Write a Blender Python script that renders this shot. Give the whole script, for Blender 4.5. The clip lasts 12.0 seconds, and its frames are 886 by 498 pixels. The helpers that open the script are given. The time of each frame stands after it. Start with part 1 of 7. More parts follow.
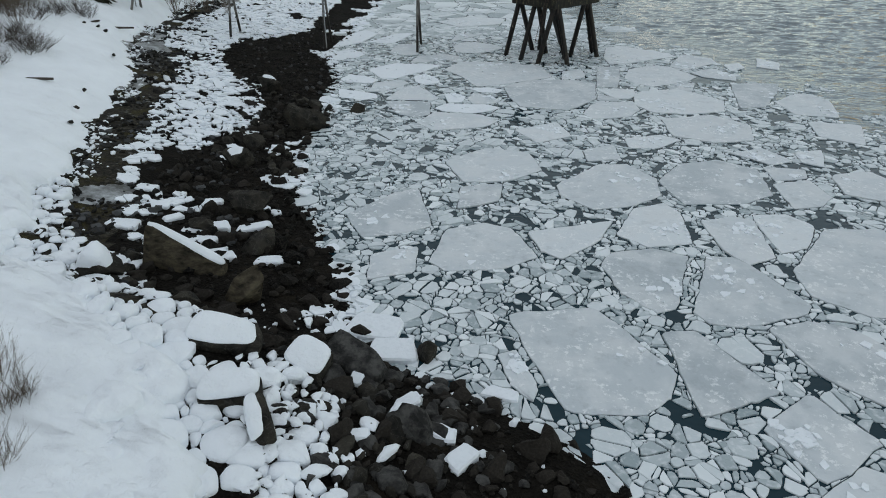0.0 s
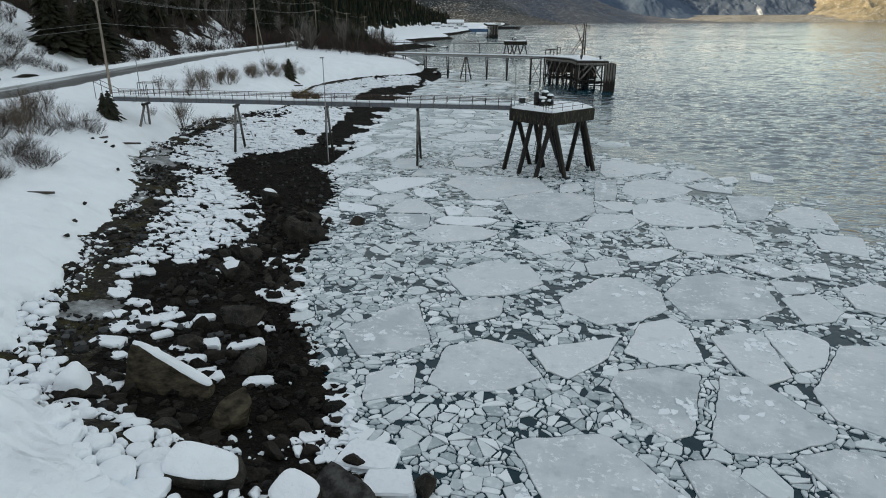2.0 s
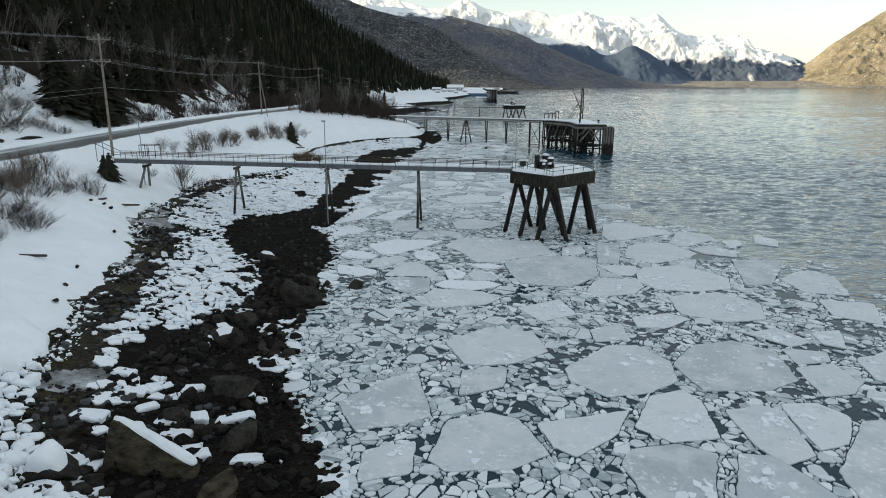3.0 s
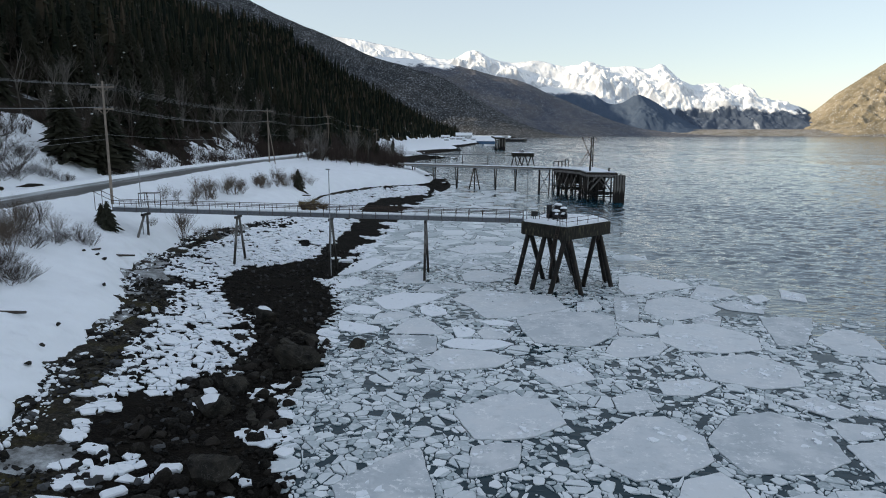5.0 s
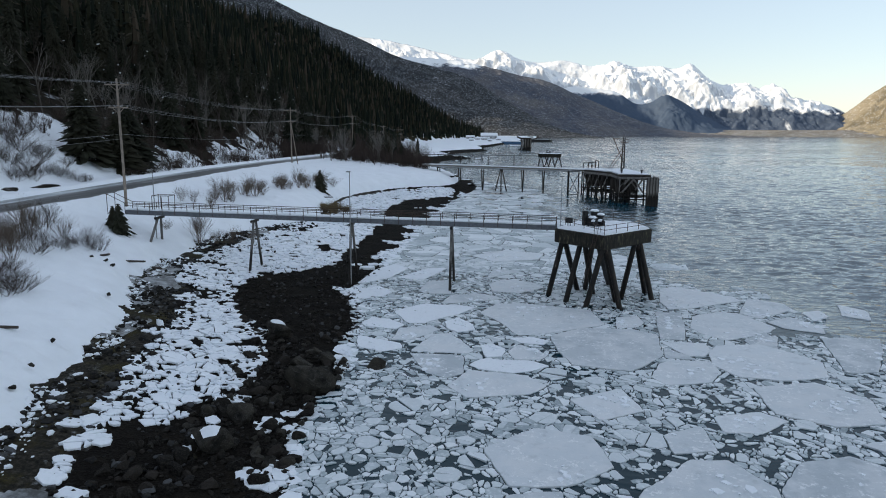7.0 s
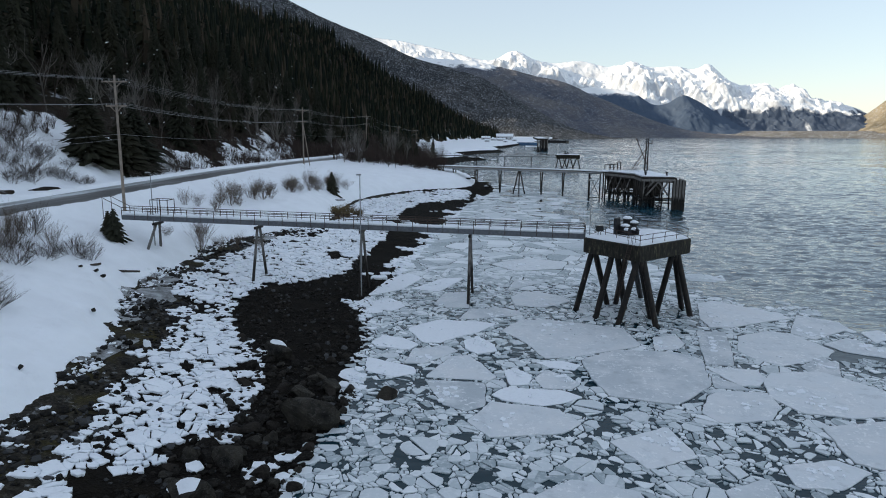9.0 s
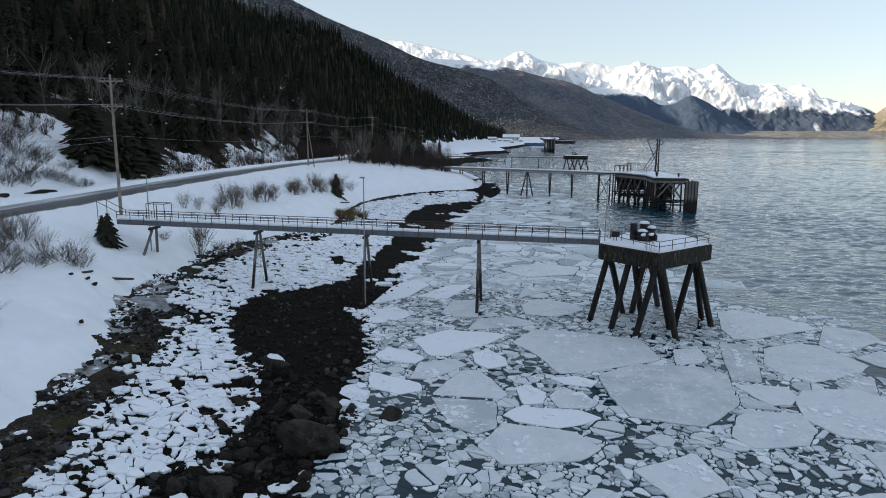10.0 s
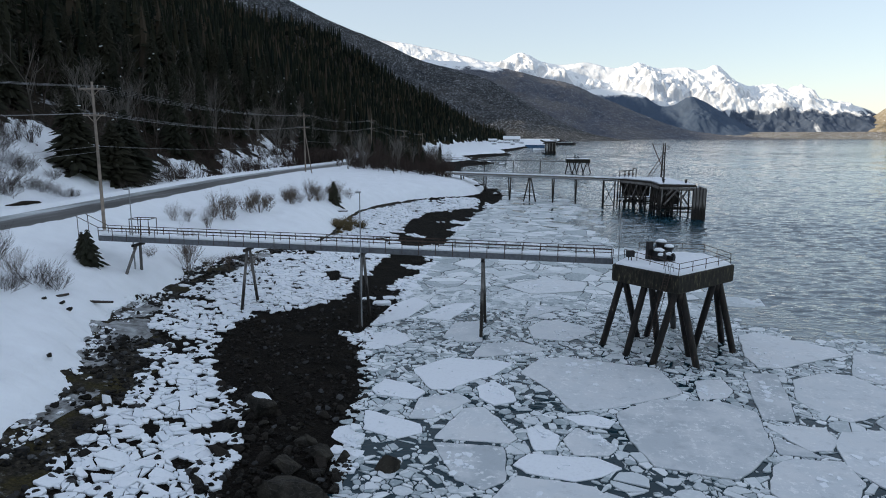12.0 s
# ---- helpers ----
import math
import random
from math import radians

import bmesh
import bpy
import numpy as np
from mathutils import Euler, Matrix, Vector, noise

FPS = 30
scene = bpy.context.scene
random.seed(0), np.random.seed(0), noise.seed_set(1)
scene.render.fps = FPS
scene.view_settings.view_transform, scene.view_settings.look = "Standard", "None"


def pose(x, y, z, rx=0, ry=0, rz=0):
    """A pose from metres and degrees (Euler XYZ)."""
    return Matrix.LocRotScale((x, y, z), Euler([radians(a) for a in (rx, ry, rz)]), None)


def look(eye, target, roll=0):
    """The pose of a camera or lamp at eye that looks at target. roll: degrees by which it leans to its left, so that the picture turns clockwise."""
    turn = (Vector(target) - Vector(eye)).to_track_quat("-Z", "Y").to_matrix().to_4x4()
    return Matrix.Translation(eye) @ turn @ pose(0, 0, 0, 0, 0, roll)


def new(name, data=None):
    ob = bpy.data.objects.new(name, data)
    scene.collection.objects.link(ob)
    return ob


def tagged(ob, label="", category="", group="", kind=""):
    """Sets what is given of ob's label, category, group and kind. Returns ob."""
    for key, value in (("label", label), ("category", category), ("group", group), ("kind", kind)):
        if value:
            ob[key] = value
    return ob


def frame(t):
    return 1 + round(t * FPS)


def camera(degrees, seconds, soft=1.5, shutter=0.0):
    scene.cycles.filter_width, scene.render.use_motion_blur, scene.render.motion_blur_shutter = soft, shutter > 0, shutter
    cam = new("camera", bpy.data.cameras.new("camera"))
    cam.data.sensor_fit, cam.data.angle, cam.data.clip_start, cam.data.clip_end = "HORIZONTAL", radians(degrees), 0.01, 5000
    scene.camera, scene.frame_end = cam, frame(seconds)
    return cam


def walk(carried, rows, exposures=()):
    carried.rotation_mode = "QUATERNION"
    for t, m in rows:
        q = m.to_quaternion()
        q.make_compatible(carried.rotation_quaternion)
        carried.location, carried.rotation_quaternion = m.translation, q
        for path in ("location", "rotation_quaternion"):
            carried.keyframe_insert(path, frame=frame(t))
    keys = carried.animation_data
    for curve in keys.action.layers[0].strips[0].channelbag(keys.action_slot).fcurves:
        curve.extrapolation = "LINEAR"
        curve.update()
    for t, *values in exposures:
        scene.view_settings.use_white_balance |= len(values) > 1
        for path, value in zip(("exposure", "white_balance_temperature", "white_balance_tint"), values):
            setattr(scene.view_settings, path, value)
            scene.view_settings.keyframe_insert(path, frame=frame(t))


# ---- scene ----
# ---- camera ----
cam = camera(68.7, 12.0, 1.0)
PATH = [
    (0, (0.176, 0.064, 21.408), (0.108, 1.809, 20.433), 0.2),
    (0.5, (0.208, 0.312, 21.376), (0.138, 2.094, 20.470), 0.2),
    (1, (0.176, 0.595, 21.376), (0.107, 2.410, 20.540), 0.2),
    (1.5, (0.136, 1.011, 21.352), (0.065, 2.860, 20.593), 0.2),
    (2, (0.080, 1.614, 21.312), (0.008, 3.495, 20.638), 0.2),
    (2.5, (0.003, 2.341, 21.296), (-0.070, 4.251, 20.708), 0.3),
    (3, (-0.080, 3.200, 21.312), (-0.154, 5.136, 20.813), 0.35),
    (5, (-0.208, 7.608, 21.264), (-0.310, 9.573, 20.903), 0.4),
    (5.5, (-0.368, 9.000, 21.272), (-0.473, 10.965, 20.911), 0.4),
    (6, (-0.544, 10.448, 21.280), (-0.662, 12.412, 20.919), 0.5),
    (6.5, (-0.760, 11.968, 21.264), (-0.908, 13.930, 20.903), 0.5),
    (7, (-0.968, 13.488, 21.240), (-1.143, 15.447, 20.879), 0.5),
    (9, (-2.000, 20.384, 21.088), (-2.220, 22.340, 20.729), 0.5),
    (9.5, (-2.288, 22.192, 21.096), (-2.515, 24.146, 20.737), 0.5),
    (10, (-2.560, 24.000, 21.088), (-2.799, 25.954, 20.731), 0.4),
    (10.5, (-2.816, 25.808, 21.104), (-3.058, 27.761, 20.748), 0.4),
    (11, (-3.040, 27.520, 21.256), (-3.283, 29.473, 20.900), 0.35),
    (11.5, (-3.232, 28.768, 21.632), (-3.474, 30.722, 21.278), 0.3),
    (12, (-3.360, 29.184, 22.176), (-3.600, 31.138, 21.823), 0.3),
]
EXPOSURES = [(0, 0.58, 7700, 6), (2, 0.58, 7700, 5), (3.2, 0.56, 7400, 5), (5, 0.35, 6800, 9), (9, 0.35, 6550, 9), (12, 0.35, 6550, 10)]
walk(cam, [(t, look(eye, target, roll)) for t, eye, target, roll in PATH], EXPOSURES)

# ---- sky and sun: a low sun stands behind the high slopes on the landward side ----
SUN_HEIGHT, SUN_BEARING = 16.0, 252.0
world = bpy.data.worlds.new("winter_sky")
scene.world = world
world.use_nodes = True
wn = world.node_tree
sky_node = wn.nodes.new("ShaderNodeTexSky")
sky_node.sky_type = "NISHITA"
sky_node.sun_disc = False
sky_node.sun_elevation, sky_node.sun_rotation = radians(SUN_HEIGHT), radians(SUN_BEARING)
sky_node.air_density, sky_node.dust_density, sky_node.ozone_density = 1.0, 0.3, 1.0
veil = wn.nodes.new("ShaderNodeMix")  # a thin even veil of high cloud
veil.data_type = "RGBA"
veil.inputs[0].default_value = 0.55
veil.inputs[7].default_value = (3.6, 4.0, 4.65, 1.0)
wn.links.new(sky_node.outputs["Color"], veil.inputs[6])
wn.links.new(veil.outputs[2], wn.nodes["Background"].inputs["Color"])
wn.nodes["Background"].inputs["Strength"].default_value = 0.15
sun_data = bpy.data.lights.new("sun", "SUN")
sun_data.energy, sun_data.angle, sun_data.color = 4.0, radians(0.5), (1.0, 0.86, 0.66)
sun = new("sun", sun_data)
a, e = radians(SUN_BEARING), radians(SUN_HEIGHT)
SUN_WAY = Vector((math.sin(a) * math.cos(e), math.cos(a) * math.cos(e), math.sin(e)))
sun.matrix_world = look(SUN_WAY * 200, (0, 0, 0))

# ---- materials ----
class Mat:
    """A node material with short ways to add noise, ramps, mixes and bump."""
    def __init__(self, name, rough=0.8, metal=0.0, ior=1.45, spec=0.5):
        self.m = bpy.data.materials.new(name)
        self.m.use_nodes = True
        self.t = self.m.node_tree
        self.b = self.t.nodes["Principled BSDF"]
        self.b.inputs["Roughness"].default_value = rough
        self.b.inputs["Metallic"].default_value = metal
        self.b.inputs["IOR"].default_value = ior
        self.b.inputs["Specular IOR Level"].default_value = spec
        self.co = self.t.nodes.new("ShaderNodeTexCoord").outputs["Object"]

    def put(self, value, socket):
        if hasattr(value, "is_output"):
            self.t.links.new(value, socket)
        elif isinstance(value, tuple) and len(value) == 3:
            socket.default_value = (*value, 1.0)
        else:
            socket.default_value = value

    def world_place(self):
        self.co = self.t.nodes.new("ShaderNodeNewGeometry").outputs["Position"]
        return self

    def stretch(self, sx, sy, sz, turn=0.0):
        n = self.t.nodes.new("ShaderNodeMapping")
        n.inputs["Scale"].default_value = (sx, sy, sz)
        n.inputs["Rotation"].default_value = (0, 0, radians(turn))
        self.put(self.co, n.inputs["Vector"])
        return n.outputs["Vector"]

    def noise(self, scale, detail=4.0, rough=0.55, at=None, distort=0.0):
        n = self.t.nodes.new("ShaderNodeTexNoise")
        n.inputs["Scale"].default_value, n.inputs["Detail"].default_value = scale, detail
        n.inputs["Roughness"].default_value, n.inputs["Distortion"].default_value = rough, distort
        self.put(at or self.co, n.inputs["Vector"])
        return n.outputs["Fac"]

    def cells(self, scale, at=None, feature="F1", out="Distance"):
        n = self.t.nodes.new("ShaderNodeTexVoronoi")
        n.feature = feature
        n.inputs["Scale"].default_value = scale
        self.put(at or self.co, n.inputs["Vector"])
        return n.outputs[out]

    def ramp(self, fac, *stops):
        n = self.t.nodes.new("ShaderNodeValToRGB")
        while len(n.color_ramp.elements) < len(stops):
            n.color_ramp.elements.new(0.5)
        for el, (at, c) in zip(n.color_ramp.elements, stops):
            el.position = at
            el.color = (c, c, c, 1) if isinstance(c, (int, float)) else (*c, 1)
        self.put(fac, n.inputs["Fac"])
        return n.outputs["Color"]

    def mix(self, fac, a, b, way="MIX"):
        n = self.t.nodes.new("ShaderNodeMix")
        n.data_type, n.blend_type = "RGBA", way
        self.put(fac, n.inputs[0])
        self.put(a, n.inputs[6])
        self.put(b, n.inputs[7])
        return n.outputs[2]

    def math(self, op, a, b=0.0):
        n = self.t.nodes.new("ShaderNodeMath")
        n.operation = op
        self.put(a, n.inputs[0])
        self.put(b, n.inputs[1])
        return n.outputs[0]

    def island(self):
        return self.t.nodes.new("ShaderNodeNewGeometry").outputs["Random Per Island"]

    def chance(self):
        return self.t.nodes.new("ShaderNodeObjectInfo").outputs["Random"]

    def up(self):
        n = self.t.nodes.new("ShaderNodeSeparateXYZ")
        self.put(self.t.nodes.new("ShaderNodeNewGeometry").outputs["Normal"], n.inputs[0])
        return n.outputs["Z"]

    def place(self, axis):
        n = self.t.nodes.new("ShaderNodeSeparateXYZ")
        self.put(self.t.nodes.new("ShaderNodeNewGeometry").outputs["Position"], n.inputs[0])
        return n.outputs[axis]

    def colour(self, c):
        self.put(c, self.b.inputs["Base Color"])
        return self

    def gloss(self, r):
        self.put(r, self.b.inputs["Roughness"])
        return self

    def bump(self, height, strength=0.4, depth=0.05):
        n = self.t.nodes.new("ShaderNodeBump")
        n.inputs["Strength"].default_value, n.inputs["Distance"].default_value = strength, depth
        self.put(height, n.inputs["Height"])
        self.put(n.outputs["Normal"], self.b.inputs["Normal"])
        return self


def snow_material(name, tint=(0.87, 0.908, 0.955)):
    k = Mat(name, rough=0.75).world_place()
    n1, n2 = k.noise(0.35, 5), k.noise(6, 4)
    k.colour(k.mix(k.ramp(n1, (0.3, 0.0), (0.7, 1.0)), tuple(v * 0.93 for v in tint), tint))
    crumbs = k.math("MULTIPLY", k.ramp(k.noise(1.6, 5, 0.7), (0.5, 0.0), (0.75, 1.0)), 0.5)
    dents = k.math("MULTIPLY", k.ramp(k.cells(0.75, k.stretch(1.0, 0.8, 1.0, 25)), (0.12, 0.0), (0.3, 1.0)), 0.55)
    drift = k.math("ADD", k.math("MULTIPLY", n1, 2.2), k.math("ADD", k.math("MULTIPLY", n2, 0.3), k.math("MULTIPLY", k.noise(1.0, 4, 0.6), 1.0)))
    return k.bump(k.math("ADD", k.math("ADD", crumbs, dents), drift), 0.55, 0.17)


SNOW = snow_material("snow").m

k = Mat("beach_shingle", rough=0.95, spec=0.08).world_place()
grit = k.cells(7.0, out="Color")
mud = k.ramp(k.noise(0.5, 6), (0.35, (0.004, 0.0035, 0.003)), (0.55, (0.009, 0.0075, 0.006)), (0.75, (0.02, 0.016, 0.011)))
k.colour(k.mix(k.math("MULTIPLY", k.noise(14, 3), 0.5), mud, k.ramp(grit, (0.2, (0.005, 0.0045, 0.004)), (0.9, (0.028, 0.025, 0.021)))))
k.bump(k.math("ADD", k.cells(7.0), k.noise(2, 4)), 0.8, 0.12)
SHINGLE = k.m

k = Mat("wrack_and_silt", rough=0.85, spec=0.12).world_place()
bed = k.ramp(k.noise(3, 6, 0.7), (0.35, (0.007, 0.006, 0.005)), (0.5, (0.022, 0.0195, 0.015)), (0.64, (0.055, 0.049, 0.038)), (0.8, (0.11, 0.1, 0.085)))
weed = k.ramp(k.noise(5, 5, 0.7), (0.35, (0.01, 0.009, 0.004)), (0.58, (0.05, 0.042, 0.014)), (0.76, (0.12, 0.1, 0.038)))
bed = k.mix(k.ramp(k.noise(0.3, 5, 0.65), (0.52, 0.0), (0.62, 0.8)), bed, weed)
k.colour(k.mix(k.ramp(k.noise(0.9, 7, 0.7), (0.58, 0.0), (0.68, 0.75)), bed, (0.3, 0.315, 0.325)))
k.bump(k.noise(8, 5), 0.8, 0.1)
SILT = k.m

k = Mat("dark_rock", rough=0.8, spec=0.08).world_place()
tone = k.ramp(k.island(), (0.0, (0.005, 0.005, 0.005)), (0.6, (0.011, 0.01, 0.009)), (1.0, (0.028, 0.024, 0.021)))
k.colour(k.mix(k.ramp(k.noise(9, 5), (0.45, 0.0), (0.75, 0.6)), tone, (0.05, 0.045, 0.037)))
k.bump(k.noise(7, 6), 0.7, 0.08)
COBBLE = k.m

k = Mat("grey_stones", rough=0.8, spec=0.1).world_place()
k.colour(k.mix(k.ramp(k.noise(8, 5), (0.45, 0.0), (0.7, 0.5)), k.ramp(k.island(), (0.0, (0.005, 0.005, 0.005)), (0.6, (0.018, 0.018, 0.019)), (1.0, (0.09, 0.094, 0.1))), (0.05, 0.042, 0.025)))
GREY_STONE = k.bump(k.noise(7, 5), 0.6, 0.06).m
k = Mat("boulder_rock", rough=0.75, spec=0.12).world_place()
n = k.noise(2.2, 7, 0.6)
rock_tone = k.mix(k.ramp(k.noise(0.9, 4), (0.4, 0.0), (0.65, 0.8)), k.ramp(n, (0.3, (0.006, 0.006, 0.0055)), (0.7, (0.028, 0.026, 0.023))), (0.05, 0.045, 0.036))
k.colour(k.mix(k.ramp(k.noise(1.1, 5, 0.6, None, 1.2), (0.485, 0.0), (0.5, 0.2), (0.515, 0.0)), rock_tone, (0.2, 0.19, 0.175)))
k.bump(k.math("ADD", n, k.math("MULTIPLY", k.noise(6, 5, 0.7), 0.3)), 0.8, 0.2)
BOULDER = k.m


def ice_material(name, low, high, cover):
    """Grey ice with frosted patches and small white rubble frozen in."""
    k = Mat(name, rough=0.45, spec=0.5).world_place()
    n1, n2 = k.noise(0.33, 6, 0.62), k.noise(2.6, 5, 0.7)
    shade = k.mix(k.chance(), low, high)
    veins = k.ramp(k.noise(0.9, 7, 0.72), (0.36, 1.0), (0.46, 0.0))
    shade = k.mix(k.math("MULTIPLY", veins, 0.35), shade, tuple(v * 0.72 for v in low))
    frost = k.ramp(n1, (cover - 0.06, 0.0), (cover + 0.06, 0.55), (cover + 0.22, 0.85))
    specks = k.math("MULTIPLY", k.ramp(n2, (0.54, 0.0), (0.61, 0.9)), k.ramp(k.noise(0.45, 4), (0.44, 0.0), (0.56, 1.0)))
    c = k.mix(frost, shade, (0.7, 0.72, 0.74))
    k.colour(k.mix(specks, c, (0.82, 0.84, 0.86)))
    k.gloss(k.ramp(n1, (0.3, 0.4), (0.7, 0.85)))
    return k.bump(k.math("ADD", k.noise(5, 4), k.math("MULTIPLY", specks, 0.5)), 0.35, 0.06).m


ICE = ice_material("grey_ice", (0.43, 0.475, 0.51), (0.68, 0.72, 0.755), 0.51)
k = Mat("brash", rough=0.5).world_place()
tone = k.ramp(k.island(), (0.0, (0.28, 0.34, 0.365)), (0.4, (0.52, 0.575, 0.605)), (1.0, (0.8, 0.84, 0.87)))
k.colour(k.mix(k.ramp(k.noise(3, 4), (0.5, 0.0), (0.7, 0.6)), tone, (0.78, 0.8, 0.83)))
k.bump(k.noise(7, 4), 0.4, 0.05)
BRASH = k.m
k = Mat("stranded_ice", rough=0.7).world_place()
tone = k.ramp(k.island(), (0.0, (0.74, 0.79, 0.85)), (1.0, (0.87, 0.9, 0.94)))
k.colour(k.mix(k.ramp(k.noise(4, 4), (0.3, 0.5), (0.5, 0.0)), tone, (0.68, 0.72, 0.77)))
k.bump(k.noise(5, 4), 0.4, 0.06)
STRANDED = k.m

def sea(name, tint, depth, ior, spec, rough):
    """Cold sea with sharp-crested short waves; wind gusts roughen it in long bands."""
    k = Mat(name, rough=rough[0], ior=ior, spec=spec).world_place()
    k.colour(tint)
    waves = k.math("ABSOLUTE", k.math("SUBTRACT", k.noise(0.5, 3, 0.5, k.stretch(0.6, 1.4, 1.0, 14), 0.5), 0.5))
    gusts = k.ramp(k.noise(0.02, 5, 0.6, k.stretch(0.4, 1.6, 1.0, 6), 0.4), (0.35, 0.0), (0.65, 1.0))
    down_bay = k.ramp(k.math("DIVIDE", k.place("Y"), 1000.0), (0.45, 0.0), (0.75, 1.0))  # the open bay lies in the wind
    k.gloss(k.math("ADD", k.math("MULTIPLY", down_bay, 0.06), k.math("ADD", rough[0], k.math("MULTIPLY", gusts, rough[1] - rough[0]))))
    chop = k.math("MULTIPLY", waves, -2.0)
    swell = k.math("MULTIPLY", k.noise(0.05, 3, 0.6, k.stretch(0.5, 1.5, 1.0, 8), 0.3), k.math("MULTIPLY", k.ramp(k.math("DIVIDE", k.place("Y"), 1000.0), (0.18, 0.0), (0.5, 1.0)), 2.0))
    return k.bump(k.math("ADD", chop, swell), 1.0, depth).m


WATER = sea("sea_water", (0.005, 0.045, 0.07), 0.17, 1.7, 0.9, (0.02, 0.05))
LEAD_WATER = sea("still_sea_water", (0.006, 0.028, 0.04), 0.04, 1.335, 0.32, (0.05, 0.06))

k = Mat("icy_road", rough=0.45, spec=0.5).world_place()
g = k.noise(0.5, 6, 0.6, k.stretch(1.0, 0.12, 1.0, 2))
k.colour(k.ramp(g, (0.35, (0.045, 0.045, 0.044)), (0.55, (0.09, 0.09, 0.088)), (0.78, (0.3, 0.31, 0.32))))
k.bump(k.noise(5, 4), 0.3, 0.03)
ROAD = k.m

k = Mat("hill_ground", rough=0.95, spec=0.1).world_place()
k.colour(k.mix(k.ramp(k.noise(0.16, 6, 0.65), (0.6, 0.0), (0.7, 0.6)), k.ramp(k.noise(0.8, 5), (0.3, (0.01, 0.009, 0.007)), (0.7, (0.035, 0.028, 0.02))), (0.55, 0.58, 0.63)))
k.bump(k.noise(0.7, 6), 0.8, 0.6)
HILL = k.m


def mountain_material(name, wood, bare, snow_from, snow_span, dust, grain=0.1, slides=0.72, far=1.0):
    """Wooded slopes that pass into open snow with height; dust: how much snow shows among the trees."""
    k = Mat(name, rough=0.95, spec=0.05).world_place()
    k.co = k.stretch(1 / far, 1 / far, 1 / far)
    snow_from, snow_span = snow_from * far, snow_span * far
    big, mid, fine = k.noise(0.005, 6, 0.6), k.noise(0.03, 5, 0.65), k.noise(grain, 3, 0.75)
    tone = k.mix(k.ramp(k.math("ADD", k.math("MULTIPLY", big, 0.6), k.math("MULTIPLY", mid, 0.4)), (0.4, 0.0), (0.62, 1.0)), wood, bare)
    flecks = k.math("MULTIPLY", k.ramp(fine, (0.7 - dust, 0.0), (0.82 - dust, 0.8)), k.ramp(mid, (0.35, 0.25), (0.65, 1.0)))
    forest = k.mix(flecks, tone, (0.62, 0.65, 0.7))
    slide = k.noise(0.012, 4, 0.6, k.stretch(1.0, 0.25, 0.25, 20))
    forest = k.mix(k.ramp(slide, (slides, 0.0), (slides + 0.05, 0.8)), forest, (0.8, 0.82, 0.85))
    high = k.math("DIVIDE", k.math("SUBTRACT", k.math("ADD", k.place("Z"), k.math("MULTIPLY", k.math("SUBTRACT", k.noise(0.008, 8, 0.65), 0.5), snow_span * 3.0)), snow_from), snow_span)
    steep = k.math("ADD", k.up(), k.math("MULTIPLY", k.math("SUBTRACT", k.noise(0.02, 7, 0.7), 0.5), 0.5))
    # steep faces get a pale grey-blue that paints in hazy shade
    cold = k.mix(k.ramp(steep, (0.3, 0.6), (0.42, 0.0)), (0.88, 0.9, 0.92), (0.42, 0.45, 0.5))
    k.colour(k.mix(k.ramp(high, (0.35, 0.0), (0.65, 1.0)), forest, cold))
    return k.m


FAR = 1.1  # scale of the far ranges
# bluish woods: haze and shade of the lower slopes, held in the colour
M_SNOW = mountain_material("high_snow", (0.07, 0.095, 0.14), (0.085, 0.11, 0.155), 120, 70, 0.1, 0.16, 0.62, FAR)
# blue of the distant haze is put into these wood colours
M_BLUE = mountain_material("hazy_blue_range", (0.07, 0.1, 0.15), (0.085, 0.115, 0.165), 215, 40, 0.06, 0.22, 0.88, FAR)
# paler and bluer than the near slope: distance haze in the base colour
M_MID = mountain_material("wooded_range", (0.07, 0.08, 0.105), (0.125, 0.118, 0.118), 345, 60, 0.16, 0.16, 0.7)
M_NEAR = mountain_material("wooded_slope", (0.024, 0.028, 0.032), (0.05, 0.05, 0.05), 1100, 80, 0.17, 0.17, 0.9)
M_FLATS = mountain_material("snowy_flats", (0.13, 0.115, 0.09), (0.24, 0.21, 0.165), 400, 50, 0.22, 0.12, 0.7)
# low sun's gold is painted into the colour, besides the real sun
M_GOLD = mountain_material("sun_tinted_range", (0.2, 0.17, 0.115), (0.33, 0.28, 0.2), 620, 90, 0.15, 0.12, 0.66, FAR)


def plain(name, c, rough=0.8, metal=0.0, vary=0.35, scale=3.0):
    k = Mat(name, rough=rough, metal=metal).world_place()
    k.colour(k.mix(k.ramp(k.noise(scale, 6, 0.6), (0.3, 0.0), (0.7, 1.0)), tuple(v * (1 - vary) for v in c), tuple(min(1, v * (1 + vary)) for v in c)))
    return k.bump(k.noise(scale * 4, 4), 0.3, 0.02).m


CONCRETE = Mat("weathered_concrete", rough=0.85).world_place()
k = CONCRETE
stain = k.noise(3.5, 6, 0.7, k.stretch(1.0, 1.0, 0.3))
k.colour(k.ramp(stain, (0.44, (0.008, 0.007, 0.005)), (0.56, (0.024, 0.021, 0.014)), (0.65, (0.09, 0.08, 0.045)), (0.74, (0.26, 0.235, 0.17))))
CONCRETE = k.bump(k.noise(9, 5), 0.6, 0.05).m
k = Mat("pile_steel", rough=0.55, metal=0.2).world_place()
n = k.noise(2.2, 6, 0.65, k.stretch(1.5, 1.5, 0.35))
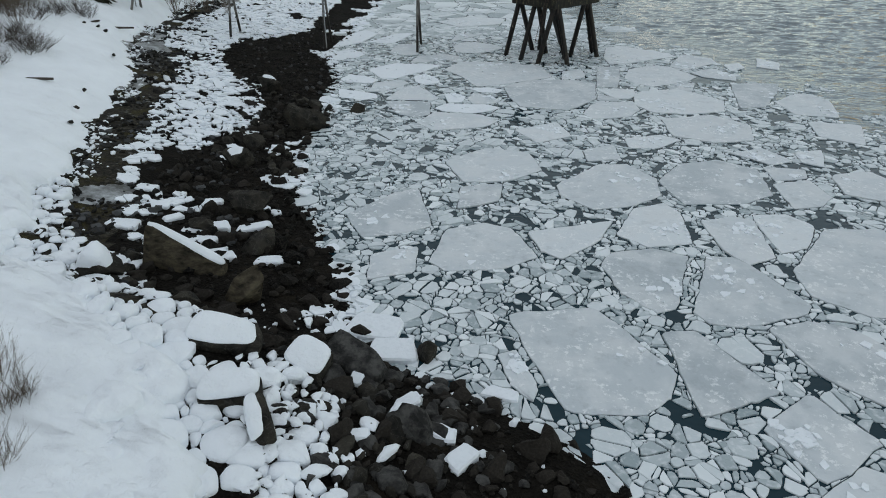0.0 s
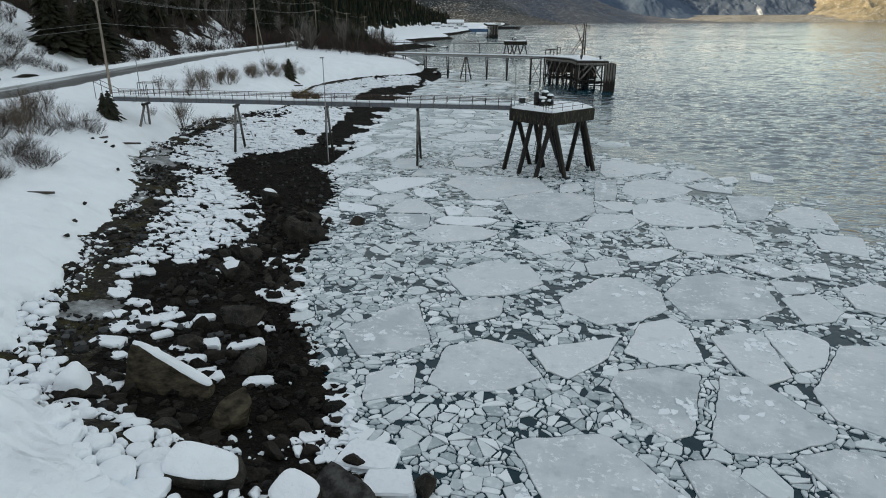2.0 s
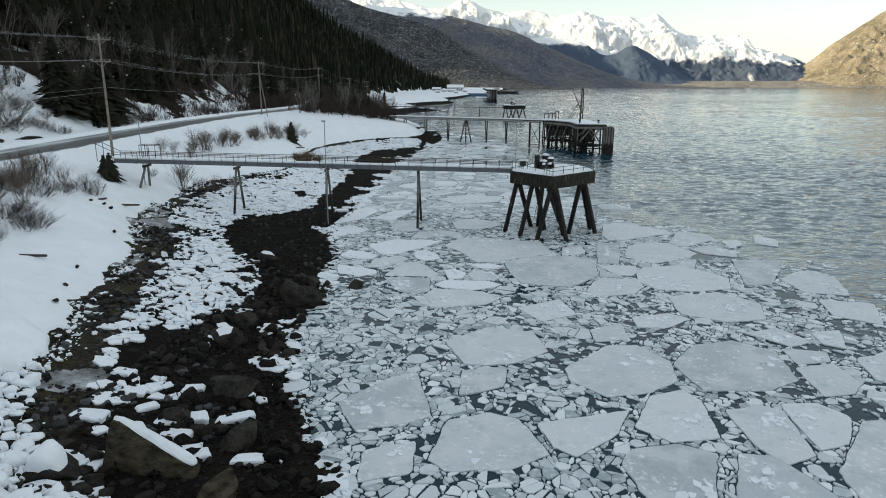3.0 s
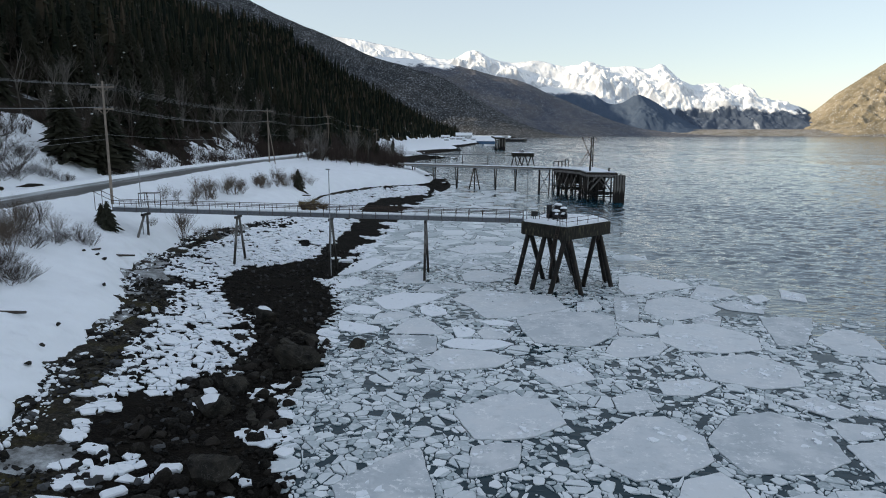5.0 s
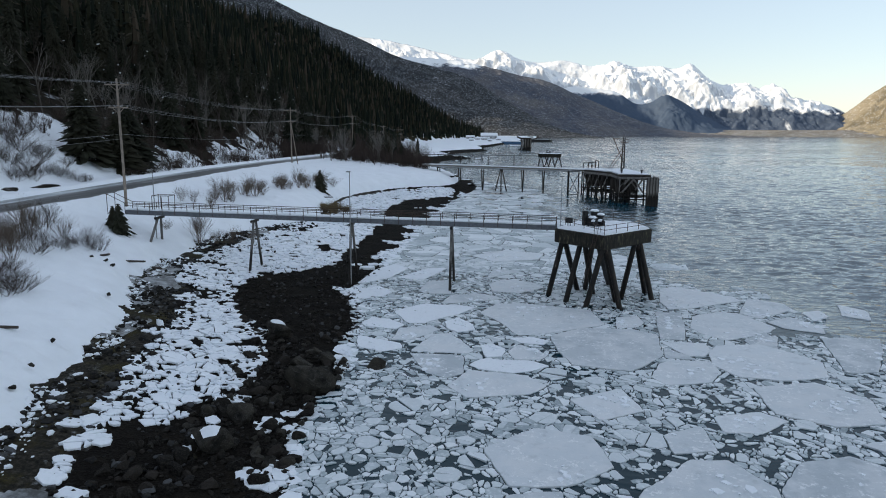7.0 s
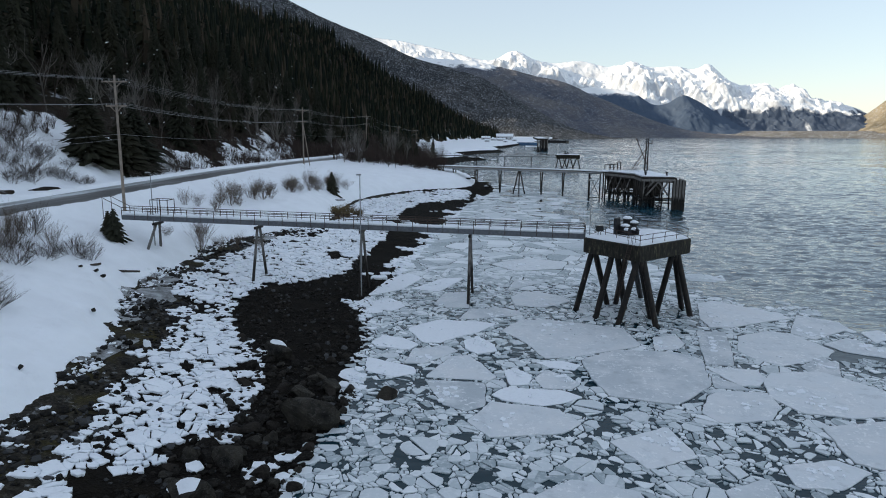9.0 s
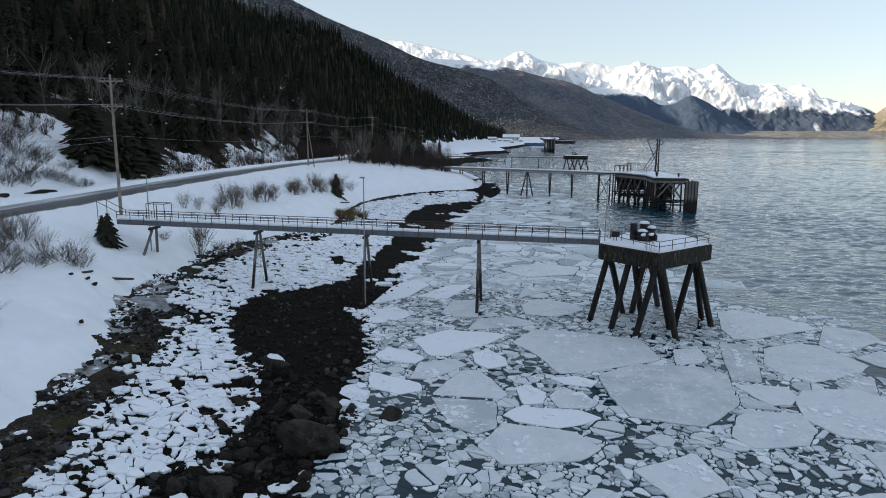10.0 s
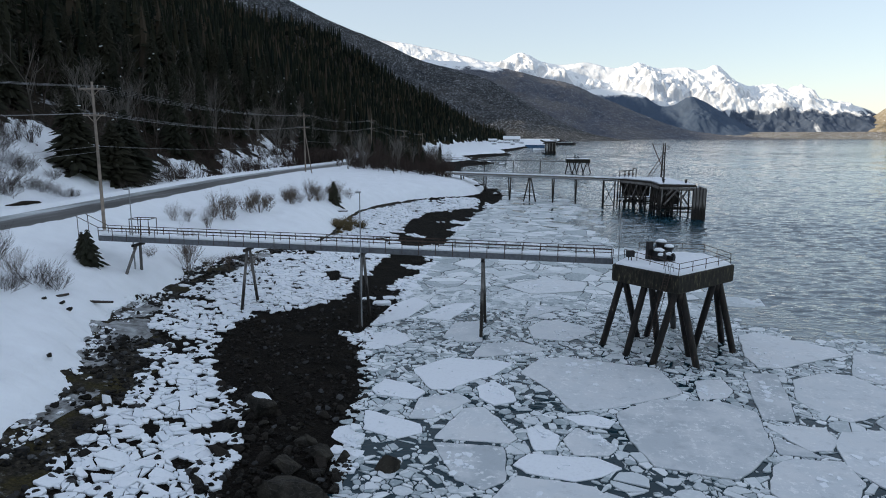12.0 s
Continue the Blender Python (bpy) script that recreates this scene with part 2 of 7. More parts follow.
k.colour(k.ramp(n, (0.4, (0.006, 0.0055, 0.005)), (0.57, (0.018, 0.013, 0.01)), (0.67, (0.06, 0.04, 0.028)), (0.78, (0.3, 0.27, 0.24))))
PILE = k.bump(n, 0.3, 0.03).m
RUST = plain("rusty_rail", (0.055, 0.035, 0.026), 0.7, 0.2)
GALV = plain("galvanised_steel", (0.27, 0.28, 0.29), 0.5, 0.5, 0.2)
GREY_STEEL = plain("grey_girder", (0.13, 0.14, 0.155), 0.6, 0.2, 0.25)
DARK_STEEL = plain("dark_steel", (0.018, 0.018, 0.02), 0.5, 0.3)


def tidal(name, dry, wet, line):
    """Weathered timber: bleached and streaked above the tide mark, black with weed below it."""
    k = Mat(name, rough=0.85).world_place()
    streak = k.noise(2.5, 6, 0.65, k.stretch(1.6, 1.6, 0.15))
    height = k.math("ADD", k.place("Z"), k.math("MULTIPLY", k.math("SUBTRACT", streak, 0.5), 5.0))
    old = k.mix(k.ramp(streak, (0.35, 0.0), (0.65, 1.0)), tuple(v * 0.35 for v in dry), dry)
    k.colour(k.mix(k.ramp(k.math("DIVIDE", height, line * 2), (0.4, 0.0), (0.6, 1.0)), wet, old))
    return k.bump(streak, 0.5, 0.04).m


TIMBER = tidal("old_timber", (0.06, 0.05, 0.042), (0.012, 0.011, 0.01), 3.2)
PALE_TIMBER = tidal("grey_timber", (0.3, 0.28, 0.26), (0.022, 0.018, 0.015), 3.6)
LEG_STEEL = tidal("weathered_leg", (0.2, 0.19, 0.18), (0.02, 0.017, 0.014), 4.2)
POLE_WOOD = plain("pole_wood", (0.24, 0.2, 0.165), 0.85, 0.0, 0.3, 1.0)
WIRE = plain("wire", (0.25, 0.25, 0.26), 0.5, 0.4, 0.1)
BARK = plain("bark", (0.055, 0.045, 0.038), 0.9)
PALE_TWIG = plain("pale_birch_twigs", (0.15, 0.138, 0.125), 0.9, 0.0, 0.3, 0.5)
TWIG = plain("bare_twigs", (0.05, 0.04, 0.033), 0.9, 0.0, 0.3, 0.5)
WILLOW = plain("willow_twigs", (0.11, 0.085, 0.065), 0.9, 0.0, 0.3, 0.5)
k = Mat("needles", rough=0.85, spec=0.2)
k.colour(k.mix(k.math("MULTIPLY", k.chance(), 0.45), k.ramp(k.noise(1.2, 4), (0.3, (0.007, 0.01, 0.008)), (0.7, (0.026, 0.031, 0.02))), (0.045, 0.037, 0.022)))
NEEDLES = k.m
k = Mat("far_needles", rough=0.9, spec=0.1)
far_dark = k.ramp(k.island(), (0.0, (0.007, 0.011, 0.009)), (0.65, (0.019, 0.022, 0.014)), (0.88, (0.036, 0.032, 0.02)), (0.97, (0.06, 0.048, 0.035)))
k.colour(far_dark)
FAR_NEEDLES = k.m
GRASS = plain("dry_grass", (0.16, 0.12, 0.06), 0.9, 0.0, 0.4, 4)
WALL_PAINT = plain("pale_siding", (0.45, 0.46, 0.47), 0.7, 0.0, 0.1)
BLUE_PAINT = plain("blue_paint", (0.06, 0.14, 0.26), 0.6, 0.0, 0.2)
GLASS_DARK = plain("dark_window", (0.02, 0.022, 0.025), 0.15, 0.0, 0.1)

# ---- building helpers ----
def link_mesh(name, verts, faces, material, smooth=False):
    me = bpy.data.meshes.new(name)
    me.from_pydata([tuple(v) for v in verts], [], [tuple(f) for f in faces])
    me.materials.append(material)
    if smooth:
        me.polygons.foreach_set("use_smooth", [True] * len(me.polygons))
    me.update()
    return me


def thing(name, verts, faces, material, label="", category="", group="", kind="", smooth=False, at=None):
    ob = new(name, link_mesh(name, verts, faces, material, smooth))
    if at is not None:
        ob.matrix_world = at
    return tagged(ob, label, category, group, kind)


def base(name, label, category, at=(0, 0, 0), group=""):
    ob = new(name)
    ob.empty_display_size = 0.2
    ob.matrix_basis = Matrix.Translation(at) if not isinstance(at, Matrix) else at
    return tagged(ob, label, category, group)


def part(name, geo, material, parent, label="", smooth=False):
    ob = new(name, link_mesh(name, geo[0], geo[1], material, smooth))
    ob.parent = parent
    return tagged(ob, label)


def share(name, mesh, parent, m):
    ob = new(name, mesh)
    ob.parent = parent
    ob.matrix_basis = m
    return ob


def join(*geos):
    verts, faces = [], []
    for v, f in geos:
        k = len(verts)
        verts.extend(v)
        faces.extend([tuple(i + k for i in q) for q in f])
    return verts, faces


def moved(geo, m):
    return [m @ Vector(v) for v in geo[0]], geo[1]


def slab(x0, x1, y0, y1, z0, z1, b=0.01):
    """A block with chamfered edges."""
    b = min(b, (x1 - x0) / 3, (y1 - y0) / 3, (z1 - z0) / 3)
    bm = bmesh.new()
    bmesh.ops.create_cube(bm, size=1.0)
    for v in bm.verts:
        v.co = ((x0 + x1) / 2 + v.co.x * (x1 - x0), (y0 + y1) / 2 + v.co.y * (y1 - y0), (z0 + z1) / 2 + v.co.z * (z1 - z0))
    bmesh.ops.bevel(bm, geom=bm.edges, offset=b, segments=1, affect="EDGES")
    bm.verts.index_update()
    geo = [v.co.copy() for v in bm.verts], [[v.index for v in f.verts] for f in bm.faces]
    bm.free()
    return geo


def rod(p, q, r0, r1=None, sides=8):
    """A round bar from p to q with closed ends."""
    r1 = r0 if r1 is None else r1
    p, q = Vector(p), Vector(q)
    d = (q - p).normalized()
    u = d.orthogonal().normalized()
    w = d.cross(u)
    verts, faces = [], []
    for c, r in ((p, r0), (q, r1)):
        for i in range(sides):
            t = 2 * math.pi * i / sides
            verts.append(c + (u * math.cos(t) + w * math.sin(t)) * r)
    for i in range(sides):
        j = (i + 1) % sides
        faces.append((i, j, sides + j, sides + i))
    faces.append(tuple(reversed(range(sides))))
    faces.append(tuple(range(sides, 2 * sides)))
    return verts, faces


def beam(p, q, w, h):
    """A square bar from p to q, w wide and h high."""
    p, q = Vector(p), Vector(q)
    d = (q - p).normalized()
    side = d.cross(Vector((0, 0, 1)))
    side = side.normalized() if side.length > 1e-4 else Vector((1, 0, 0))
    up = side.cross(d)
    verts = [c + side * sx * w / 2 + up * sz * h / 2 for c in (p, q) for sx, sz in ((-1, -1), (1, -1), (1, 1), (-1, 1))]
    return verts, [(0, 1, 5, 4), (1, 2, 6, 5), (2, 3, 7, 6), (3, 0, 4, 7), (3, 2, 1, 0), (4, 5, 6, 7)]


def chain(points, r, sides=5):
    """A bent bar through points."""
    return join(*[rod(a, b, r, r, sides) for a, b in zip(points, points[1:])])


def tube(points, r, sides=5):
    """One continuous round bar through points."""
    pts = [Vector(p) for p in points]
    verts, faces = [], []
    for i, p in enumerate(pts):
        d = (pts[min(i + 1, len(pts) - 1)] - pts[max(i - 1, 0)]).normalized()
        u = d.cross(Vector((0.13, 0.2, 1))).normalized()
        w = d.cross(u)
        verts += [p + (u * math.cos(6.2832 * k / sides) + w * math.sin(6.2832 * k / sides)) * r for k in range(sides)]
    for i in range(len(pts) - 1):
        faces += [(i * sides + k, i * sides + (k + 1) % sides, (i + 1) * sides + (k + 1) % sides, (i + 1) * sides + k) for k in range(sides)]
    return verts, faces + [tuple(reversed(range(sides))), tuple(range(len(verts) - sides, len(verts)))]


def curve(*knots):
    """A smooth line through (place, value) knots."""
    xs = np.array([k[0] for k in knots], float)
    vs = np.array([k[1] for k in knots], float)

    def at(y):
        y = np.clip(np.asarray(y, float), xs[0], xs[-1])
        i = np.clip(np.searchsorted(xs, y) - 1, 0, len(xs) - 2)
        t = (y - xs[i]) / (xs[i + 1] - xs[i])
        slope = np.gradient(vs, xs)
        h = xs[i + 1] - xs[i]
        return ((2 * t ** 3 - 3 * t ** 2 + 1) * vs[i] + (t ** 3 - 2 * t ** 2 + t) * h * slope[i]
                + (-2 * t ** 3 + 3 * t ** 2) * vs[i + 1] + (t ** 3 - t ** 2) * h * slope[i + 1])
    return at


def rough2(x, y, scale=1.0, octaves=4, seed=0.0):
    """Smooth value noise for arrays, about -1 to 1."""
    x, y = np.asarray(x, float) * scale + seed * 17.3, np.asarray(y, float) * scale - seed * 9.7
    total, amp, norm = 0.0, 1.0, 0.0
    for o in range(octaves):
        xi, yi = np.floor(x), np.floor(y)
        fx, fy = x - xi, y - yi
        fx, fy = fx * fx * (3 - 2 * fx), fy * fy * (3 - 2 * fy)

        def h(a, b):
            s = np.sin(a * 127.1 + b * 311.7 + o * 74.7) * 43758.5453
            return (s - np.floor(s)) * 2 - 1
        total = total + amp * ((h(xi, yi) * (1 - fx) + h(xi + 1, yi) * fx) * (1 - fy) + (h(xi, yi + 1) * (1 - fx) + h(xi + 1, yi + 1) * fx) * fy)
        norm += amp
        x, y, amp = x * 2.03 + 5.1, y * 2.03 + 1.7, amp * 0.5
    return total / norm


def smooth(a, b, x):
    t = np.clip((np.asarray(x, float) - a) / (b - a), 0, 1)
    return t * t * (3 - 2 * t)


# ---- plan: lines that run along the shore, each an x for a given y ----
water_line = curve((-480, 96), (-64, 38.4), (0, 14.4), (14.4, 9), (19.2, 6.7), (21.8, 3.8), (24.3, -0.3), (26.4, -3.8), (30.4, -5.8), (35.2, -7.5), (38.4, -9.2), (45.5, -12.2), (51, -14.2),
                   (58.8, -15.2), (66, -14.4), (75, -15.8), (84, -17.0), (92, -18.8), (101, -20), (107, -18.8), (117, -19.2), (140.8, -18.4), (166.4, -18.2), (219.2, -14.1), (256, -10.4), (276.8, -12), (320, -25.6), (400, -38.4), (464, -41.6), (510.4, -27.2),
                   (552, -48), (640, -35.2), (700.8, -16), (768, -25.6), (937.6, -9.6), (1731.2, 86.4), (2812.8, 164.8), (4190, 420), (4330, 14000))
snow_line = curve((-480, 32), (-64, 6.4), (0, -3.5), (15.4, -5.7), (17.6, -6.4), (20.8, -7.6), (24, -10.2), (27.2, -15.2), (28.8, -20.0), (32.8, -23.7), (36.8, -27.2), (44.8, -29.6), (51.2, -31.8),
                  (58.2, -34.6), (68.8, -36.2), (76, -39.4), (86.4, -44.8), (96, -46.7), (105.6, -48), (120, -49.6), (131.2, -45.8), (144, -40), (155.2, -40.8), (168, -42.7), (188.8, -43.5),
                  (203.2, -40.8), (217.6, -33.6), (232, -20.5), (252.8, -16.8), (267.2, -17.6), (276.8, -20.8), (320, -35.2), (400, -49.6), (464, -52.8), (510.4, -41.6), (552, -57.6), (640, -43.2), (700.8, -22.4), (768, -32),
                  (937.6, -14.4), (1731.2, 80), (2812.8, 156.8), (4190, 404), (4330, 13984))
dark_line = curve((0, 0), (16, -5.4), (20.8, -6.2), (24, -8.5), (27.2, -14.2), (32, -17.3), (36.8, -15.7), (44.8, -21.4), (58.8, -20.6), (65, -21.6), (71, -23), (76, -25.6), (80.4, -30), (88, -33.2),
                  (98, -33.9), (104, -30), (110, -27), (118.4, -27.5), (128, -27), (152, -28), (176, -30.4), (200, -28), (224, -16.8), (240, -14.4))
gravel_line = curve((0, -3.2), (16, -6.4), (25.6, -15.2), (32, -20.8), (44.8, -25.6), (54.4, -28.8), (62.1, -32), (68.8, -33.3), (77.8, -35.8), (88, -40.8), (98.6, -44.2), (113.6, -44.8), (126.4, -43.8), (140.8, -40), (160, -40.8), (188.8, -42.4), (216, -33.6))
road_line = curve((-480, -72), (0, -68), (64, -68), (104, -69.9), (144, -73.3), (184, -75.8), (224, -75.2), (256, -72.3), (296, -70.4), (352, -80), (480, -99.2), (800, -128))
ROAD_HALF = 4.9
hill_foot = curve((-3200, -96), (0, -83.2), (96, -83.2), (184, -88), (256, -84.8), (320, -91.2), (480, -104), (720, -116), (960, -100), (1280, -75), (1600, -50), (3520, 0), (6400, 0))
BANK = 2.7


def ground_height(x, y):
    x, y = np.broadcast_arrays(np.asarray(x, float), np.asarray(y, float))
    w, s, r, f = water_line(y), snow_line(y), road_line(y) + ROAD_HALF + 1.5, hill_foot(y)
    under = -np.minimum(0.10 * (x - w), 6.0)
    beach = BANK * np.clip((w - x) / np.maximum(w - s, 0.5), 0, 1) ** 1.15
    far = smooth(330, 520, y)
    top = 9.9 * (1 - far) + 4.8 * far
    t = np.clip((s - x) / np.maximum(s - r, 1.0), 0, 1)
    near_bank = np.minimum(2.1, 0.28 * np.maximum(s - x, 0)) * smooth(136, 168, y)
    bank = BANK + near_bank + (top - BANK - near_bank) * t ** 0.85
    rise = np.maximum(f - x, 0.0)
    steep = 0.5 + 0.14 * smooth(200, 700, y)
    slope = 0.62 * np.minimum(rise, 22) + steep * np.maximum(rise - 22, 0)
    crest = 130 + 0.02 * np.maximum(y - 600, 0)
    slope = np.where((slope > crest) & (y > 480), crest + (slope - crest) * (1 - 0.6 * smooth(480, 800, y)), slope)
    slope = np.where(slope > 900, 900 + (slope - 900) * 0.3, slope)
    ebb = 1 - 0.93 * smooth(1150, 1800, y) * smooth(-1700, -1200, x)
    bumps = rough2(x, y, 0.012, 5, 3) * np.minimum(rise * 0.12, 40) + rough2(x, y, 0.15, 3, 4) * np.minimum(rise * 0.06, 1.2)
    z = np.where(x > w, under, np.where(x > s, beach, bank))
    z = np.where(x < f, z + (slope + bumps) * ebb, z)
    return z + rough2(x, y, 0.6, 3, 1) * 0.12 * smooth(-2, 2, w - x) * (1 - smooth(0, 6, r - x) * (1 - smooth(0, 4, f - x)))


def gz(x, y):
    return float(ground_height(x, y))


def span(*pieces):
    """Grid lines: (start, end, step) pieces in a row."""
    out = []
    for a, b, s in pieces:
        out.extend(np.arange(a, b, s))
    out.append(pieces[-1][1])
    return np.array(out)


def sheet(xs, ys, zs, keep=None):
    ny, nx = zs.shape
    verts = np.stack([xs, ys, zs], -1).reshape(-1, 3)
    i = np.arange(ny * nx).reshape(ny, nx)
    q = np.stack([i[:-1, :-1], i[:-1, 1:], i[1:, 1:], i[1:, :-1]], -1).reshape(-1, 4)
    if keep is not None:
        q = q[keep[:-1, :-1].reshape(-1) & keep[:-1, 1:].reshape(-1) & keep[1:, 1:].reshape(-1) & keep[1:, :-1].reshape(-1)]
        used = np.unique(q)
        new_index = np.full(len(verts), -1)
        new_index[used] = np.arange(len(used))
        verts, q = verts[used], new_index[q]
    return verts.tolist(), q.tolist()


# ---- ground, snow, road, sea ----
gx = span((-4160, -640, 160), (-640, -192, 19.2), (-192, -80, 4.8), (-80, -54.4, 1.9), (-54.4, 12.8, 0.7), (12.8, 64, 3.2), (64, 320, 32), (320, 2240, 192), (2240, 7040, 480))
gy = span((-3520, -160, 160), (-160, -6.4, 9.6), (-6.4, 8, 1.6), (8, 152, 0.7), (152, 288, 1.9), (288, 672, 9.6), (672, 1440, 32), (1440, 3840, 96), (3840, 8640, 240))
X, Y = np.meshgrid(gx, gy)
Z = ground_height(X, Y)
ground = thing("ground", *sheet(X, Y, Z), SHINGLE, "dark wet shingle beach under the snowy bank", "ground", kind="structure", smooth=True)
# hillside soil and the silt strip under the snow edge are further materials of the same sheet
ground.data.materials.append(HILL)
ground.data.materials.append(SILT)
mid = np.zeros(len(ground.data.polygons) * 3)
ground.data.polygons.foreach_get("center", mid)
px, py = mid[0::3], mid[1::3]
slots = np.where(px < hill_foot(py) + 5, 1, np.where((py > 19) & (py < 215) & (px < gravel_line(py) + 1.0 + rough2(px, py, 0.3, 3, 7) * 2.4), 2, 0)).astype(np.int32)
ground.data.polygons.foreach_set("material_index", slots)

ice_edge = curve((-32, 64), (32, 54), (56, 52), (67, 45), (80, 43), (90, 42), (99, 37), (109, 30), (120, 25), (144, 21), (168, 16), (192, 16), (224, 17), (240, 14), (262, 6), (290, -10))
# the sea: short wind waves on open water, flat where ice lies on it
wx = span((-400, -40, 60), (-40, 8, 4), (8, 120, 0.7), (120, 240, 1.8), (240, 460, 6), (460, 1300, 16), (1300, 8500, 200))
wy = span((-2200, -100, 300), (-100, 25, 20), (25, 50, 1.2), (50, 200, 0.45), (200, 300, 0.7), (300, 460, 1.1), (460, 700, 3), (700, 1500, 6), (1500, 3000, 20), (3000, 8000, 120))
WX, WY = np.meshgrid(wx, wy)
open_sea = (0.25 * smooth(-12, -4, WX - ice_edge(WY)) + 0.75 * smooth(-2, 7, WX - ice_edge(WY))) * (0.7 + 0.3 * smooth(0, 45, WX - ice_edge(WY)))
gust = 0.75 + 0.6 * rough2(WX * 0.5, WY, 0.02, 2, 66)


def crests(x, y, seed):
    """Waves with sharp crests and broad troughs."""
    return 0.6 - 1.6 * np.abs(rough2(x, y, 1.0, 2, seed))


close = smooth(330, 150, WY) * smooth(300, 150, WX)
mid_way = smooth(120, 260, WY) * smooth(760, 420, WY) * smooth(470, 240, WX)
far_off = smooth(380, 640, WY) * smooth(4500, 1800, WY)
WZ = open_sea * gust * (close * (0.35 * crests(WX * 0.3 + WY * 0.1, WY * 0.55 - WX * 0.12, 61) + 0.2 * smooth(200, 120, WY) * crests(WX * 0.45, WY * 0.95 + WX * 0.12, 63))
                        + mid_way * 0.36 * crests(WX * 0.17 + WY * 0.05, WY * 0.33 - WX * 0.07, 64)
                        + far_off * 0.75 * crests(WX * 0.025 + WY * 0.01, WY * 0.085 - WX * 0.01, 67))
water = thing("water", *sheet(WX, WY, WZ), WATER, "cold grey-green sea with small ripples", "sea", kind="structure", smooth=True)
water.data.materials.append(LEAD_WATER)  # the still water between the floes
mid = np.zeros(len(water.data.polygons) * 3)
water.data.polygons.foreach_get("center", mid)
px, py = mid[0::3], mid[1::3]
water.data.polygons.foreach_set("material_index", ((px < ice_edge(py) - 8) & (py < 290)).astype(np.int32))

# the snow lies on the bank as a thick sheet with a lumpy edge, up to the road
sy = span((-96, 8, 4.8), (8, 100, 0.32), (100, 285, 0.7), (285, 1120, 8), (1120, 3040, 64))
near_u = np.array([-0.3, 0.0, 0.12, 0.3, 0.55, 0.9, 1.3, 1.8, 2.4, 3.0, 3.7, 4.5, 5.4, 6.4, 7.5])
share_u = np.linspace(0, 1, 56)[1:]
edge = snow_line(sy) + rough2(sy * 0.0 + 3.0, sy, 0.3, 4, 2) * 2.0 + rough2(sy * 0.0 + 8.0, sy, 0.8, 4, 5) * 0.6 + rough2(sy * 0.0 + 5.0, sy, 2.7, 2, 6) * (0.35 - 0.25 * smooth(40, 52, sy))
edge = snow_line(sy) + (edge - snow_line(sy)) * (1 - 0.8 * smooth(112, 136, sy))
edge = edge - (2.3 * smooth(44, 27, sy) + 1.5 * smooth(36, 32, sy) * smooth(19, 23, sy) + 2.2 * smooth(31, 27, sy) * smooth(14, 18, sy)) * smooth(6, 12, sy)
right_kerb = road_line(sy) + ROAD_HALF
SX = np.concatenate([edge[:, None] - near_u[None, :], (edge - 7.5)[:, None] + share_u[None, :] * (right_kerb - edge + 7.5)[:, None]], 1)
U = edge[:, None] - SX
SY = np.broadcast_to(sy[:, None], SX.shape)
deep = 0.55 + 0.2 * smooth(1.5, 4.0, U) * smooth(50, 35, SY) + 0.2 * rough2(SX, SY, 0.3, 4, 8) + 0.75 * np.abs(rough2(SX, SY, 0.8, 3, 9)) * smooth(12, 1, U) * smooth(70, 30, SY) + 0.35 * np.abs(rough2(SX, SY, 0.7, 3, 9)) * smooth(14, 1, U)
thin = smooth(38, 54, SY)  # further along, the snow feathers out to a thin edge
SZ = ground_height(SX, SY) + deep * np.where(U <= 0, -0.6 + 0.3 * thin, (1 - thin) * np.clip(U / 0.7, 0, 1) ** 0.5 + thin * np.clip(U / 3.0, 0, 1) ** 0.9)
SZ = SZ + 0.2 * rough2(SX, SY, 0.75, 3, 19) * smooth(0, 2, U) * smooth(150, 60, SY) + 0.07 * rough2(SX, SY, 1.9, 2, 20) * smooth(0, 2, U) * smooth(90, 40, SY)
to_road = SX - right_kerb[:, None]
SZ = SZ + 0.2 * np.exp(-((to_road - 1.4) / 0.9) ** 2) - 0.5 * smooth(0.6, 0.0, to_road)
snow = thing("snow_field", *sheet(SX, SY, SZ), SNOW, "deep white snow over the shore bank", "snow", kind="structure", smooth=True)

# the snow bank on the landward side of the road, reaching into the trees
by = span((-96, 40, 4.8), (40, 300, 0.8), (300, 700, 6))
bu = np.concatenate([np.array([0.0, 0.3, 0.7, 1.2, 1.8, 2.5, 3.4]), np.linspace(4.4, 72, 62)])
BX = (road_line(by) - ROAD_HALF)[:, None] - bu[None, :]
BY = np.broadcast_to(by[:, None], BX.shape)
BU = np.broadcast_to(bu[None, :], BX.shape)
BZ = ground_height(BX, BY) + 0.5 + 0.45 * rough2(BX, BY, 0.35, 4, 14) * smooth(2, 8, BU)
BZ = BZ + 0.6 * np.exp(-((BU - 1.4) / 1.0) ** 2) - 0.7 * smooth(0.6, 0.0, BU)
reach = (road_line(BY) - ROAD_HALF - hill_foot(BY)) + 8 + 13 * rough2(BX * 0.3, BY, 0.06, 3, 15) + 8 * rough2(BX, BY, 0.2, 3, 16) + 38 * smooth(195, 125, BY)
bank = thing("snow_bank", *sheet(BX, BY, BZ, BU < reach), SNOW, "ploughed snow bank rising into the woods", "snow", kind="structure", smooth=True)

# road: a ribbon of wet, icy asphalt with pale wheel-packed streaks
ry = span((-96, 384, 3.2), (384, 768, 9.6))
rv = np.linspace(-1, 1, 15)
RV, RY = np.meshgrid(rv, ry)
RX = road_line(RY) + RV * (ROAD_HALF + 0.25 * rough2(RV, RY, 0.3, 3, 3))
far_drop = smooth(330, 520, RY)
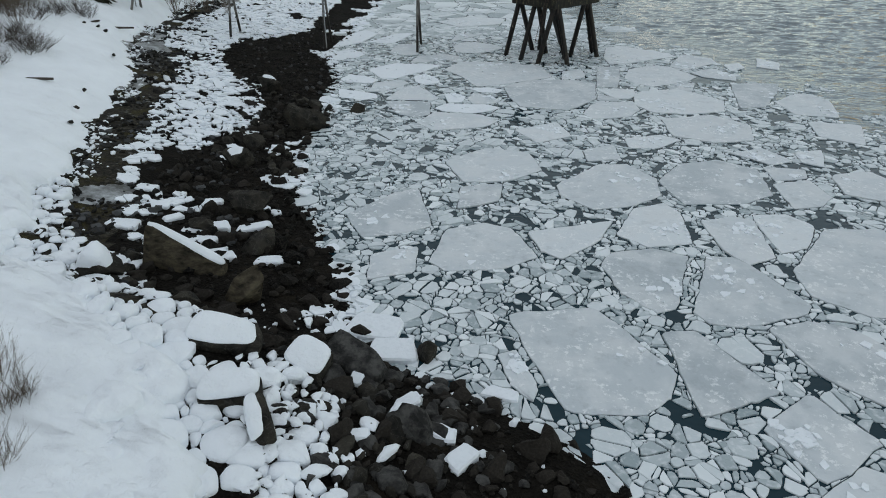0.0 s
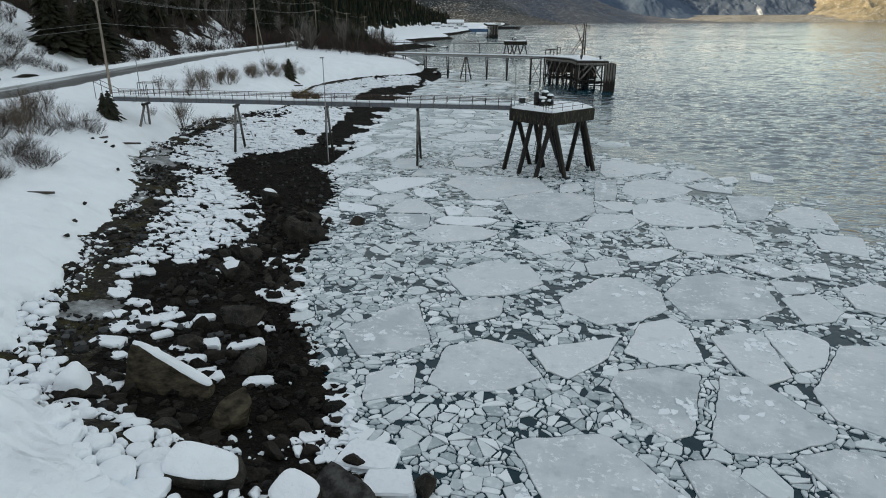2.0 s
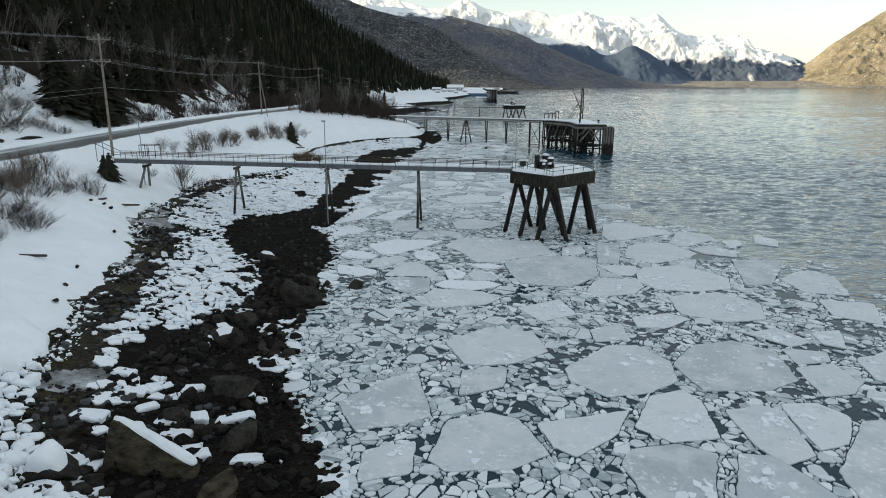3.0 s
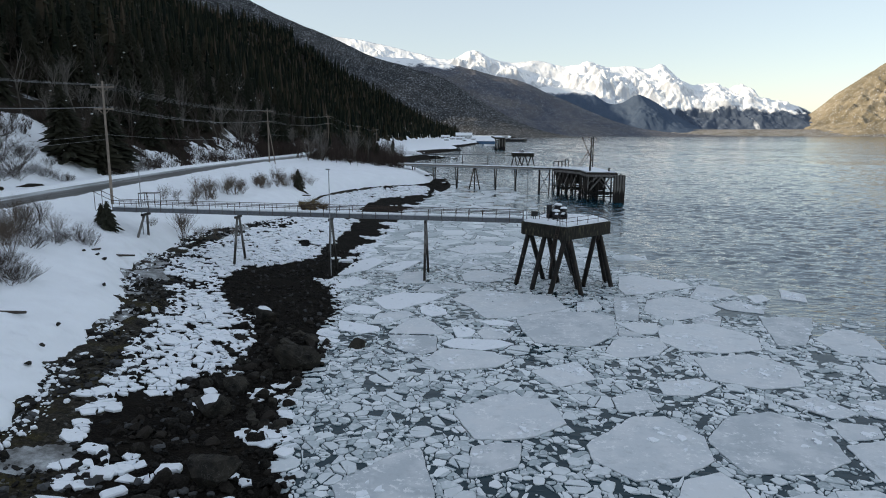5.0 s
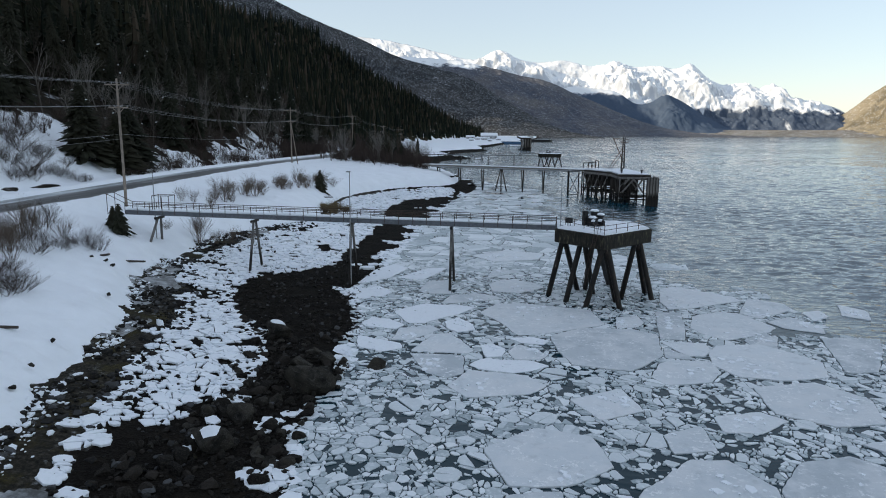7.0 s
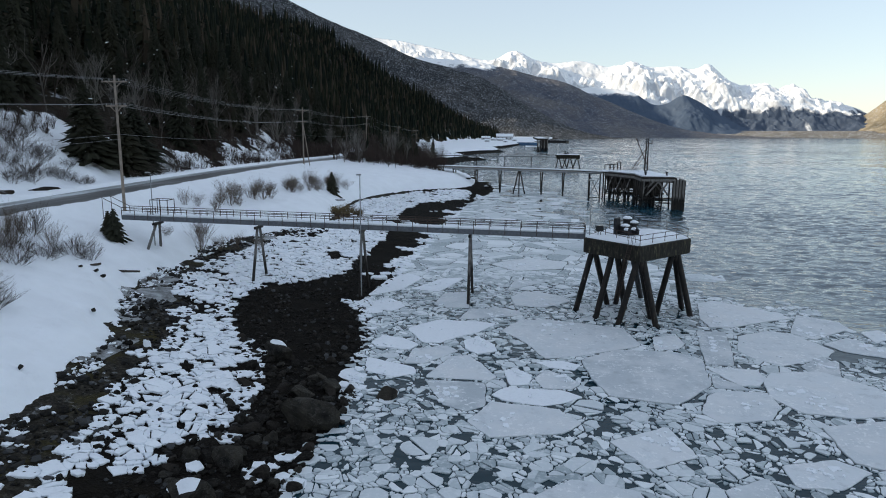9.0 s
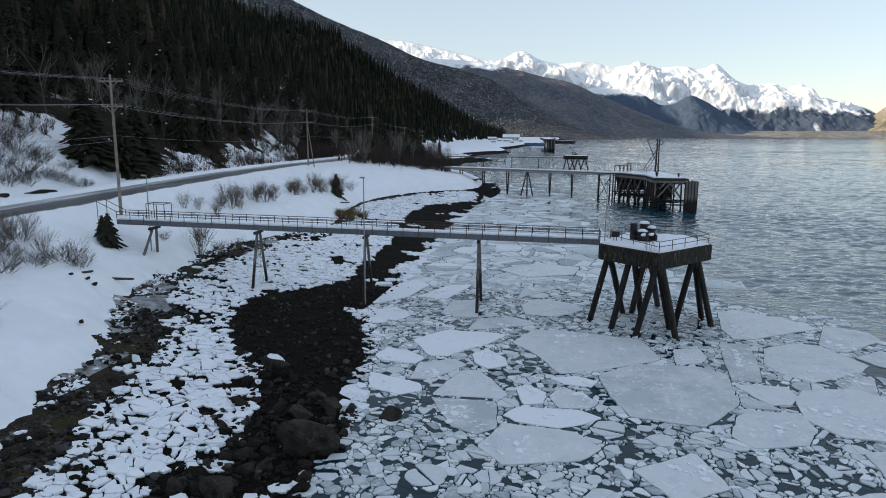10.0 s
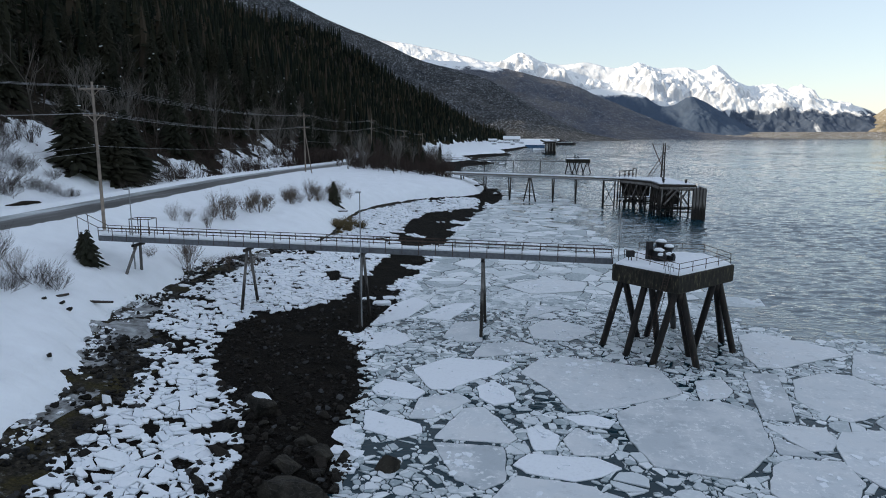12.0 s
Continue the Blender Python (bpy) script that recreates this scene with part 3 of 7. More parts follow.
RZ = 10.3 * (1 - far_drop) + 5.0 * far_drop + 0.06 * (1 - RV ** 2)
road = thing("road", *sheet(RX, RY, RZ), ROAD, "wet icy asphalt road between snow banks", "road", kind="structure", smooth=True)

# packed ice along the landward side of the road
iv = np.linspace(-1.08, -0.3, 9)
IV, IY = np.meshgrid(iv, ry)
IX = road_line(IY) + (IV + 0.12 * rough2(IV * 2, IY, 0.12, 3, 45) * smooth(-0.9, -0.3, IV)) * ROAD_HALF
IZ = 10.3 * (1 - smooth(330, 520, IY)) + 5.0 * smooth(330, 520, IY) + 0.06 * (1 - IV ** 2) + 0.02
k = Mat("packed_road_ice", rough=0.55).world_place()
k.colour(k.ramp(k.noise(0.35, 6, 0.65, k.stretch(1.0, 0.15, 1.0, 2)), (0.35, (0.16, 0.17, 0.17)), (0.5, (0.36, 0.39, 0.4)), (0.66, (0.66, 0.7, 0.73))))
thing("road_ice", *sheet(IX, IY, IZ), k.bump(k.noise(3, 4), 0.3, 0.04).m, "grey-green packed ice on the road shoulder", "ice", kind="structure", smooth=True)


# ---- mountains ----
def mountain(name, y, run, skyline, material, label, relief=0.2, seed=1, steps=150, rows=46, back=1.0, far=1.0):
    """A range along x: crest heights from the skyline, gullied slopes falling run metres towards the sea and as far behind."""
    crest = curve(*skyline)
    x = np.linspace(skyline[0][0], skyline[-1][0], steps)
    v = np.concatenate([np.linspace(-back, 0, 12)[:-1], np.linspace(0, 1, rows)])
    XX, V = np.meshgrid(x, v)
    H = crest(XX)
    fall = np.where(V < 0, 1 + V / back, (1 - V) ** 1.15)
    tall = float(H.max()) * 1.1
    gully = 1 - np.abs(rough2(XX + V * tall * 0.7, V * tall, 1 / 170, 5, seed)) * 2.2 + 1.3 * rough2(XX - V * tall * 0.4, V * tall, 1 / 300, 2, seed + 5)
    mid = np.clip(V, 0, 1) * np.clip(1 - V, 0, 1) * 4
    ridge = 1 - 2 * np.abs(rough2(XX - V * tall * 0.5 + 30 * rough2(XX, V * tall, 1 / 60, 2, seed + 8), V * tall * 0.45, 1 / 75, 4, seed + 3))
    ZZ = H * fall + gully * H * relief * mid * 0.45 + ridge * np.minimum(H, 420) * relief * 0.24 * (0.1 + mid) + rough2(XX, V * tall, 1 / 32, 4, seed + 1) * np.minimum(H, 300) * 0.028 * (0.25 + mid)
    YY = y - V * run + rough2(XX, XX * 0 + 2, 3.0 / 920, 3, seed + 2) * run * 0.12 * (1 - np.abs(V))
    XX, ZZ = XX * far, (ZZ - 22.0) * far + 21.0
    return thing(name, *sheet(XX, YY, ZZ), material, label, "mountain", kind="structure", smooth=True)


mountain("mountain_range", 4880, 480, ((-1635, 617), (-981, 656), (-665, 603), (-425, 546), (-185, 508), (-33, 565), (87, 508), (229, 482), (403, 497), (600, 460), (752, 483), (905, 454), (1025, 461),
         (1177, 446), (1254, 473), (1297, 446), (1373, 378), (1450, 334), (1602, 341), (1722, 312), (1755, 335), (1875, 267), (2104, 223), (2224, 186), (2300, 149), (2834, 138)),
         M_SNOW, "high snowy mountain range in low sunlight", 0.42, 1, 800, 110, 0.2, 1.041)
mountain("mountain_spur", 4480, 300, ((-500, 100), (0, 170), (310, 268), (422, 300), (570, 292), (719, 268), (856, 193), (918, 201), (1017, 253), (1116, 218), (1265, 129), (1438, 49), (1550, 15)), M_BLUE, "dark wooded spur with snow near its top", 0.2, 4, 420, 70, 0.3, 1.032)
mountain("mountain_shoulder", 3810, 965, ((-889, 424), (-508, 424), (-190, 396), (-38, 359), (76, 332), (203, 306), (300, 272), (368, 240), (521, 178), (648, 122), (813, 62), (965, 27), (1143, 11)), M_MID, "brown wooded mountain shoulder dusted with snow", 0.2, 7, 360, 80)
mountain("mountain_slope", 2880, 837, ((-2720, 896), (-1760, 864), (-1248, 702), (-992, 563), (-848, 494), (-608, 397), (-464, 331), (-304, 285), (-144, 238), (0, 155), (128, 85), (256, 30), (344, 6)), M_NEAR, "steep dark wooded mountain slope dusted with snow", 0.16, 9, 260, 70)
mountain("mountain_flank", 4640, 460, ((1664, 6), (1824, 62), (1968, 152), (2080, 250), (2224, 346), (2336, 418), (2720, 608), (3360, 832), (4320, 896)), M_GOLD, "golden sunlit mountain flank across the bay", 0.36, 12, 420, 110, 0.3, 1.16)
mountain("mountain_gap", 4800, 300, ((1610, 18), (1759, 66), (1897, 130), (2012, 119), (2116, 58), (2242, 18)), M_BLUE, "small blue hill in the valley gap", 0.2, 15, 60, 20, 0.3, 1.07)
mountain("valley_flats", 4330, 200, ((90, 22), (450, 27), (780, 31), (1140, 34), (1470, 37), (1950, 40), (2550, 40)), M_FLATS, "low wooded flats at the head of the bay", 0.3, 18, 160, 12, 1.2, 1.178)

# an unseen high western ridge, added behind the wooded hill to keep the low sun off the valley sides
wy_ = np.linspace(1500, 5200, 120)
wv = np.linspace(-1, 1, 41)
RV2, RY2 = np.meshgrid(wv, wy_)
RZ2 = (curve((1500, 850), (2100, 900), (2500, 960), (2800, 1000), (3100, 960), (3500, 1080), (3950, 1110), (4300, 830), (4700, 740), (5200, 700))(RY2) + 30 * rough2(RY2, RY2 * 0, 1 / 420, 4, 92)) * (1 - np.abs(RV2) ** 1.2) * smooth(1450, 1750, RY2) + 25 * rough2(RV2 * 600, RY2, 1 / 90, 4, 93)
thing("mountain_ridge", *sheet(-2150 + RV2 * 600, RY2, RZ2), M_SNOW, "high snowy ridge west of the valley", "mountain", kind="structure", smooth=True)

# ---- ice ----
def inside(p, poly):
    x, y = p
    hit = False
    for (x0, y0), (x1, y1) in zip(poly, poly[1:] + poly[:1]):
        if (y0 > y) != (y1 > y) and x < (x1 - x0) * (y - y0) / (y1 - y0) + x0:
            hit = not hit
    return hit


def nearest_edge(p, poly):
    best = (1e9, None)
    for (x0, y0), (x1, y1) in zip(poly, poly[1:] + poly[:1]):
        dx, dy = x1 - x0, y1 - y0
        t = max(0, min(1, ((p[0] - x0) * dx + (p[1] - y0) * dy) / (dx * dx + dy * dy + 1e-9)))
        q = (x0 + t * dx, y0 + t * dy)
        d = math.hypot(p[0] - q[0], p[1] - q[1])
        if d < best[0]:
            best = (d, q)
    return best


def clip(poly, n, c):
    """The part of a convex outline where n . p <= c."""
    out = []
    for a, b in zip(poly, poly[1:] + poly[:1]):
        da, db = n[0] * a[0] + n[1] * a[1] - c, n[0] * b[0] + n[1] * b[1] - c
        if da <= 0:
            out.append(a)
        if da * db < 0:
            t = da / (da - db)
            out.append((a[0] + t * (b[0] - a[0]), a[1] + t * (b[1] - a[1])))
    return out


def worn(poly, rng, step=0.4, amount=0.05, rounding=0.16):
    """An outline with blunted corners and uneven edges."""
    cut = []
    n = len(poly)
    for i in range(n):
        p, a, b = Vector(poly[i]), Vector(poly[i - 1]), Vector(poly[(i + 1) % n])
        r = rounding * rng.uniform(0.5, 1.4)
        cut.append(p.lerp(a, min(0.35, r)))
        cut.append(p * (1 - 0.0) + ((a + b) / 2 - p) * min(0.35, r) * 0.45)
        cut.append(p.lerp(b, min(0.35, r)))
    out = []
    for a, b in zip(cut, cut[1:] + cut[:1]):
        k = max(1, int((b - a).length / step))
        for j in range(k):
            q = a.lerp(b, j / k)
            out.append((q.x + rng.uniform(-amount, amount), q.y + rng.uniform(-amount, amount)))
    return out


def plate(poly, low, high, lip=0.04, tilt=(0, 0), about=None):
    """A slab of ice: sunken foot, upright rim and a slightly drawn-in top."""
    n = len(poly)
    cx, cy = (sum(p[0] for p in poly) / n, sum(p[1] for p in poly) / n) if about is None else about
    verts = []
    for z, k in ((low, lip * 0.6), (high - lip, 0.0), (high, lip)):
        for x, y in poly:
            d = math.hypot(x - cx, y - cy) + 1e-6
            f = max(0.3, 1 - k / d)
            px, py = cx + (x - cx) * f, cy + (y - cy) * f
            verts.append((px, py, z + tilt[0] * (px - cx) + tilt[1] * (py - cy)))
    faces = [(r * n + i, r * n + (i + 1) % n, (r + 1) * n + (i + 1) % n, (r + 1) * n + i) for r in (0, 1) for i in range(n)]
    faces.append(tuple(range(2 * n, 3 * n)))
    return verts, faces


FLOES = []
ice_rng = random.Random(5)


def floe(x, y, *corners, white=False):
    """A large drifting pan of grey ice; its corners as (bearing, reach) from the middle."""
    poly = [(x + r * math.cos(radians(b)), y + r * math.sin(radians(b))) for b, r in corners]
    poly = worn(poly, ice_rng, 0.6, 0.07, 0.09)
    FLOES.append(poly)
    local = [(px - x, py - y) for px, py in poly]
    top = ice_rng.uniform(0.07, 0.14)
    ob = thing("ice_floe", *plate(local, -0.2, top, 0.035, about=(0, 0)), STRANDED if white else ICE, "snow-white floe lying at the edge of the beach" if white else "large flat pan of grey sea ice afloat", "ice floe", "drifting ice floes", at=pose(x, y, 0))
    # loose chunks frozen on to the pan
    span_x, span_y = max(abs(p[0]) for p in local), max(abs(p[1]) for p in local)
    cx, cy = ice_rng.uniform(-0.5, 0.5) * span_x, ice_rng.uniform(-0.5, 0.5) * span_y
    for _ in range(ice_rng.choice((0, 3, 6, 10, 20))):
        px, py = cx + ice_rng.gauss(0, 0.22) * span_x, cy + ice_rng.gauss(0, 0.22) * span_y
        if inside((px, py), local):
            s = 0.25 + 0.7 * ice_rng.random() ** 2
            m = pose(px, py, top - 0.02, 0, 0, ice_rng.uniform(0, 360)) @ Matrix.Diagonal((s, s, ice_rng.uniform(0.6, 1.3), 1))
            share("ice_chunk", CHUNKS[ice_rng.randrange(6)], ob, m)
    return ob


CHUNKS = []
for i in range(6):
    r = random.Random(40 + i)
    n = r.choice((4, 5, 6))
    ring = [(0.45 * math.cos(6.283 * q / n + r.uniform(-0.4, 0.4)) * r.uniform(0.6, 1.3), 0.45 * math.sin(6.283 * q / n + r.uniform(-0.4, 0.4)) * r.uniform(0.6, 1.2)) for q in range(n)]
    CHUNKS.append(link_mesh("ice_chunk", *plate(ring, 0.0, 0.09, 0.03, (r.uniform(-0.1, 0.1), r.uniform(-0.1, 0.1))), STRANDED))

floe(7.7, 27.0, (74, 3.5), (89, 4.7), (143, 6.5), (237, 4.9), (285, 4.2), (311, 3.8), (344, 3.4))
floe(13.0, 26.1, (91, 3.5), (121, 3.8), (242, 3.7), (299, 2.4), (331, 3.0))
floe(16.9, 33.1, (74, 5.1), (97, 5.1), (206, 3.9), (225, 4.0), (249, 3.3), (333, 3.4), (349, 3.8))
floe(20.2, 27.6, (25, 2.8), (63, 3.1), (101, 3.3), (142, 4.0), (220, 2.6), (269, 3.6), (292, 4.8))
floe(16.2, 21.5, (3, 2.6), (77, 3.3), (163, 2.6), (246, 2.5), (276, 1.8))
floe(16.6, 18.8, (21, 2.0), (64, 1.6), (194, 2.4), (261, 1.6))
floe(11.5, 35.5, (36, 4.3), (67, 3.8), (119, 3.2), (153, 2.8), (229, 2.9), (268, 4.3), (287, 3.9))
floe(14.0, 42.7, (41, 3.1), (68, 4.0), (114, 2.8), (210, 3.7), (250, 3.8), (302, 3.4))
floe(7.4, 39.9, (2, 2.2), (42, 4.8), (159, 3.1), (220, 2.7), (252, 2.8))
floe(19.3, 40.8, (53, 3.4), (76, 3.5), (127, 3.2), (232, 2.7), (259, 3.9), (297, 3.1))
floe(22.9, 42.1, (16, 2.7), (66, 3.0), (118, 2.8), (175, 1.6), (246, 3.7), (281, 2.7))
floe(24.6, 36.3, (48, 8.5), (78, 6.3), (179, 3.5), (219, 4.6), (257, 5.1), (285, 4.9))
floe(12.0, 49.4, (24, 4.5), (65, 5.5), (92, 4.8), (177, 4.4), (204, 4.8), (244, 5.0), (284, 3.9), (336, 4.0))
floe(20.9, 50.8, (32, 5.3), (71, 5.3), (119, 4.3), (181, 4.8), (230, 6.1), (282, 4.4), (326, 4.5))
floe(27.2, 48.4, (63, 3.5), (130, 2.8), (233, 3.4), (279, 2.1), (347, 2.0))
floe(33.3, 50.3, (64, 3.7), (134, 3.2), (212, 3.4), (281, 3.5), (351, 2.8))
floe(-5.2, 43.4, (73, 5.1), (94, 4.0), (184, 3.6), (244, 4.2), (293, 3.2), (329, 3.5))
floe(-4.5, 36.3, (57, 2.7), (149, 1.9), (238, 2.6), (326, 1.9))
floe(1.2, 38.6, (49, 3.7), (84, 3.8), (134, 3.5), (210, 3.9), (235, 3.9), (296, 3.1), (343, 4.0))
floe(2.7, 53.5, (46, 4.5), (100, 4.3), (171, 4.6), (234, 4.8), (286, 3.6), (348, 4.1))
floe(1.3, 47.2, (51, 2.9), (137, 2.2), (237, 3.2), (325, 1.8))
floe(7.9, 62.6, (66, 3.8), (170, 3.1), (251, 3.2), (340, 2.7))
floe(34.4, 77.3, (17, 2.5), (49, 6.9), (109, 5.1), (234, 7.0), (257, 5.2))
floe(38.3, 73.3, (30, 4.0), (79, 5.0), (160, 3.4), (233, 4.6), (289, 4.7))
floe(24.7, 64.3, (17, 4.8), (71, 5.1), (143, 5.2), (207, 4.9), (258, 4.1), (315, 4.5))
floe(37.3, 64.1, (33, 4.1), (116, 3.6), (211, 3.0), (281, 4.0))
floe(17.8, 60.3, (11, 3.1), (55, 2.6), (161, 2.5), (218, 3.0), (279, 1.7))
floe(12.5, 56.9, (58, 2.9), (154, 1.8), (233, 2.6), (323, 2.0))
floe(27.2, 56.8, (73, 2.3), (164, 3.0), (271, 2.1), (335, 2.4))
floe(3.0, 25.5, (90, 2.1), (123, 1.9), (241, 0.9), (286, 2.0), (314, 1.3))
floe(31.3, 56.7, (47, 2.9), (127, 1.6), (224, 1.8), (277, 2.2))
floe(27.6, 52.8, (28, 2.2), (135, 2.1), (223, 2.4), (326, 1.6))
floe(0.9, 123.3, (28, 6.6), (99, 5.3), (185, 6.8), (243, 5.9), (331, 5.2))
floe(-0.8, 109.5, (28, 3.7), (113, 2.7), (243, 4.7))
floe(-17.6, 96.0, (87, 3.3), (152, 2.6), (222, 2.6), (297, 2.9), (357, 2.7), white=True)
floe(-16.0, 73.0, (94, 1.7), (127, 1.4), (197, 1.3), (294, 2.1), (339, 1.4), white=True)
floe(9.9, 77.0, (35, 7.3), (57, 7.0), (108, 5.9), (156, 6.0), (206, 5.5), (236, 7.1), (280, 7.1), (333, 5.6))
floe(2.9, 86.3, (29, 8.1), (102, 6.3), (128, 6.8), (169, 6.2), (208, 4.3), (256, 7.2), (285, 6.0), (347, 8.3))
floe(24.4, 85.7, (58, 6.1), (80, 5.8), (129, 4.4), (198, 4.5), (228, 5.2), (253, 5.6), (313, 4.2), (357, 5.3))
floe(18.1, 84.9, (19, 1.8), (65, 6.1), (95, 5.2), (213, 1.9), (246, 5.6), (273, 5.3))
floe(23.8, 96.9, (0, 6.3), (22, 5.7), (95, 6.9), (120, 5.9), (202, 4.8), (230, 6.6), (250, 5.1), (318, 3.2))
floe(15.9, 70.5, (3, 3.2), (44, 4.2), (96, 3.0), (136, 2.6), (206, 3.8), (235, 4.2), (300, 2.9))
floe(18.4, 76.9, (50, 2.7), (146, 3.3), (241, 2.5), (288, 2.0), (358, 1.6))
floe(16.2, 75.1, (70, 0.9), (115, 1.8), (222, 1.6), (324, 2.2))
floe(13.9, 85.7, (64, 2.9), (125, 2.3), (231, 3.1), (285, 1.9), (356, 1.5))
floe(-6.2, 76.1, (38, 1.9), (89, 3.2), (120, 3.1), (155, 2.3), (221, 4.4), (308, 3.7), (326, 3.5))
floe(-6.4, 69.6, (53, 3.8), (134, 4.3), (169, 1.9), (244, 2.0), (290, 3.1), (325, 3.0))
floe(-1.3, 66.0, (36, 3.5), (126, 3.3), (135, 3.2), (194, 4.0), (238, 4.0), (324, 3.7), (357, 4.6))
floe(-8.2, 86.8, (34, 5.3), (50, 4.7), (119, 4.4), (178, 5.2), (239, 5.2), (258, 4.3), (288, 2.1), (353, 2.6), white=True)
floe(-9.5, 99.0, (71, 5.4), (114, 3.8), (223, 3.0), (267, 3.2), (306, 3.8))
floe(-4.5, 93.7, (10, 4.2), (63, 3.3), (149, 3.2), (215, 4.4), (230, 3.0), (353, 2.7))
floe(-12.7, 74.8, (20, 2.1), (136, 4.0), (200, 2.3), (289, 2.0), (343, 2.5), white=True)
floe(-9.5, 79.0, (30, 2.7), (67, 3.0), (146, 2.5), (228, 3.5), (259, 2.6), (333, 1.2))
floe(-13.8, 81.9, (65, 1.7), (124, 2.7), (184, 2.3), (222, 2.0), (314, 2.7), (355, 2.6), white=True)
floe(-5.2, 82.1, (19, 1.6), (96, 3.0), (141, 2.2), (219, 1.7), (269, 2.5), (324, 2.2), white=True)
floe(0.1, 70.4, (4, 3.7), (33, 2.6), (82, 1.4), (150, 3.0), (184, 3.7), (206, 2.9), (280, 2.0), (335, 2.5), white=True)
floe(-1.3, 74.2, (29, 1.3), (85, 1.5), (131, 2.1), (247, 2.0), (297, 1.8), white=True)
floe(2.0, 73.9, (42, 1.3), (107, 2.7), (167, 2.1), (235, 2.3), (303, 2.0), (348, 1.9))
floe(2.4, 77.7, (5, 2.0), (84, 1.3), (167, 2.2), (218, 1.2), (316, 1.6), white=True)
floe(-18.2, 106.7, (55, 5.5), (86, 7.2), (125, 3.0), (249, 7.0), (261, 5.3), (300, 2.9), white=True)
floe(-12.2, 107.8, (53, 5.2), (87, 3.8), (224, 5.0), (275, 4.2), white=True)
floe(1.0, 101.5, (47, 3.8), (109, 4.2), (165, 3.5), (230, 4.4), (283, 4.0), (355, 4.3))
floe(23.9, 74.1, (2, 5.6), (36, 4.7), (71, 5.4), (125, 5.1), (152, 4.8), (198, 5.3), (230, 5.7), (272, 4.9), (320, 5.6))
floe(26.3, 80.3, (30, 2.2), (68, 3.5), (172, 1.8), (225, 2.5), (280, 2.6))
floe(32.4, 86.4, (80, 3.8), (158, 3.2), (210, 2.2), (303, 3.2), (339, 2.5))
floe(31.5, 93.5, (39, 4.2), (94, 4.9), (214, 4.8), (244, 5.2), (360, 3.3))
floe(36.5, 91.2, (58, 2.6), (134, 1.7), (242, 3.1), (335, 1.3))
floe(41.6, 92.8, (25, 2.2), (93, 3.7), (214, 2.7), (274, 3.2))


def scatter(rng, area, sizes, tries, allowed, spacing=0.66):
    """Sites of unequal size, largest first, none on another: (x, y, radius)."""
    x0, x1, y0, y1 = area
    cell, grid, sites = 1.1 * sizes[0], {}, []
    for r, count in zip(sizes, tries):
        xs, ys, rs = rng.uniform(x0, x1, count), rng.uniform(y0, y1, count), r * rng.uniform(0.8, 1.2, count)
        good = allowed(xs, ys, rs)
        for x, y, rr in zip(xs[good].tolist(), ys[good].tolist(), rs[good].tolist()):
            gi, gj = int(x // cell), int(y // cell)
            ok = True
            for i in range(gi - 2, gi + 3):
                for j in range(gj - 2, gj + 3):
                    for s in grid.get((i, j), ()):
                        if (s[0] - x) ** 2 + (s[1] - y) ** 2 < (spacing * (s[2] + rr)) ** 2:
                            ok = False
                            break
                    if not ok:
                        break
                if not ok:
                    break
            if ok:
                s = (x, y, rr)
                grid.setdefault((gi, gj), []).append(s)
                sites.append(s)
    return sites, grid, cell


def hull(points):
    """The convex outline round a few points."""
    pts = sorted(points)

    def half(seq):
        out = []
        for p in seq:
            while len(out) > 1 and (out[-1][0] - out[-2][0]) * (p[1] - out[-2][1]) - (out[-1][1] - out[-2][1]) * (p[0] - out[-2][0]) <= 0:
                out.pop()
            out.append(p)
        return out[:-1]
    return half(pts) + half(pts[::-1])


def packed(sites, grid, cell, gap, walls=()):
    """For every site the outline that it fills between its neighbours (and the large floes)."""
    out = []
    for s in sites:
        x, y, r = s
        turn, sides = x * 7.1 + y * 3.3, 4 + int(abs(x * 31 + y * 17)) % 3
        if r > 0.3:  # larger pieces keep a ragged outline of their own
            reach = [r * (1.1 + 0.55 * abs(math.sin(turn * 3.7 + t * 2.3 + x))) for t in range(sides)]
        else:
            reach = [r * 1.75] * sides
        poly = [(x + k * math.cos(t * 2 * math.pi / sides + turn), y + k * math.sin(t * 2 * math.pi / sides + turn)) for t, k in enumerate(reach)]
        poly = hull(poly)
        gi, gj = int(x // cell), int(y // cell)
        for i in range(gi - 2, gi + 3):
            for j in range(gj - 2, gj + 3):
                for o in grid.get((i, j), ()):
                    if o is s:
                        continue
                    dx, dy = o[0] - x, o[1] - y
                    d = math.hypot(dx, dy)
                    if d > (r + o[2]) * 1.9:
                        continue
                    limit = (d * d + r * r - o[2] * o[2]) / (2 * d) - gap / 2
                    n = (dx / d, dy / d)
                    poly = clip(poly, n, n[0] * x + n[1] * y + limit)
                    if len(poly) < 3:
                        break
                if len(poly) < 3:
                    break
            if len(poly) < 3:
                break
        if len(poly) < 3:
            continue
        for w, (bx0, bx1, by0, by1) in walls:
            if bx0 - 2 < x < bx1 + 2 and by0 - 2 < y < by1 + 2:
                d, q = nearest_edge((x, y), w)
                if d < r * 1.8 and d > 1e-3:
                    n = ((q[0] - x) / d, (q[1] - y) / d)
                    poly = clip(poly, n, n[0] * x + n[1] * y + d - gap)
                    if len(poly) < 3:
                        break
        if len(poly) >= 3:
            out.append((s, poly))
    return out


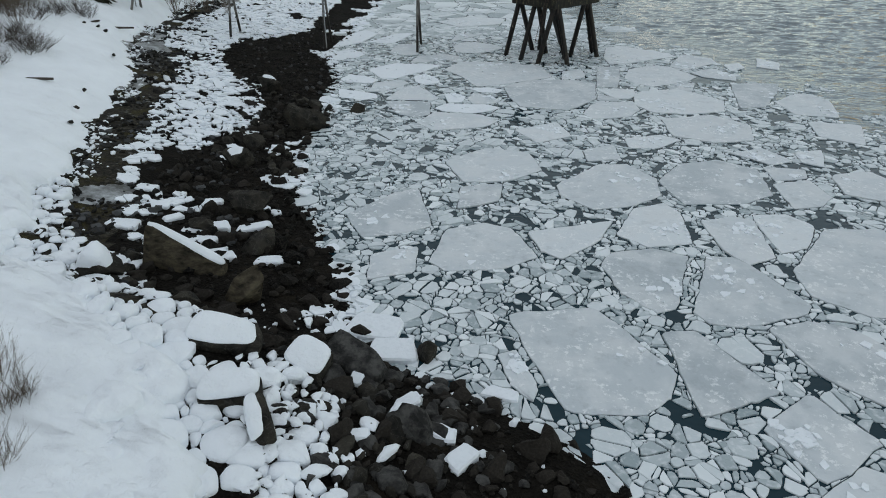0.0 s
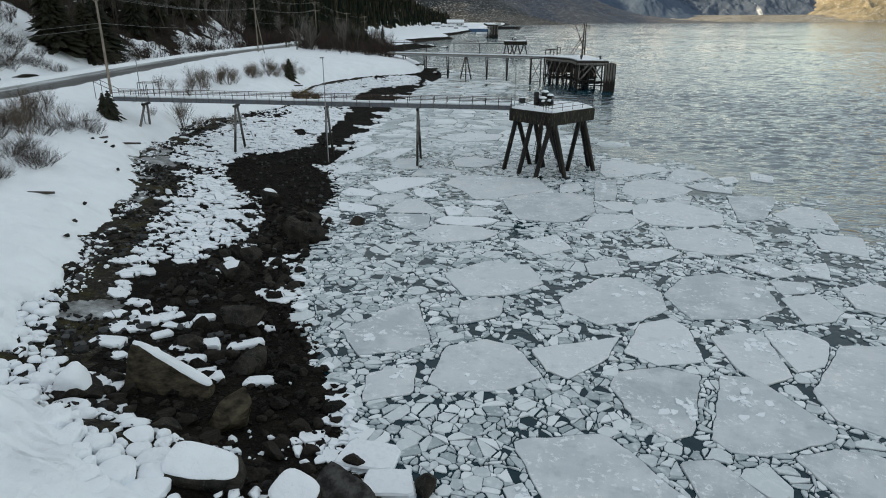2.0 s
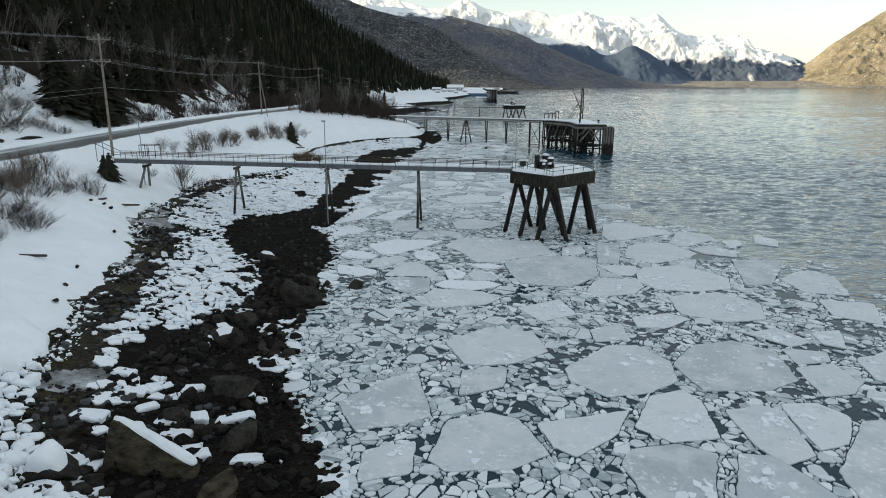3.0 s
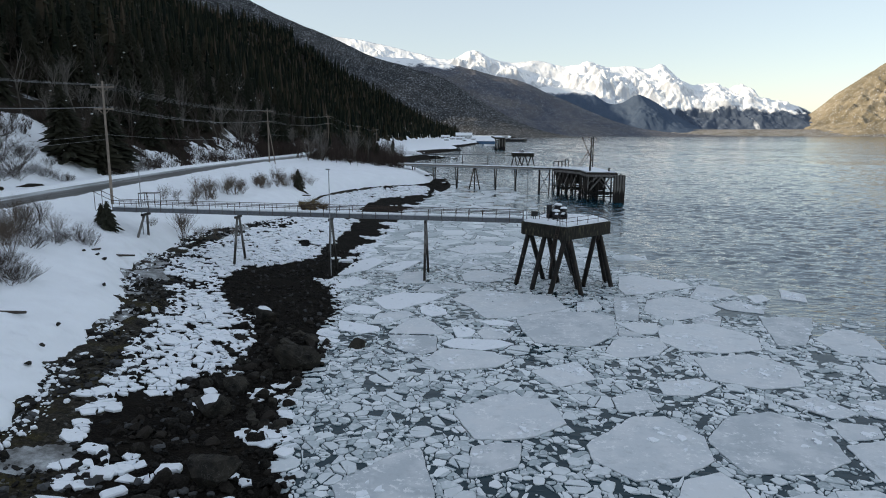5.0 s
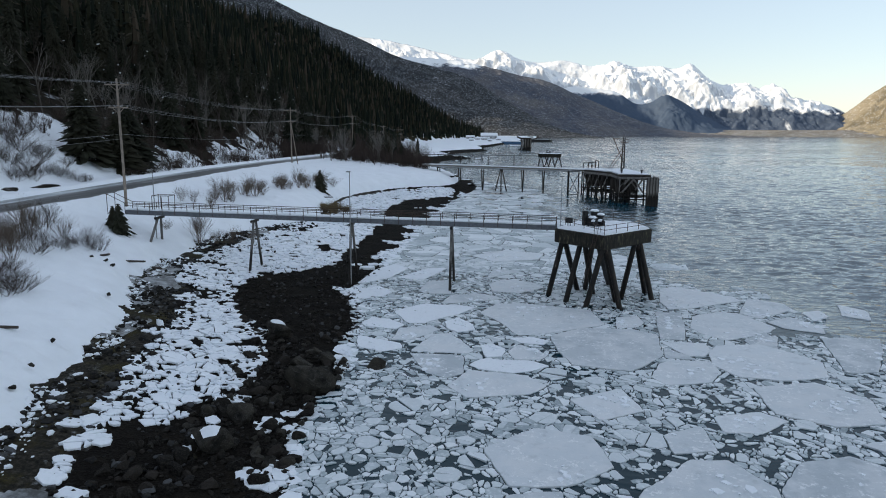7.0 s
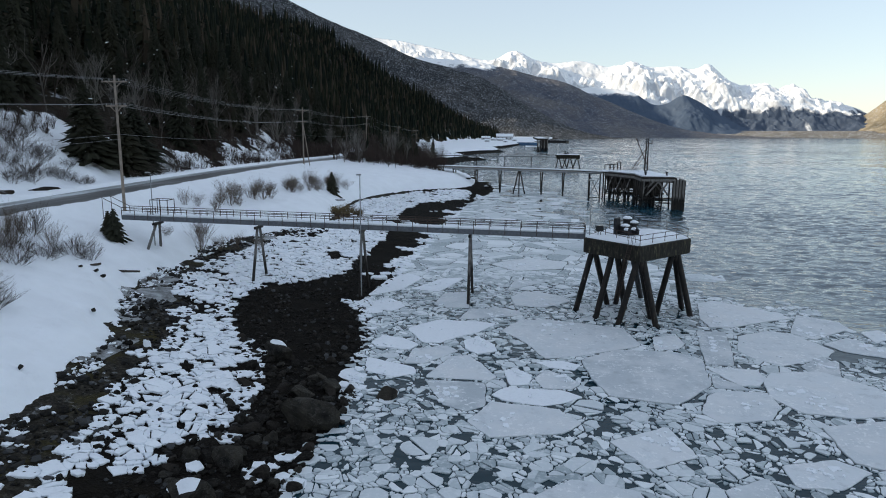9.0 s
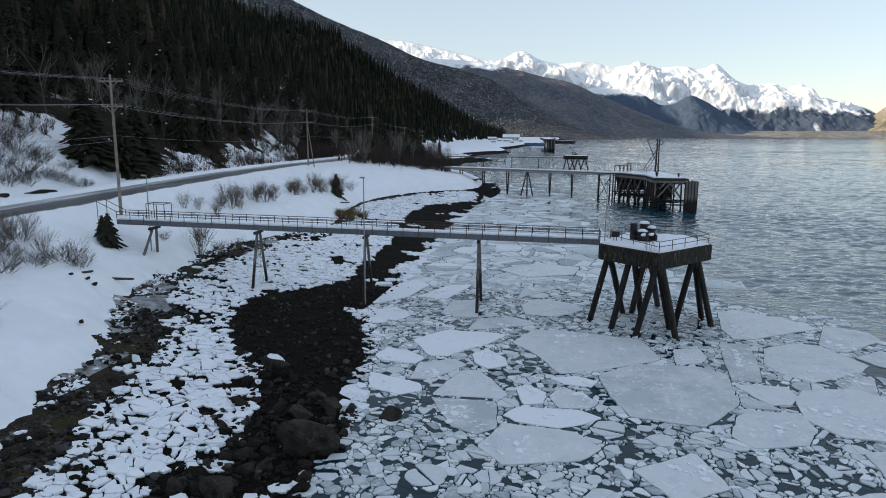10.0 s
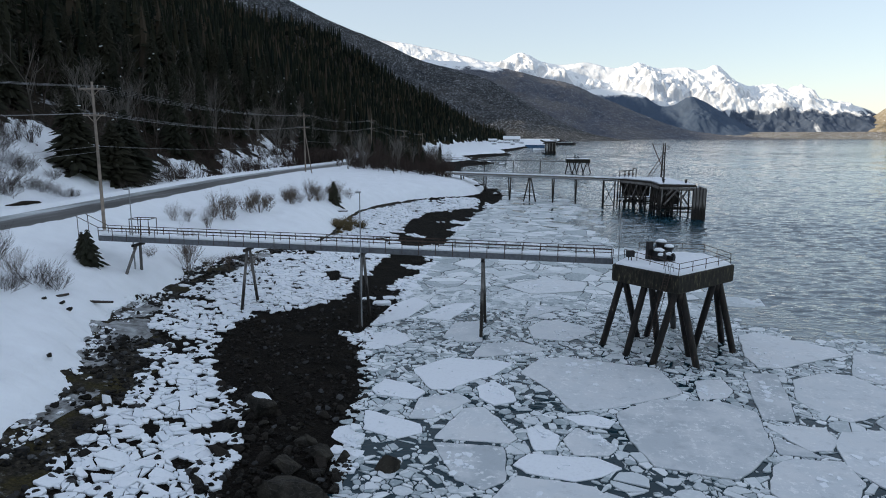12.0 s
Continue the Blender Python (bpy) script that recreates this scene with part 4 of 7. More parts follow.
def fractured(rng, poly, parts):
    """Break a convex outline into angular pieces by straight cracks."""
    pieces = [poly]
    for _ in range(parts):
        pieces.sort(key=lambda p: -area(p))
        p = pieces.pop(0)
        k = rng.random()
        cx = sum(q[0] for q in p) / len(p) + rng.gauss(0, 0.12) * math.sqrt(area(p))
        cy = sum(q[1] for q in p) / len(p) + rng.gauss(0, 0.12) * math.sqrt(area(p))
        n = (math.cos(k * math.pi), math.sin(k * math.pi))
        d = n[0] * cx + n[1] * cy
        halves = clip(p, n, d - 0.025), clip(p, (-n[0], -n[1]), -d - 0.025)
        pieces += [h for h in halves if len(h) >= 3 and area(h) > 0.01]
        if not pieces:
            return [poly]
    return pieces


def area(p):
    return abs(sum(a[0] * b[1] - b[0] * a[1] for a, b in zip(p, p[1:] + p[:1]))) / 2


def centre(p):
    return sum(q[0] for q in p) / len(p), sum(q[1] for q in p) / len(p)


def broken(rng, cells, chance):
    """Crack the larger cells: rows of (centre x, centre y, radius), outline."""
    out = []
    for (x, y, r), poly in cells:
        k = 0 if rng.random() > chance + 0.6 * (r > 0.6) else rng.choice((1, 1, 2, 3)) if r > 0.55 else rng.choice((1, 1, 2)) if r > 0.3 else 0
        for p in fractured(rng, poly, k) if k else [poly]:
            px, py = centre(p)
            out.append(((px, py, math.sqrt(area(p) / 3.14)), p))
    return out


WALLS = [(w, (min(p[0] for p in w), max(p[0] for p in w), min(p[1] for p in w), max(p[1] for p in w))) for w in FLOES]
def afloat(x, y, r):
    """Where loose ice drifts: off the beach, inside the ice edge, clear of the large floes."""
    e = ice_edge(y)
    good = (x > water_line(y) - 0.3) & (x < e + 2.5 * rough2(x, y, 0.2, 3, 21))
    good &= ~((x > e - 15) & (rough2(x, y, 0.25, 3, 33) > 0.25 - 0.4 * smooth(e - 15, e - 2, x)))
    for w, (bx0, bx1, by0, by1) in WALLS:
        box = (bx0 < x) & (x < bx1) & (by0 < y) & (y < by1) & good
        idx = np.nonzero(box)[0]
        if not len(idx):
            continue
        hit = np.zeros(len(idx), bool)
        px, py = x[idx], y[idx]
        for (ax, ay), (cx, cy) in zip(w, w[1:] + w[:1]):
            if ay != cy:
                hit ^= ((ay > py) != (cy > py)) & (px < (cx - ax) * (py - ay) / (cy - ay) + ax)
        good[idx[hit]] = False
    return good


brash_rng = random.Random(11)
brash_np = np.random.default_rng(11)
sites, grid, cell = scatter(brash_np, (-24, 54, 11, 118), (1.2, 0.8, 0.58, 0.42, 0.29, 0.19, 0.13), (120, 1300, 8000, 26000, 46000, 60000, 50000), afloat, 0.64)
bits = broken(brash_rng, packed(sites, grid, cell, 0.06, WALLS), 0.5)
bits.sort(key=lambda b: (b[0][2] < 0.5) * 200 + abs(b[0][0] - 4) + abs(b[0][1] - 36))
stuff = ([], [])


def heap(stuff, geo):
    k = len(stuff[0])
    stuff[0].extend(geo[0])
    stuff[1].extend([tuple(a + k for a in q) for q in geo[1]])


def shrunk(poly, x, y, f):
    return [(x + (px - x) * f, y + (py - y) * f) for px, py in poly]


def rubbed(poly):
    """Corners ground off where pieces rub against each other."""
    out = []
    for (ax, ay), (bx_, by2) in zip(poly, poly[1:] + poly[:1]):
        out += [(ax * 0.73 + bx_ * 0.27, ay * 0.73 + by2 * 0.27), (ax * 0.27 + bx_ * 0.73, ay * 0.27 + by2 * 0.73)]
    return out


# pools of open water between the pans, where most small pieces have drifted off
bx, by_ = np.array([b[0][0] for b in bits]), np.array([b[0][1] for b in bits])
POOL = np.clip(0.6 * smooth(0.12, 0.4, rough2(bx, by_, 0.16, 3, 71)) * smooth(30, 50, by_) + 0.25 * smooth(0.15, 0.4, rough2(bx, by_, 0.5, 2, 72)), 0, 0.8)
for i, ((x, y, r), poly) in enumerate(bits):
    if r < 0.6 and brash_rng.random() < 0.04 + 0.5 * POOL[i] + 0.16 * smooth(28, 45, y) * (r < 0.4):
        continue
    poly = shrunk(poly, x, y, 1 - (brash_rng.uniform(-0.06, 0.05) + 0.2 * r * POOL[i] * brash_rng.random()) / max(r, 0.12))
    poly = worn(poly, brash_rng, 1.2, 0.05, 0.16) if r > 0.34 else rubbed(poly) if r > 0.16 else poly
    top = brash_rng.uniform(0.03, 0.11)
    lean = (brash_rng.uniform(-0.06, 0.06), brash_rng.uniform(-0.06, 0.06))
    if i < 280:
        local = [(px - x, py - y) for px, py in poly]
        thing("brash_ice", *plate(local, -0.12, top, 0.03, lean, (0, 0)), BRASH, "small broken piece of pale sea ice afloat", "ice piece", "broken ice pieces", at=pose(x, y, 0))
    else:
        heap(stuff, plate(poly, -0.12, top, 0.03, lean, (x, y)))
# thinner pans further out, between the piers
sites, grid, cell = scatter(brash_np, (-24, 30, 112, 290), (3.2, 2.0, 1.2, 0.7), (900, 3200, 8000, 12000), afloat)
for (x, y, r), poly in broken(brash_rng, packed(sites, grid, cell, 0.16, WALLS), 0.85):
    if brash_rng.random() > 0.3 * smooth(150, 270, y):
        heap(stuff, plate(worn(poly, brash_rng, 1.5, 0.12, 0.07), -0.1, brash_rng.uniform(0.02, 0.07), 0.04, (0, 0), (x, y)))
thing("drift_ice", *stuff, BRASH, "close-packed small broken sea ice", "ice", kind="stuff")


# ---- ice stranded on the beach ----
def stranded(x, y, r):
    d, g, w = dark_line(y), gravel_line(y), water_line(y)
    n = rough2(x, y, 0.14, 3, 40) + 0.35 * rough2(x, y, 0.6, 2, 41)
    n2 = rough2(x, y, 0.3, 3, 44)
    rim = (x > w - 4.0) & (y > 27)
    belt = (x > g + 1.3 * smooth(95, 80, y) * smooth(52, 64, y)) & (x < d)
    cover = -0.2 + 0.65 * smooth(44, 64, y)
    good = np.where(rim, n2 > 0.0 + 0.13 * (w - x), np.where(belt, n < cover, n2 > 0.62))
    return good & ((r < 0.66) | (y > 62)) & (x < w + 0.5) & (x > snow_line(y) + 1.2) & (y > 13)


slab_rng = random.Random(17)
sites, grid, cell = scatter(np.random.default_rng(17), (-52, 8, 13, 232), (1.05, 0.8, 0.56, 0.38, 0.25), (300, 2200, 9000, 24000, 26000), stranded, 0.62)
slabs = broken(slab_rng, packed(sites, grid, cell, 0.02), 0.3)
slabs.sort(key=lambda b: -b[0][2] + 0.006 * b[0][1])
at = np.array([s[0][:2] for s in slabs])
ZS = ground_height(at[:, 0], at[:, 1])
DX = (ground_height(at[:, 0] + 0.6, at[:, 1]) - ZS) / 0.6
DY = (ground_height(at[:, 0], at[:, 1] + 0.6) - ZS) / 0.6
stuff = ([], [])
for i, ((x, y, r), poly) in enumerate(slabs):
    if slab_rng.random() < 0.08:
        continue
    poly = worn(shrunk(poly, x, y, slab_rng.uniform(0.78, 1.2)), slab_rng, 0.6, 0.06, 0.14)
    lean = (DX[i] + slab_rng.gauss(0, 0.05), DY[i] + slab_rng.gauss(0, 0.05))
    z, thick = float(ZS[i]) + 0.06 + 0.1 * slab_rng.random() ** 2, slab_rng.uniform(0.03, 0.08)
    if i < 240:
        local = [(px - x, py - y) for px, py in poly]
        thing("ice_slab", *plate(local, -0.12, thick, 0.04, lean, (0, 0)), STRANDED, "snow-white slab of ice stranded on the beach", "ice slab", "stranded ice slabs", at=pose(x, y, z))
    else:
        heap(stuff, plate(poly, z - 0.12, z + thick, 0.04, lean, (x, y)))
thing("stranded_ice", *stuff, STRANDED, "white ice slabs left on the beach by the tide", "ice", kind="stuff")


# ---- mooring dolphins ----
def cap_geo(corners, top, bottom):
    """A thick concrete cap with a chamfered rim over an outline."""
    n = len(corners)
    cx, cy = sum(c[0] for c in corners) / n, sum(c[1] for c in corners) / n

    def ring(f, z):
        return [(cx + (x - cx) * f, cy + (y - cy) * f, z) for x, y in corners]
    verts = ring(0.97, bottom) + ring(1.0, bottom + 0.12) + ring(1.0, top - 0.1) + ring(0.985, top)
    faces = [(r * n + i, r * n + (i + 1) % n, (r + 1) * n + (i + 1) % n, (r + 1) * n + i) for r in range(3) for i in range(n)]
    return verts, faces + [tuple(range(3 * n, 4 * n)), tuple(reversed(range(n)))]


def snow_pad(corners, z, depth, seed, f=0.95, step=0.5):
    """A lumpy blanket of snow inside a convex outline."""
    n = len(corners)
    cx, cy = sum(c[0] for c in corners) / n, sum(c[1] for c in corners) / n
    ring = []
    for (x0, y0), (x1, y1) in zip(corners, corners[1:] + corners[:1]):
        k = max(2, int(math.hypot(x1 - x0, y1 - y0) / step))
        ring += [(x0 + (x1 - x0) * i / k, y0 + (y1 - y0) * i / k) for i in range(k)]
    m = len(ring)
    levels = ((f, 0.0), (f - 0.01, 0.6), (f - 0.05, 0.92), (0.75, 1.0), (0.5, 1.0), (0.25, 1.0))
    verts, faces = [], []
    for g, h in levels:
        for x, y in ring:
            px, py = cx + (x - cx) * g, cy + (y - cy) * g
            verts.append((px, py, z + depth * h * (1 + 0.35 * float(rough2(px, py, 0.9, 3, seed)))))
    for r in range(len(levels) - 1):
        faces += [(r * m + i, r * m + (i + 1) % m, (r + 1) * m + (i + 1) % m, (r + 1) * m + i) for i in range(m)]
    verts.append((cx, cy, z + depth))
    k = (len(levels) - 1) * m
    faces += [(k + i, k + (i + 1) % m, len(verts) - 1) for i in range(m)]
    return verts, faces


def rail_run(thing_ob, points, posts, height, material=None, name="railing"):
    """Posts and two rails along a line of points, each rail and post a part."""
    material = material or RUST
    for a, b in zip(points, points[1:]):
        a, b = Vector(a), Vector(b)
        up = Vector((0, 0, 1))
        for f in (1.0, 0.55):
            part("rail", rod(a + up * height * f, b + up * height * f, 0.035, 0.035, 6), material, thing_ob)
        k = max(1, round((b - a).length / posts))
        for i in range(k + 1):
            p = a.lerp(b, i / k)
            part("post", rod(p, p + up * height, 0.035, 0.035, 6), material, thing_ob)


PAD = [(5.9, 95.6), (11.3, 90.3), (18.2, 97.0), (16.9, 102.6), (9.6, 103.2)]
PAD_TOP, PAD_LOW = 9.1, 7.35
dolphin = base("mooring_dolphin", "square concrete mooring dolphin on raking steel piles, stained and snow-topped", "dolphin", (11.6, 97.5, 0))
D0 = Matrix.Translation((-11.6, -97.5, 0))
part("cap", moved(cap_geo(PAD, PAD_TOP, PAD_LOW), D0), CONCRETE, dolphin, "thick stained concrete cap")
part("snow_cover", moved(snow_pad(PAD, PAD_TOP - 0.03, 0.3, 3), D0), SNOW, dolphin, "smooth white snow", True)


def leg(x, y, tx, ty, r=0.33):
    v = Vector((tx - x, ty - y, PAD_LOW + 0.2 + 1.2))
    p = Vector((x, y, -1.2)) - v * 0.0
    part("raking_leg", moved(rod(p, (tx, ty, PAD_LOW + 0.2), r, r, 14), D0), PILE, dolphin, "rusty black steel pile")


leg(5.3, 97.5, 6.9, 95.6)
leg(10.0, 101.1, 7.2, 95.4)
leg(7.2, 93.8, 9.0, 94.1)
leg(10.8, 102.2, 10.2, 92.6)
leg(11.8, 99.4, 9.4, 93.1)
leg(9.4, 91.7, 11.3, 91.3)
leg(15.0, 106.6, 10.9, 91.8)
leg(14.1, 94.8, 11.5, 91.3)
leg(14.0, 91.3, 11.9, 91.7)
leg(14.7, 97.3, 15.9, 95.6)
leg(18.8, 100.4, 16.2, 95.9)
leg(18.9, 96.3, 16.6, 96.3)
inner = [(11.6 + (x - 11.6) * 0.94, 97.5 + (y - 97.5) * 0.94) for x, y in PAD]
rails = [(x - 11.6, y - 97.5, PAD_TOP) for x, y in inner]
rail_run(dolphin, [(-4.2, 0.5, PAD_TOP), rails[1]], 2.1, 1.15)
rail_run(dolphin, [rails[1], rails[2]], 2.3, 1.15)
rail_run(dolphin, [rails[2], rails[3]], 2.3, 1.15)
rail_run(dolphin, [rails[3], rails[4]], 2.4, 1.15)
# ladder down the seaward corner, with hooped handholds at its head
foot, head = Vector((9.2 - 11.6, 91.0 - 97.5, 3.0)), Vector((10.35 - 11.6, 91.0 - 97.5, PAD_TOP))
side_way = Vector((0.3, -0.3, 0)) * 0.6
ladder = part("ladder", join(rod(foot - side_way, head - side_way, 0.03, 0.03, 6), rod(foot + side_way, head + side_way, 0.03, 0.03, 6)), RUST, dolphin, "rusty steel ladder")
for i in range(24):
    c = foot.lerp(head, i / 24)
    part("rung", rod(c - side_way, c + side_way, 0.02, 0.02, 5), RUST, ladder)
for s in (-1, 1):
    pts = [head + side_way * s + Vector((0.3 * (1 - math.cos(t)) * 0.7, 0.3 * (1 - math.cos(t)) * 0.9, 0.95 * math.sin(t) + (0.1 if t else 0))) for t in np.linspace(0, math.pi, 9)]
    part("handhold", tube(pts, 0.03, 6), GALV, ladder)


def mooring_hook(x, y, z, turn, size=1.0):
    """A quick-release mooring hook stand: plinth, two drums, capstan motor, hook arms and a control box, all snow-capped."""
    ob = base("mooring_hook", "black quick-release mooring hook with capstan, capped with snow", "mooring hook", pose(x, y, z, 0, 0, turn))
    part("plinth", slab(-1.0, 1.0, -0.75, 0.75, 0, 0.3, 0.04), DARK_STEEL, ob)
    part("hook_arm", join(beam((-0.7, -0.5, 0.55), (-0.7, -1.5, 0.5), 0.3, 0.4), beam((-0.7, -1.5, 0.7), (-0.7, -1.2, 0.95), 0.22, 0.25)), DARK_STEEL, ob)
    part("hook_arm", join(beam((0.2, -0.5, 0.55), (0.35, -1.5, 0.5), 0.3, 0.4), beam((0.35, -1.5, 0.7), (0.3, -1.2, 0.95), 0.22, 0.25)), DARK_STEEL, ob)
    part("body", slab(-0.9, 0.5, -0.55, 0.55, 0.3, 1.15, 0.08), DARK_STEEL, ob)
    part("capstan", join(rod((0.85, 0.1, 0), (0.85, 0.1, 0.5), 0.42, 0.42, 16), rod((0.85, 0.1, 0.5), (0.85, 0.1, 1.2), 0.3, 0.36, 16), rod((0.85, 0.1, 1.2), (0.85, 0.1, 1.45), 0.5, 0.5, 16)), DARK_STEEL, ob)
    part("motor", join(rod((0.4, 0.85, 0.2), (0.4, 0.85, 1.75), 0.5, 0.5, 16), rod((0.4, 0.85, 1.75), (0.4, 0.85, 1.9), 0.56, 0.5, 16)), DARK_STEEL, ob)
    part("control_box", slab(-1.35, -0.75, 0.5, 1.0, 0.0, 2.0, 0.04), DARK_STEEL, ob)
    for cx, cy, cz, r in ((0.4, 0.85, 1.88, 0.56), (0.85, 0.1, 1.44, 0.5), (-0.4, 0.0, 1.12, 0.55), (0.35, -0.6, 0.75, 0.4), (-0.7, -0.7, 0.75, 0.32)):
        part("snow_cap", dome(cx, cy, cz, r, 0.28), SNOW, ob, "white snow cap", True)
    ob.scale = (size, size, size)
    return ob


def dome(x, y, z, r, h):
    verts, faces = [(x, y, z + h)], []
    n = 12
    for k, (f, g) in enumerate(((0.5, 0.93), (0.85, 0.62), (1.0, 0.25), (0.97, 0.0))):
        verts += [(x + r * f * math.cos(2 * math.pi * i / n), y + r * f * math.sin(2 * math.pi * i / n), z + h * g) for i in range(n)]
    faces += [(0, 1 + i, 1 + (i + 1) % n) for i in range(n)]
    for k in range(3):
        faces += [(1 + k * n + i, 1 + (k + 1) * n + i, 1 + (k + 1) * n + (i + 1) % n, 1 + k * n + (i + 1) % n) for i in range(n)]
    return verts, faces


mooring_hook(11.1, 97.3, PAD_TOP + 0.12, 25)
lantern = base("navigation_lantern", "small black lantern box on a short post", "lantern", (7.7, 96.2, PAD_TOP))
part("post", join(rod((-0.15, 0, 0), (-0.15, 0, 0.7), 0.04, 0.04, 6), rod((0.15, 0, 0), (0.15, 0, 0.7), 0.04, 0.04, 6)), DARK_STEEL, lantern)
part("housing", slab(-0.42, 0.42, -0.25, 0.25, 0.7, 1.35, 0.05), DARK_STEEL, lantern)


def lamp_post(x, y, z0, z1, arm=(0.0, -0.6), r=0.07):
    ob = base("lamp_post", "tall thin galvanised lamp post beside the walkway", "lamp post", (x, y, z0), "walkway lamp posts")
    h = z1 - z0
    part("pole", rod((0, 0, 0), (0, 0, h), r * 1.25, r * 0.8, 10), GALV, ob)
    part("arm", rod((0, 0, h - 0.1), (arm[0], arm[1], h), 0.035, 0.035, 6), GALV, ob)
    part("lamp_head", slab(arm[0] - 0.28, arm[0] + 0.28, arm[1] - 0.2, arm[1] + 0.2, h - 0.12, h + 0.06, 0.03), GALV, ob, "grey lamp head")
    return ob


# ---- walkway from the shore to the dolphin ----
WALK_A, WALK_B = Vector((6.4, 99.2, 8.35)), Vector((-55.5, 102.9, 8.75))
walk_dir = (WALK_B - WALK_A).normalized()
walk_side = Vector((-walk_dir.y, walk_dir.x, 0)) * -1
walkway = base("walkway", "long narrow steel walkway with railings and a snowy deck", "walkway", WALK_A)


def on_walk(d, across, up):
    return walk_dir * d + walk_side * across + Vector((0, 0, up))


L = (WALK_B - WALK_A).length
for a in (0.0, 1.7):
    part("girder", beam(on_walk(0, a, 0.28), on_walk(L, a, 0.28), 0.16, 0.56), GREY_STEEL, walkway, "grey painted steel girder")
part("deck", beam(on_walk(0, 0.85, 0.6), on_walk(L, 0.85, 0.6), 1.9, 0.06), GREY_STEEL, walkway)
part("snow_cover", beam(on_walk(0.2, 0.85, 0.71), on_walk(L - 0.3, 0.85, 0.71), 1.5, 0.16), SNOW, walkway, "trodden white snow")
post_mesh = link_mesh("post", *rod((0, 0, 0), (0, 0, 1.62), 0.045, 0.045, 6), RUST)
for a in (-0.06, 1.76):
    for up in (1.68, 1.28):
        part("rail", rod(on_walk(0, a, up), on_walk(L, a, up), 0.045, 0.045, 6), RUST, walkway)
    n = 32
    for i in range(n + 1):
        share("post", post_mesh, walkway, Matrix.Translation(on_walk(L * i / n, a, 0.06)))
    part("end_rail", rod(on_walk(L, a, 1.68), on_walk(L + 3.0, a, 3.0), 0.045, 0.045, 6), RUST, walkway)
    part("end_post", rod(on_walk(L + 2.8, a, 0.2), on_walk(L + 2.8, a, 2.95), 0.045, 0.045, 6), RUST, walkway)


def trestle_leg(x, y0, y1, g0, g1, top):
    ob = base("walkway_support", "raking pair of steel legs under the walkway", "support", (x, 0, 0), "walkway supports")
    mid = WALK_A.y + (WALK_B.y - WALK_A.y) * (WALK_A.x - x) / (WALK_A.x - WALK_B.x) + 0.85
    part("leg", rod((0, y0, g0 - 0.6), (-0.1, mid - 0.4, top), 0.19, 0.17, 10), LEG_STEEL, ob)
    part("leg", rod((0.1, y1, g1 - 0.6), (-0.1, mid + 0.4, top), 0.19, 0.17, 10), LEG_STEEL, ob)
    part("head_beam", beam((-0.1, mid - 1.2, top), (-0.1, mid + 1.2, top), 0.35, 0.32), PILE, ob)
    return ob


trestle_leg(-7.5, 97.3, 103.8, 0, 0, 8.2)
trestle_leg(-21.6, 99.3, 104.2, gz(-21.6, 99), gz(-21.6, 104), 8.2)
trestle_leg(-35.9, 99.6, 104.3, gz(-35.9, 100), gz(-35.9, 104), 8.25)
trestle_leg(-50.6, 99.6, 103.4, gz(-50.6, 99.6), gz(-50.6, 103.4), 8.3)
lamp_post(-21.4, 99.6, gz(-21.4, 99.6) - 0.3, 15.7)
lamp_post(-51.0, 102.9, gz(-51, 102.9) - 0.2, 15.3)
lamp_post(6.7, 97.2, PAD_TOP - 1.6, 15.6, (0.0, 0.3), 0.05)
gate = base("walkway_gate", "rusty open steel gate frame across the walkway", "gate", (-50.2, 104.0, 8.9))
for gx_ in (-1.25, 1.25):
    for gy_ in (-0.9, 0.9):
        part("upright", rod((gx_, gy_, 0), (gx_, gy_, 2.6), 0.05, 0.05, 6), RUST, gate)
for p, q in (((-1.25, -0.9, 2.6), (1.25, -0.9, 2.6)), ((-1.25, 0.9, 2.6), (1.25, 0.9, 2.6)), ((-1.25, -0.9, 2.6), (-1.25, 0.9, 2.6)), ((1.25, -0.9, 2.6), (1.25, 0.9, 2.6)), ((0.2, -0.9, 0.2), (0.2, -0.9, 2.4)), ((-0.9, 0.9, 0.1), (-0.9, 0.9, 2.5))):
    part("bar", rod(p, q, 0.05, 0.05, 6), RUST, gate)

# ---- the old pier: long approach and head ----
pier = base("timber_pier", "old timber pier with a long snowy approach and braced head", "pier")
PA, PB = Vector((-30, 256, 8.6)), Vector((28, 235.5, 8.6))
pd = (PB - PA).normalized()
ps = Vector((pd.y, -pd.x, 0))
PL = (PB - PA).length


def on_pier(d, a, up):
    return PA + pd * d + ps * a + Vector((0, 0, up))


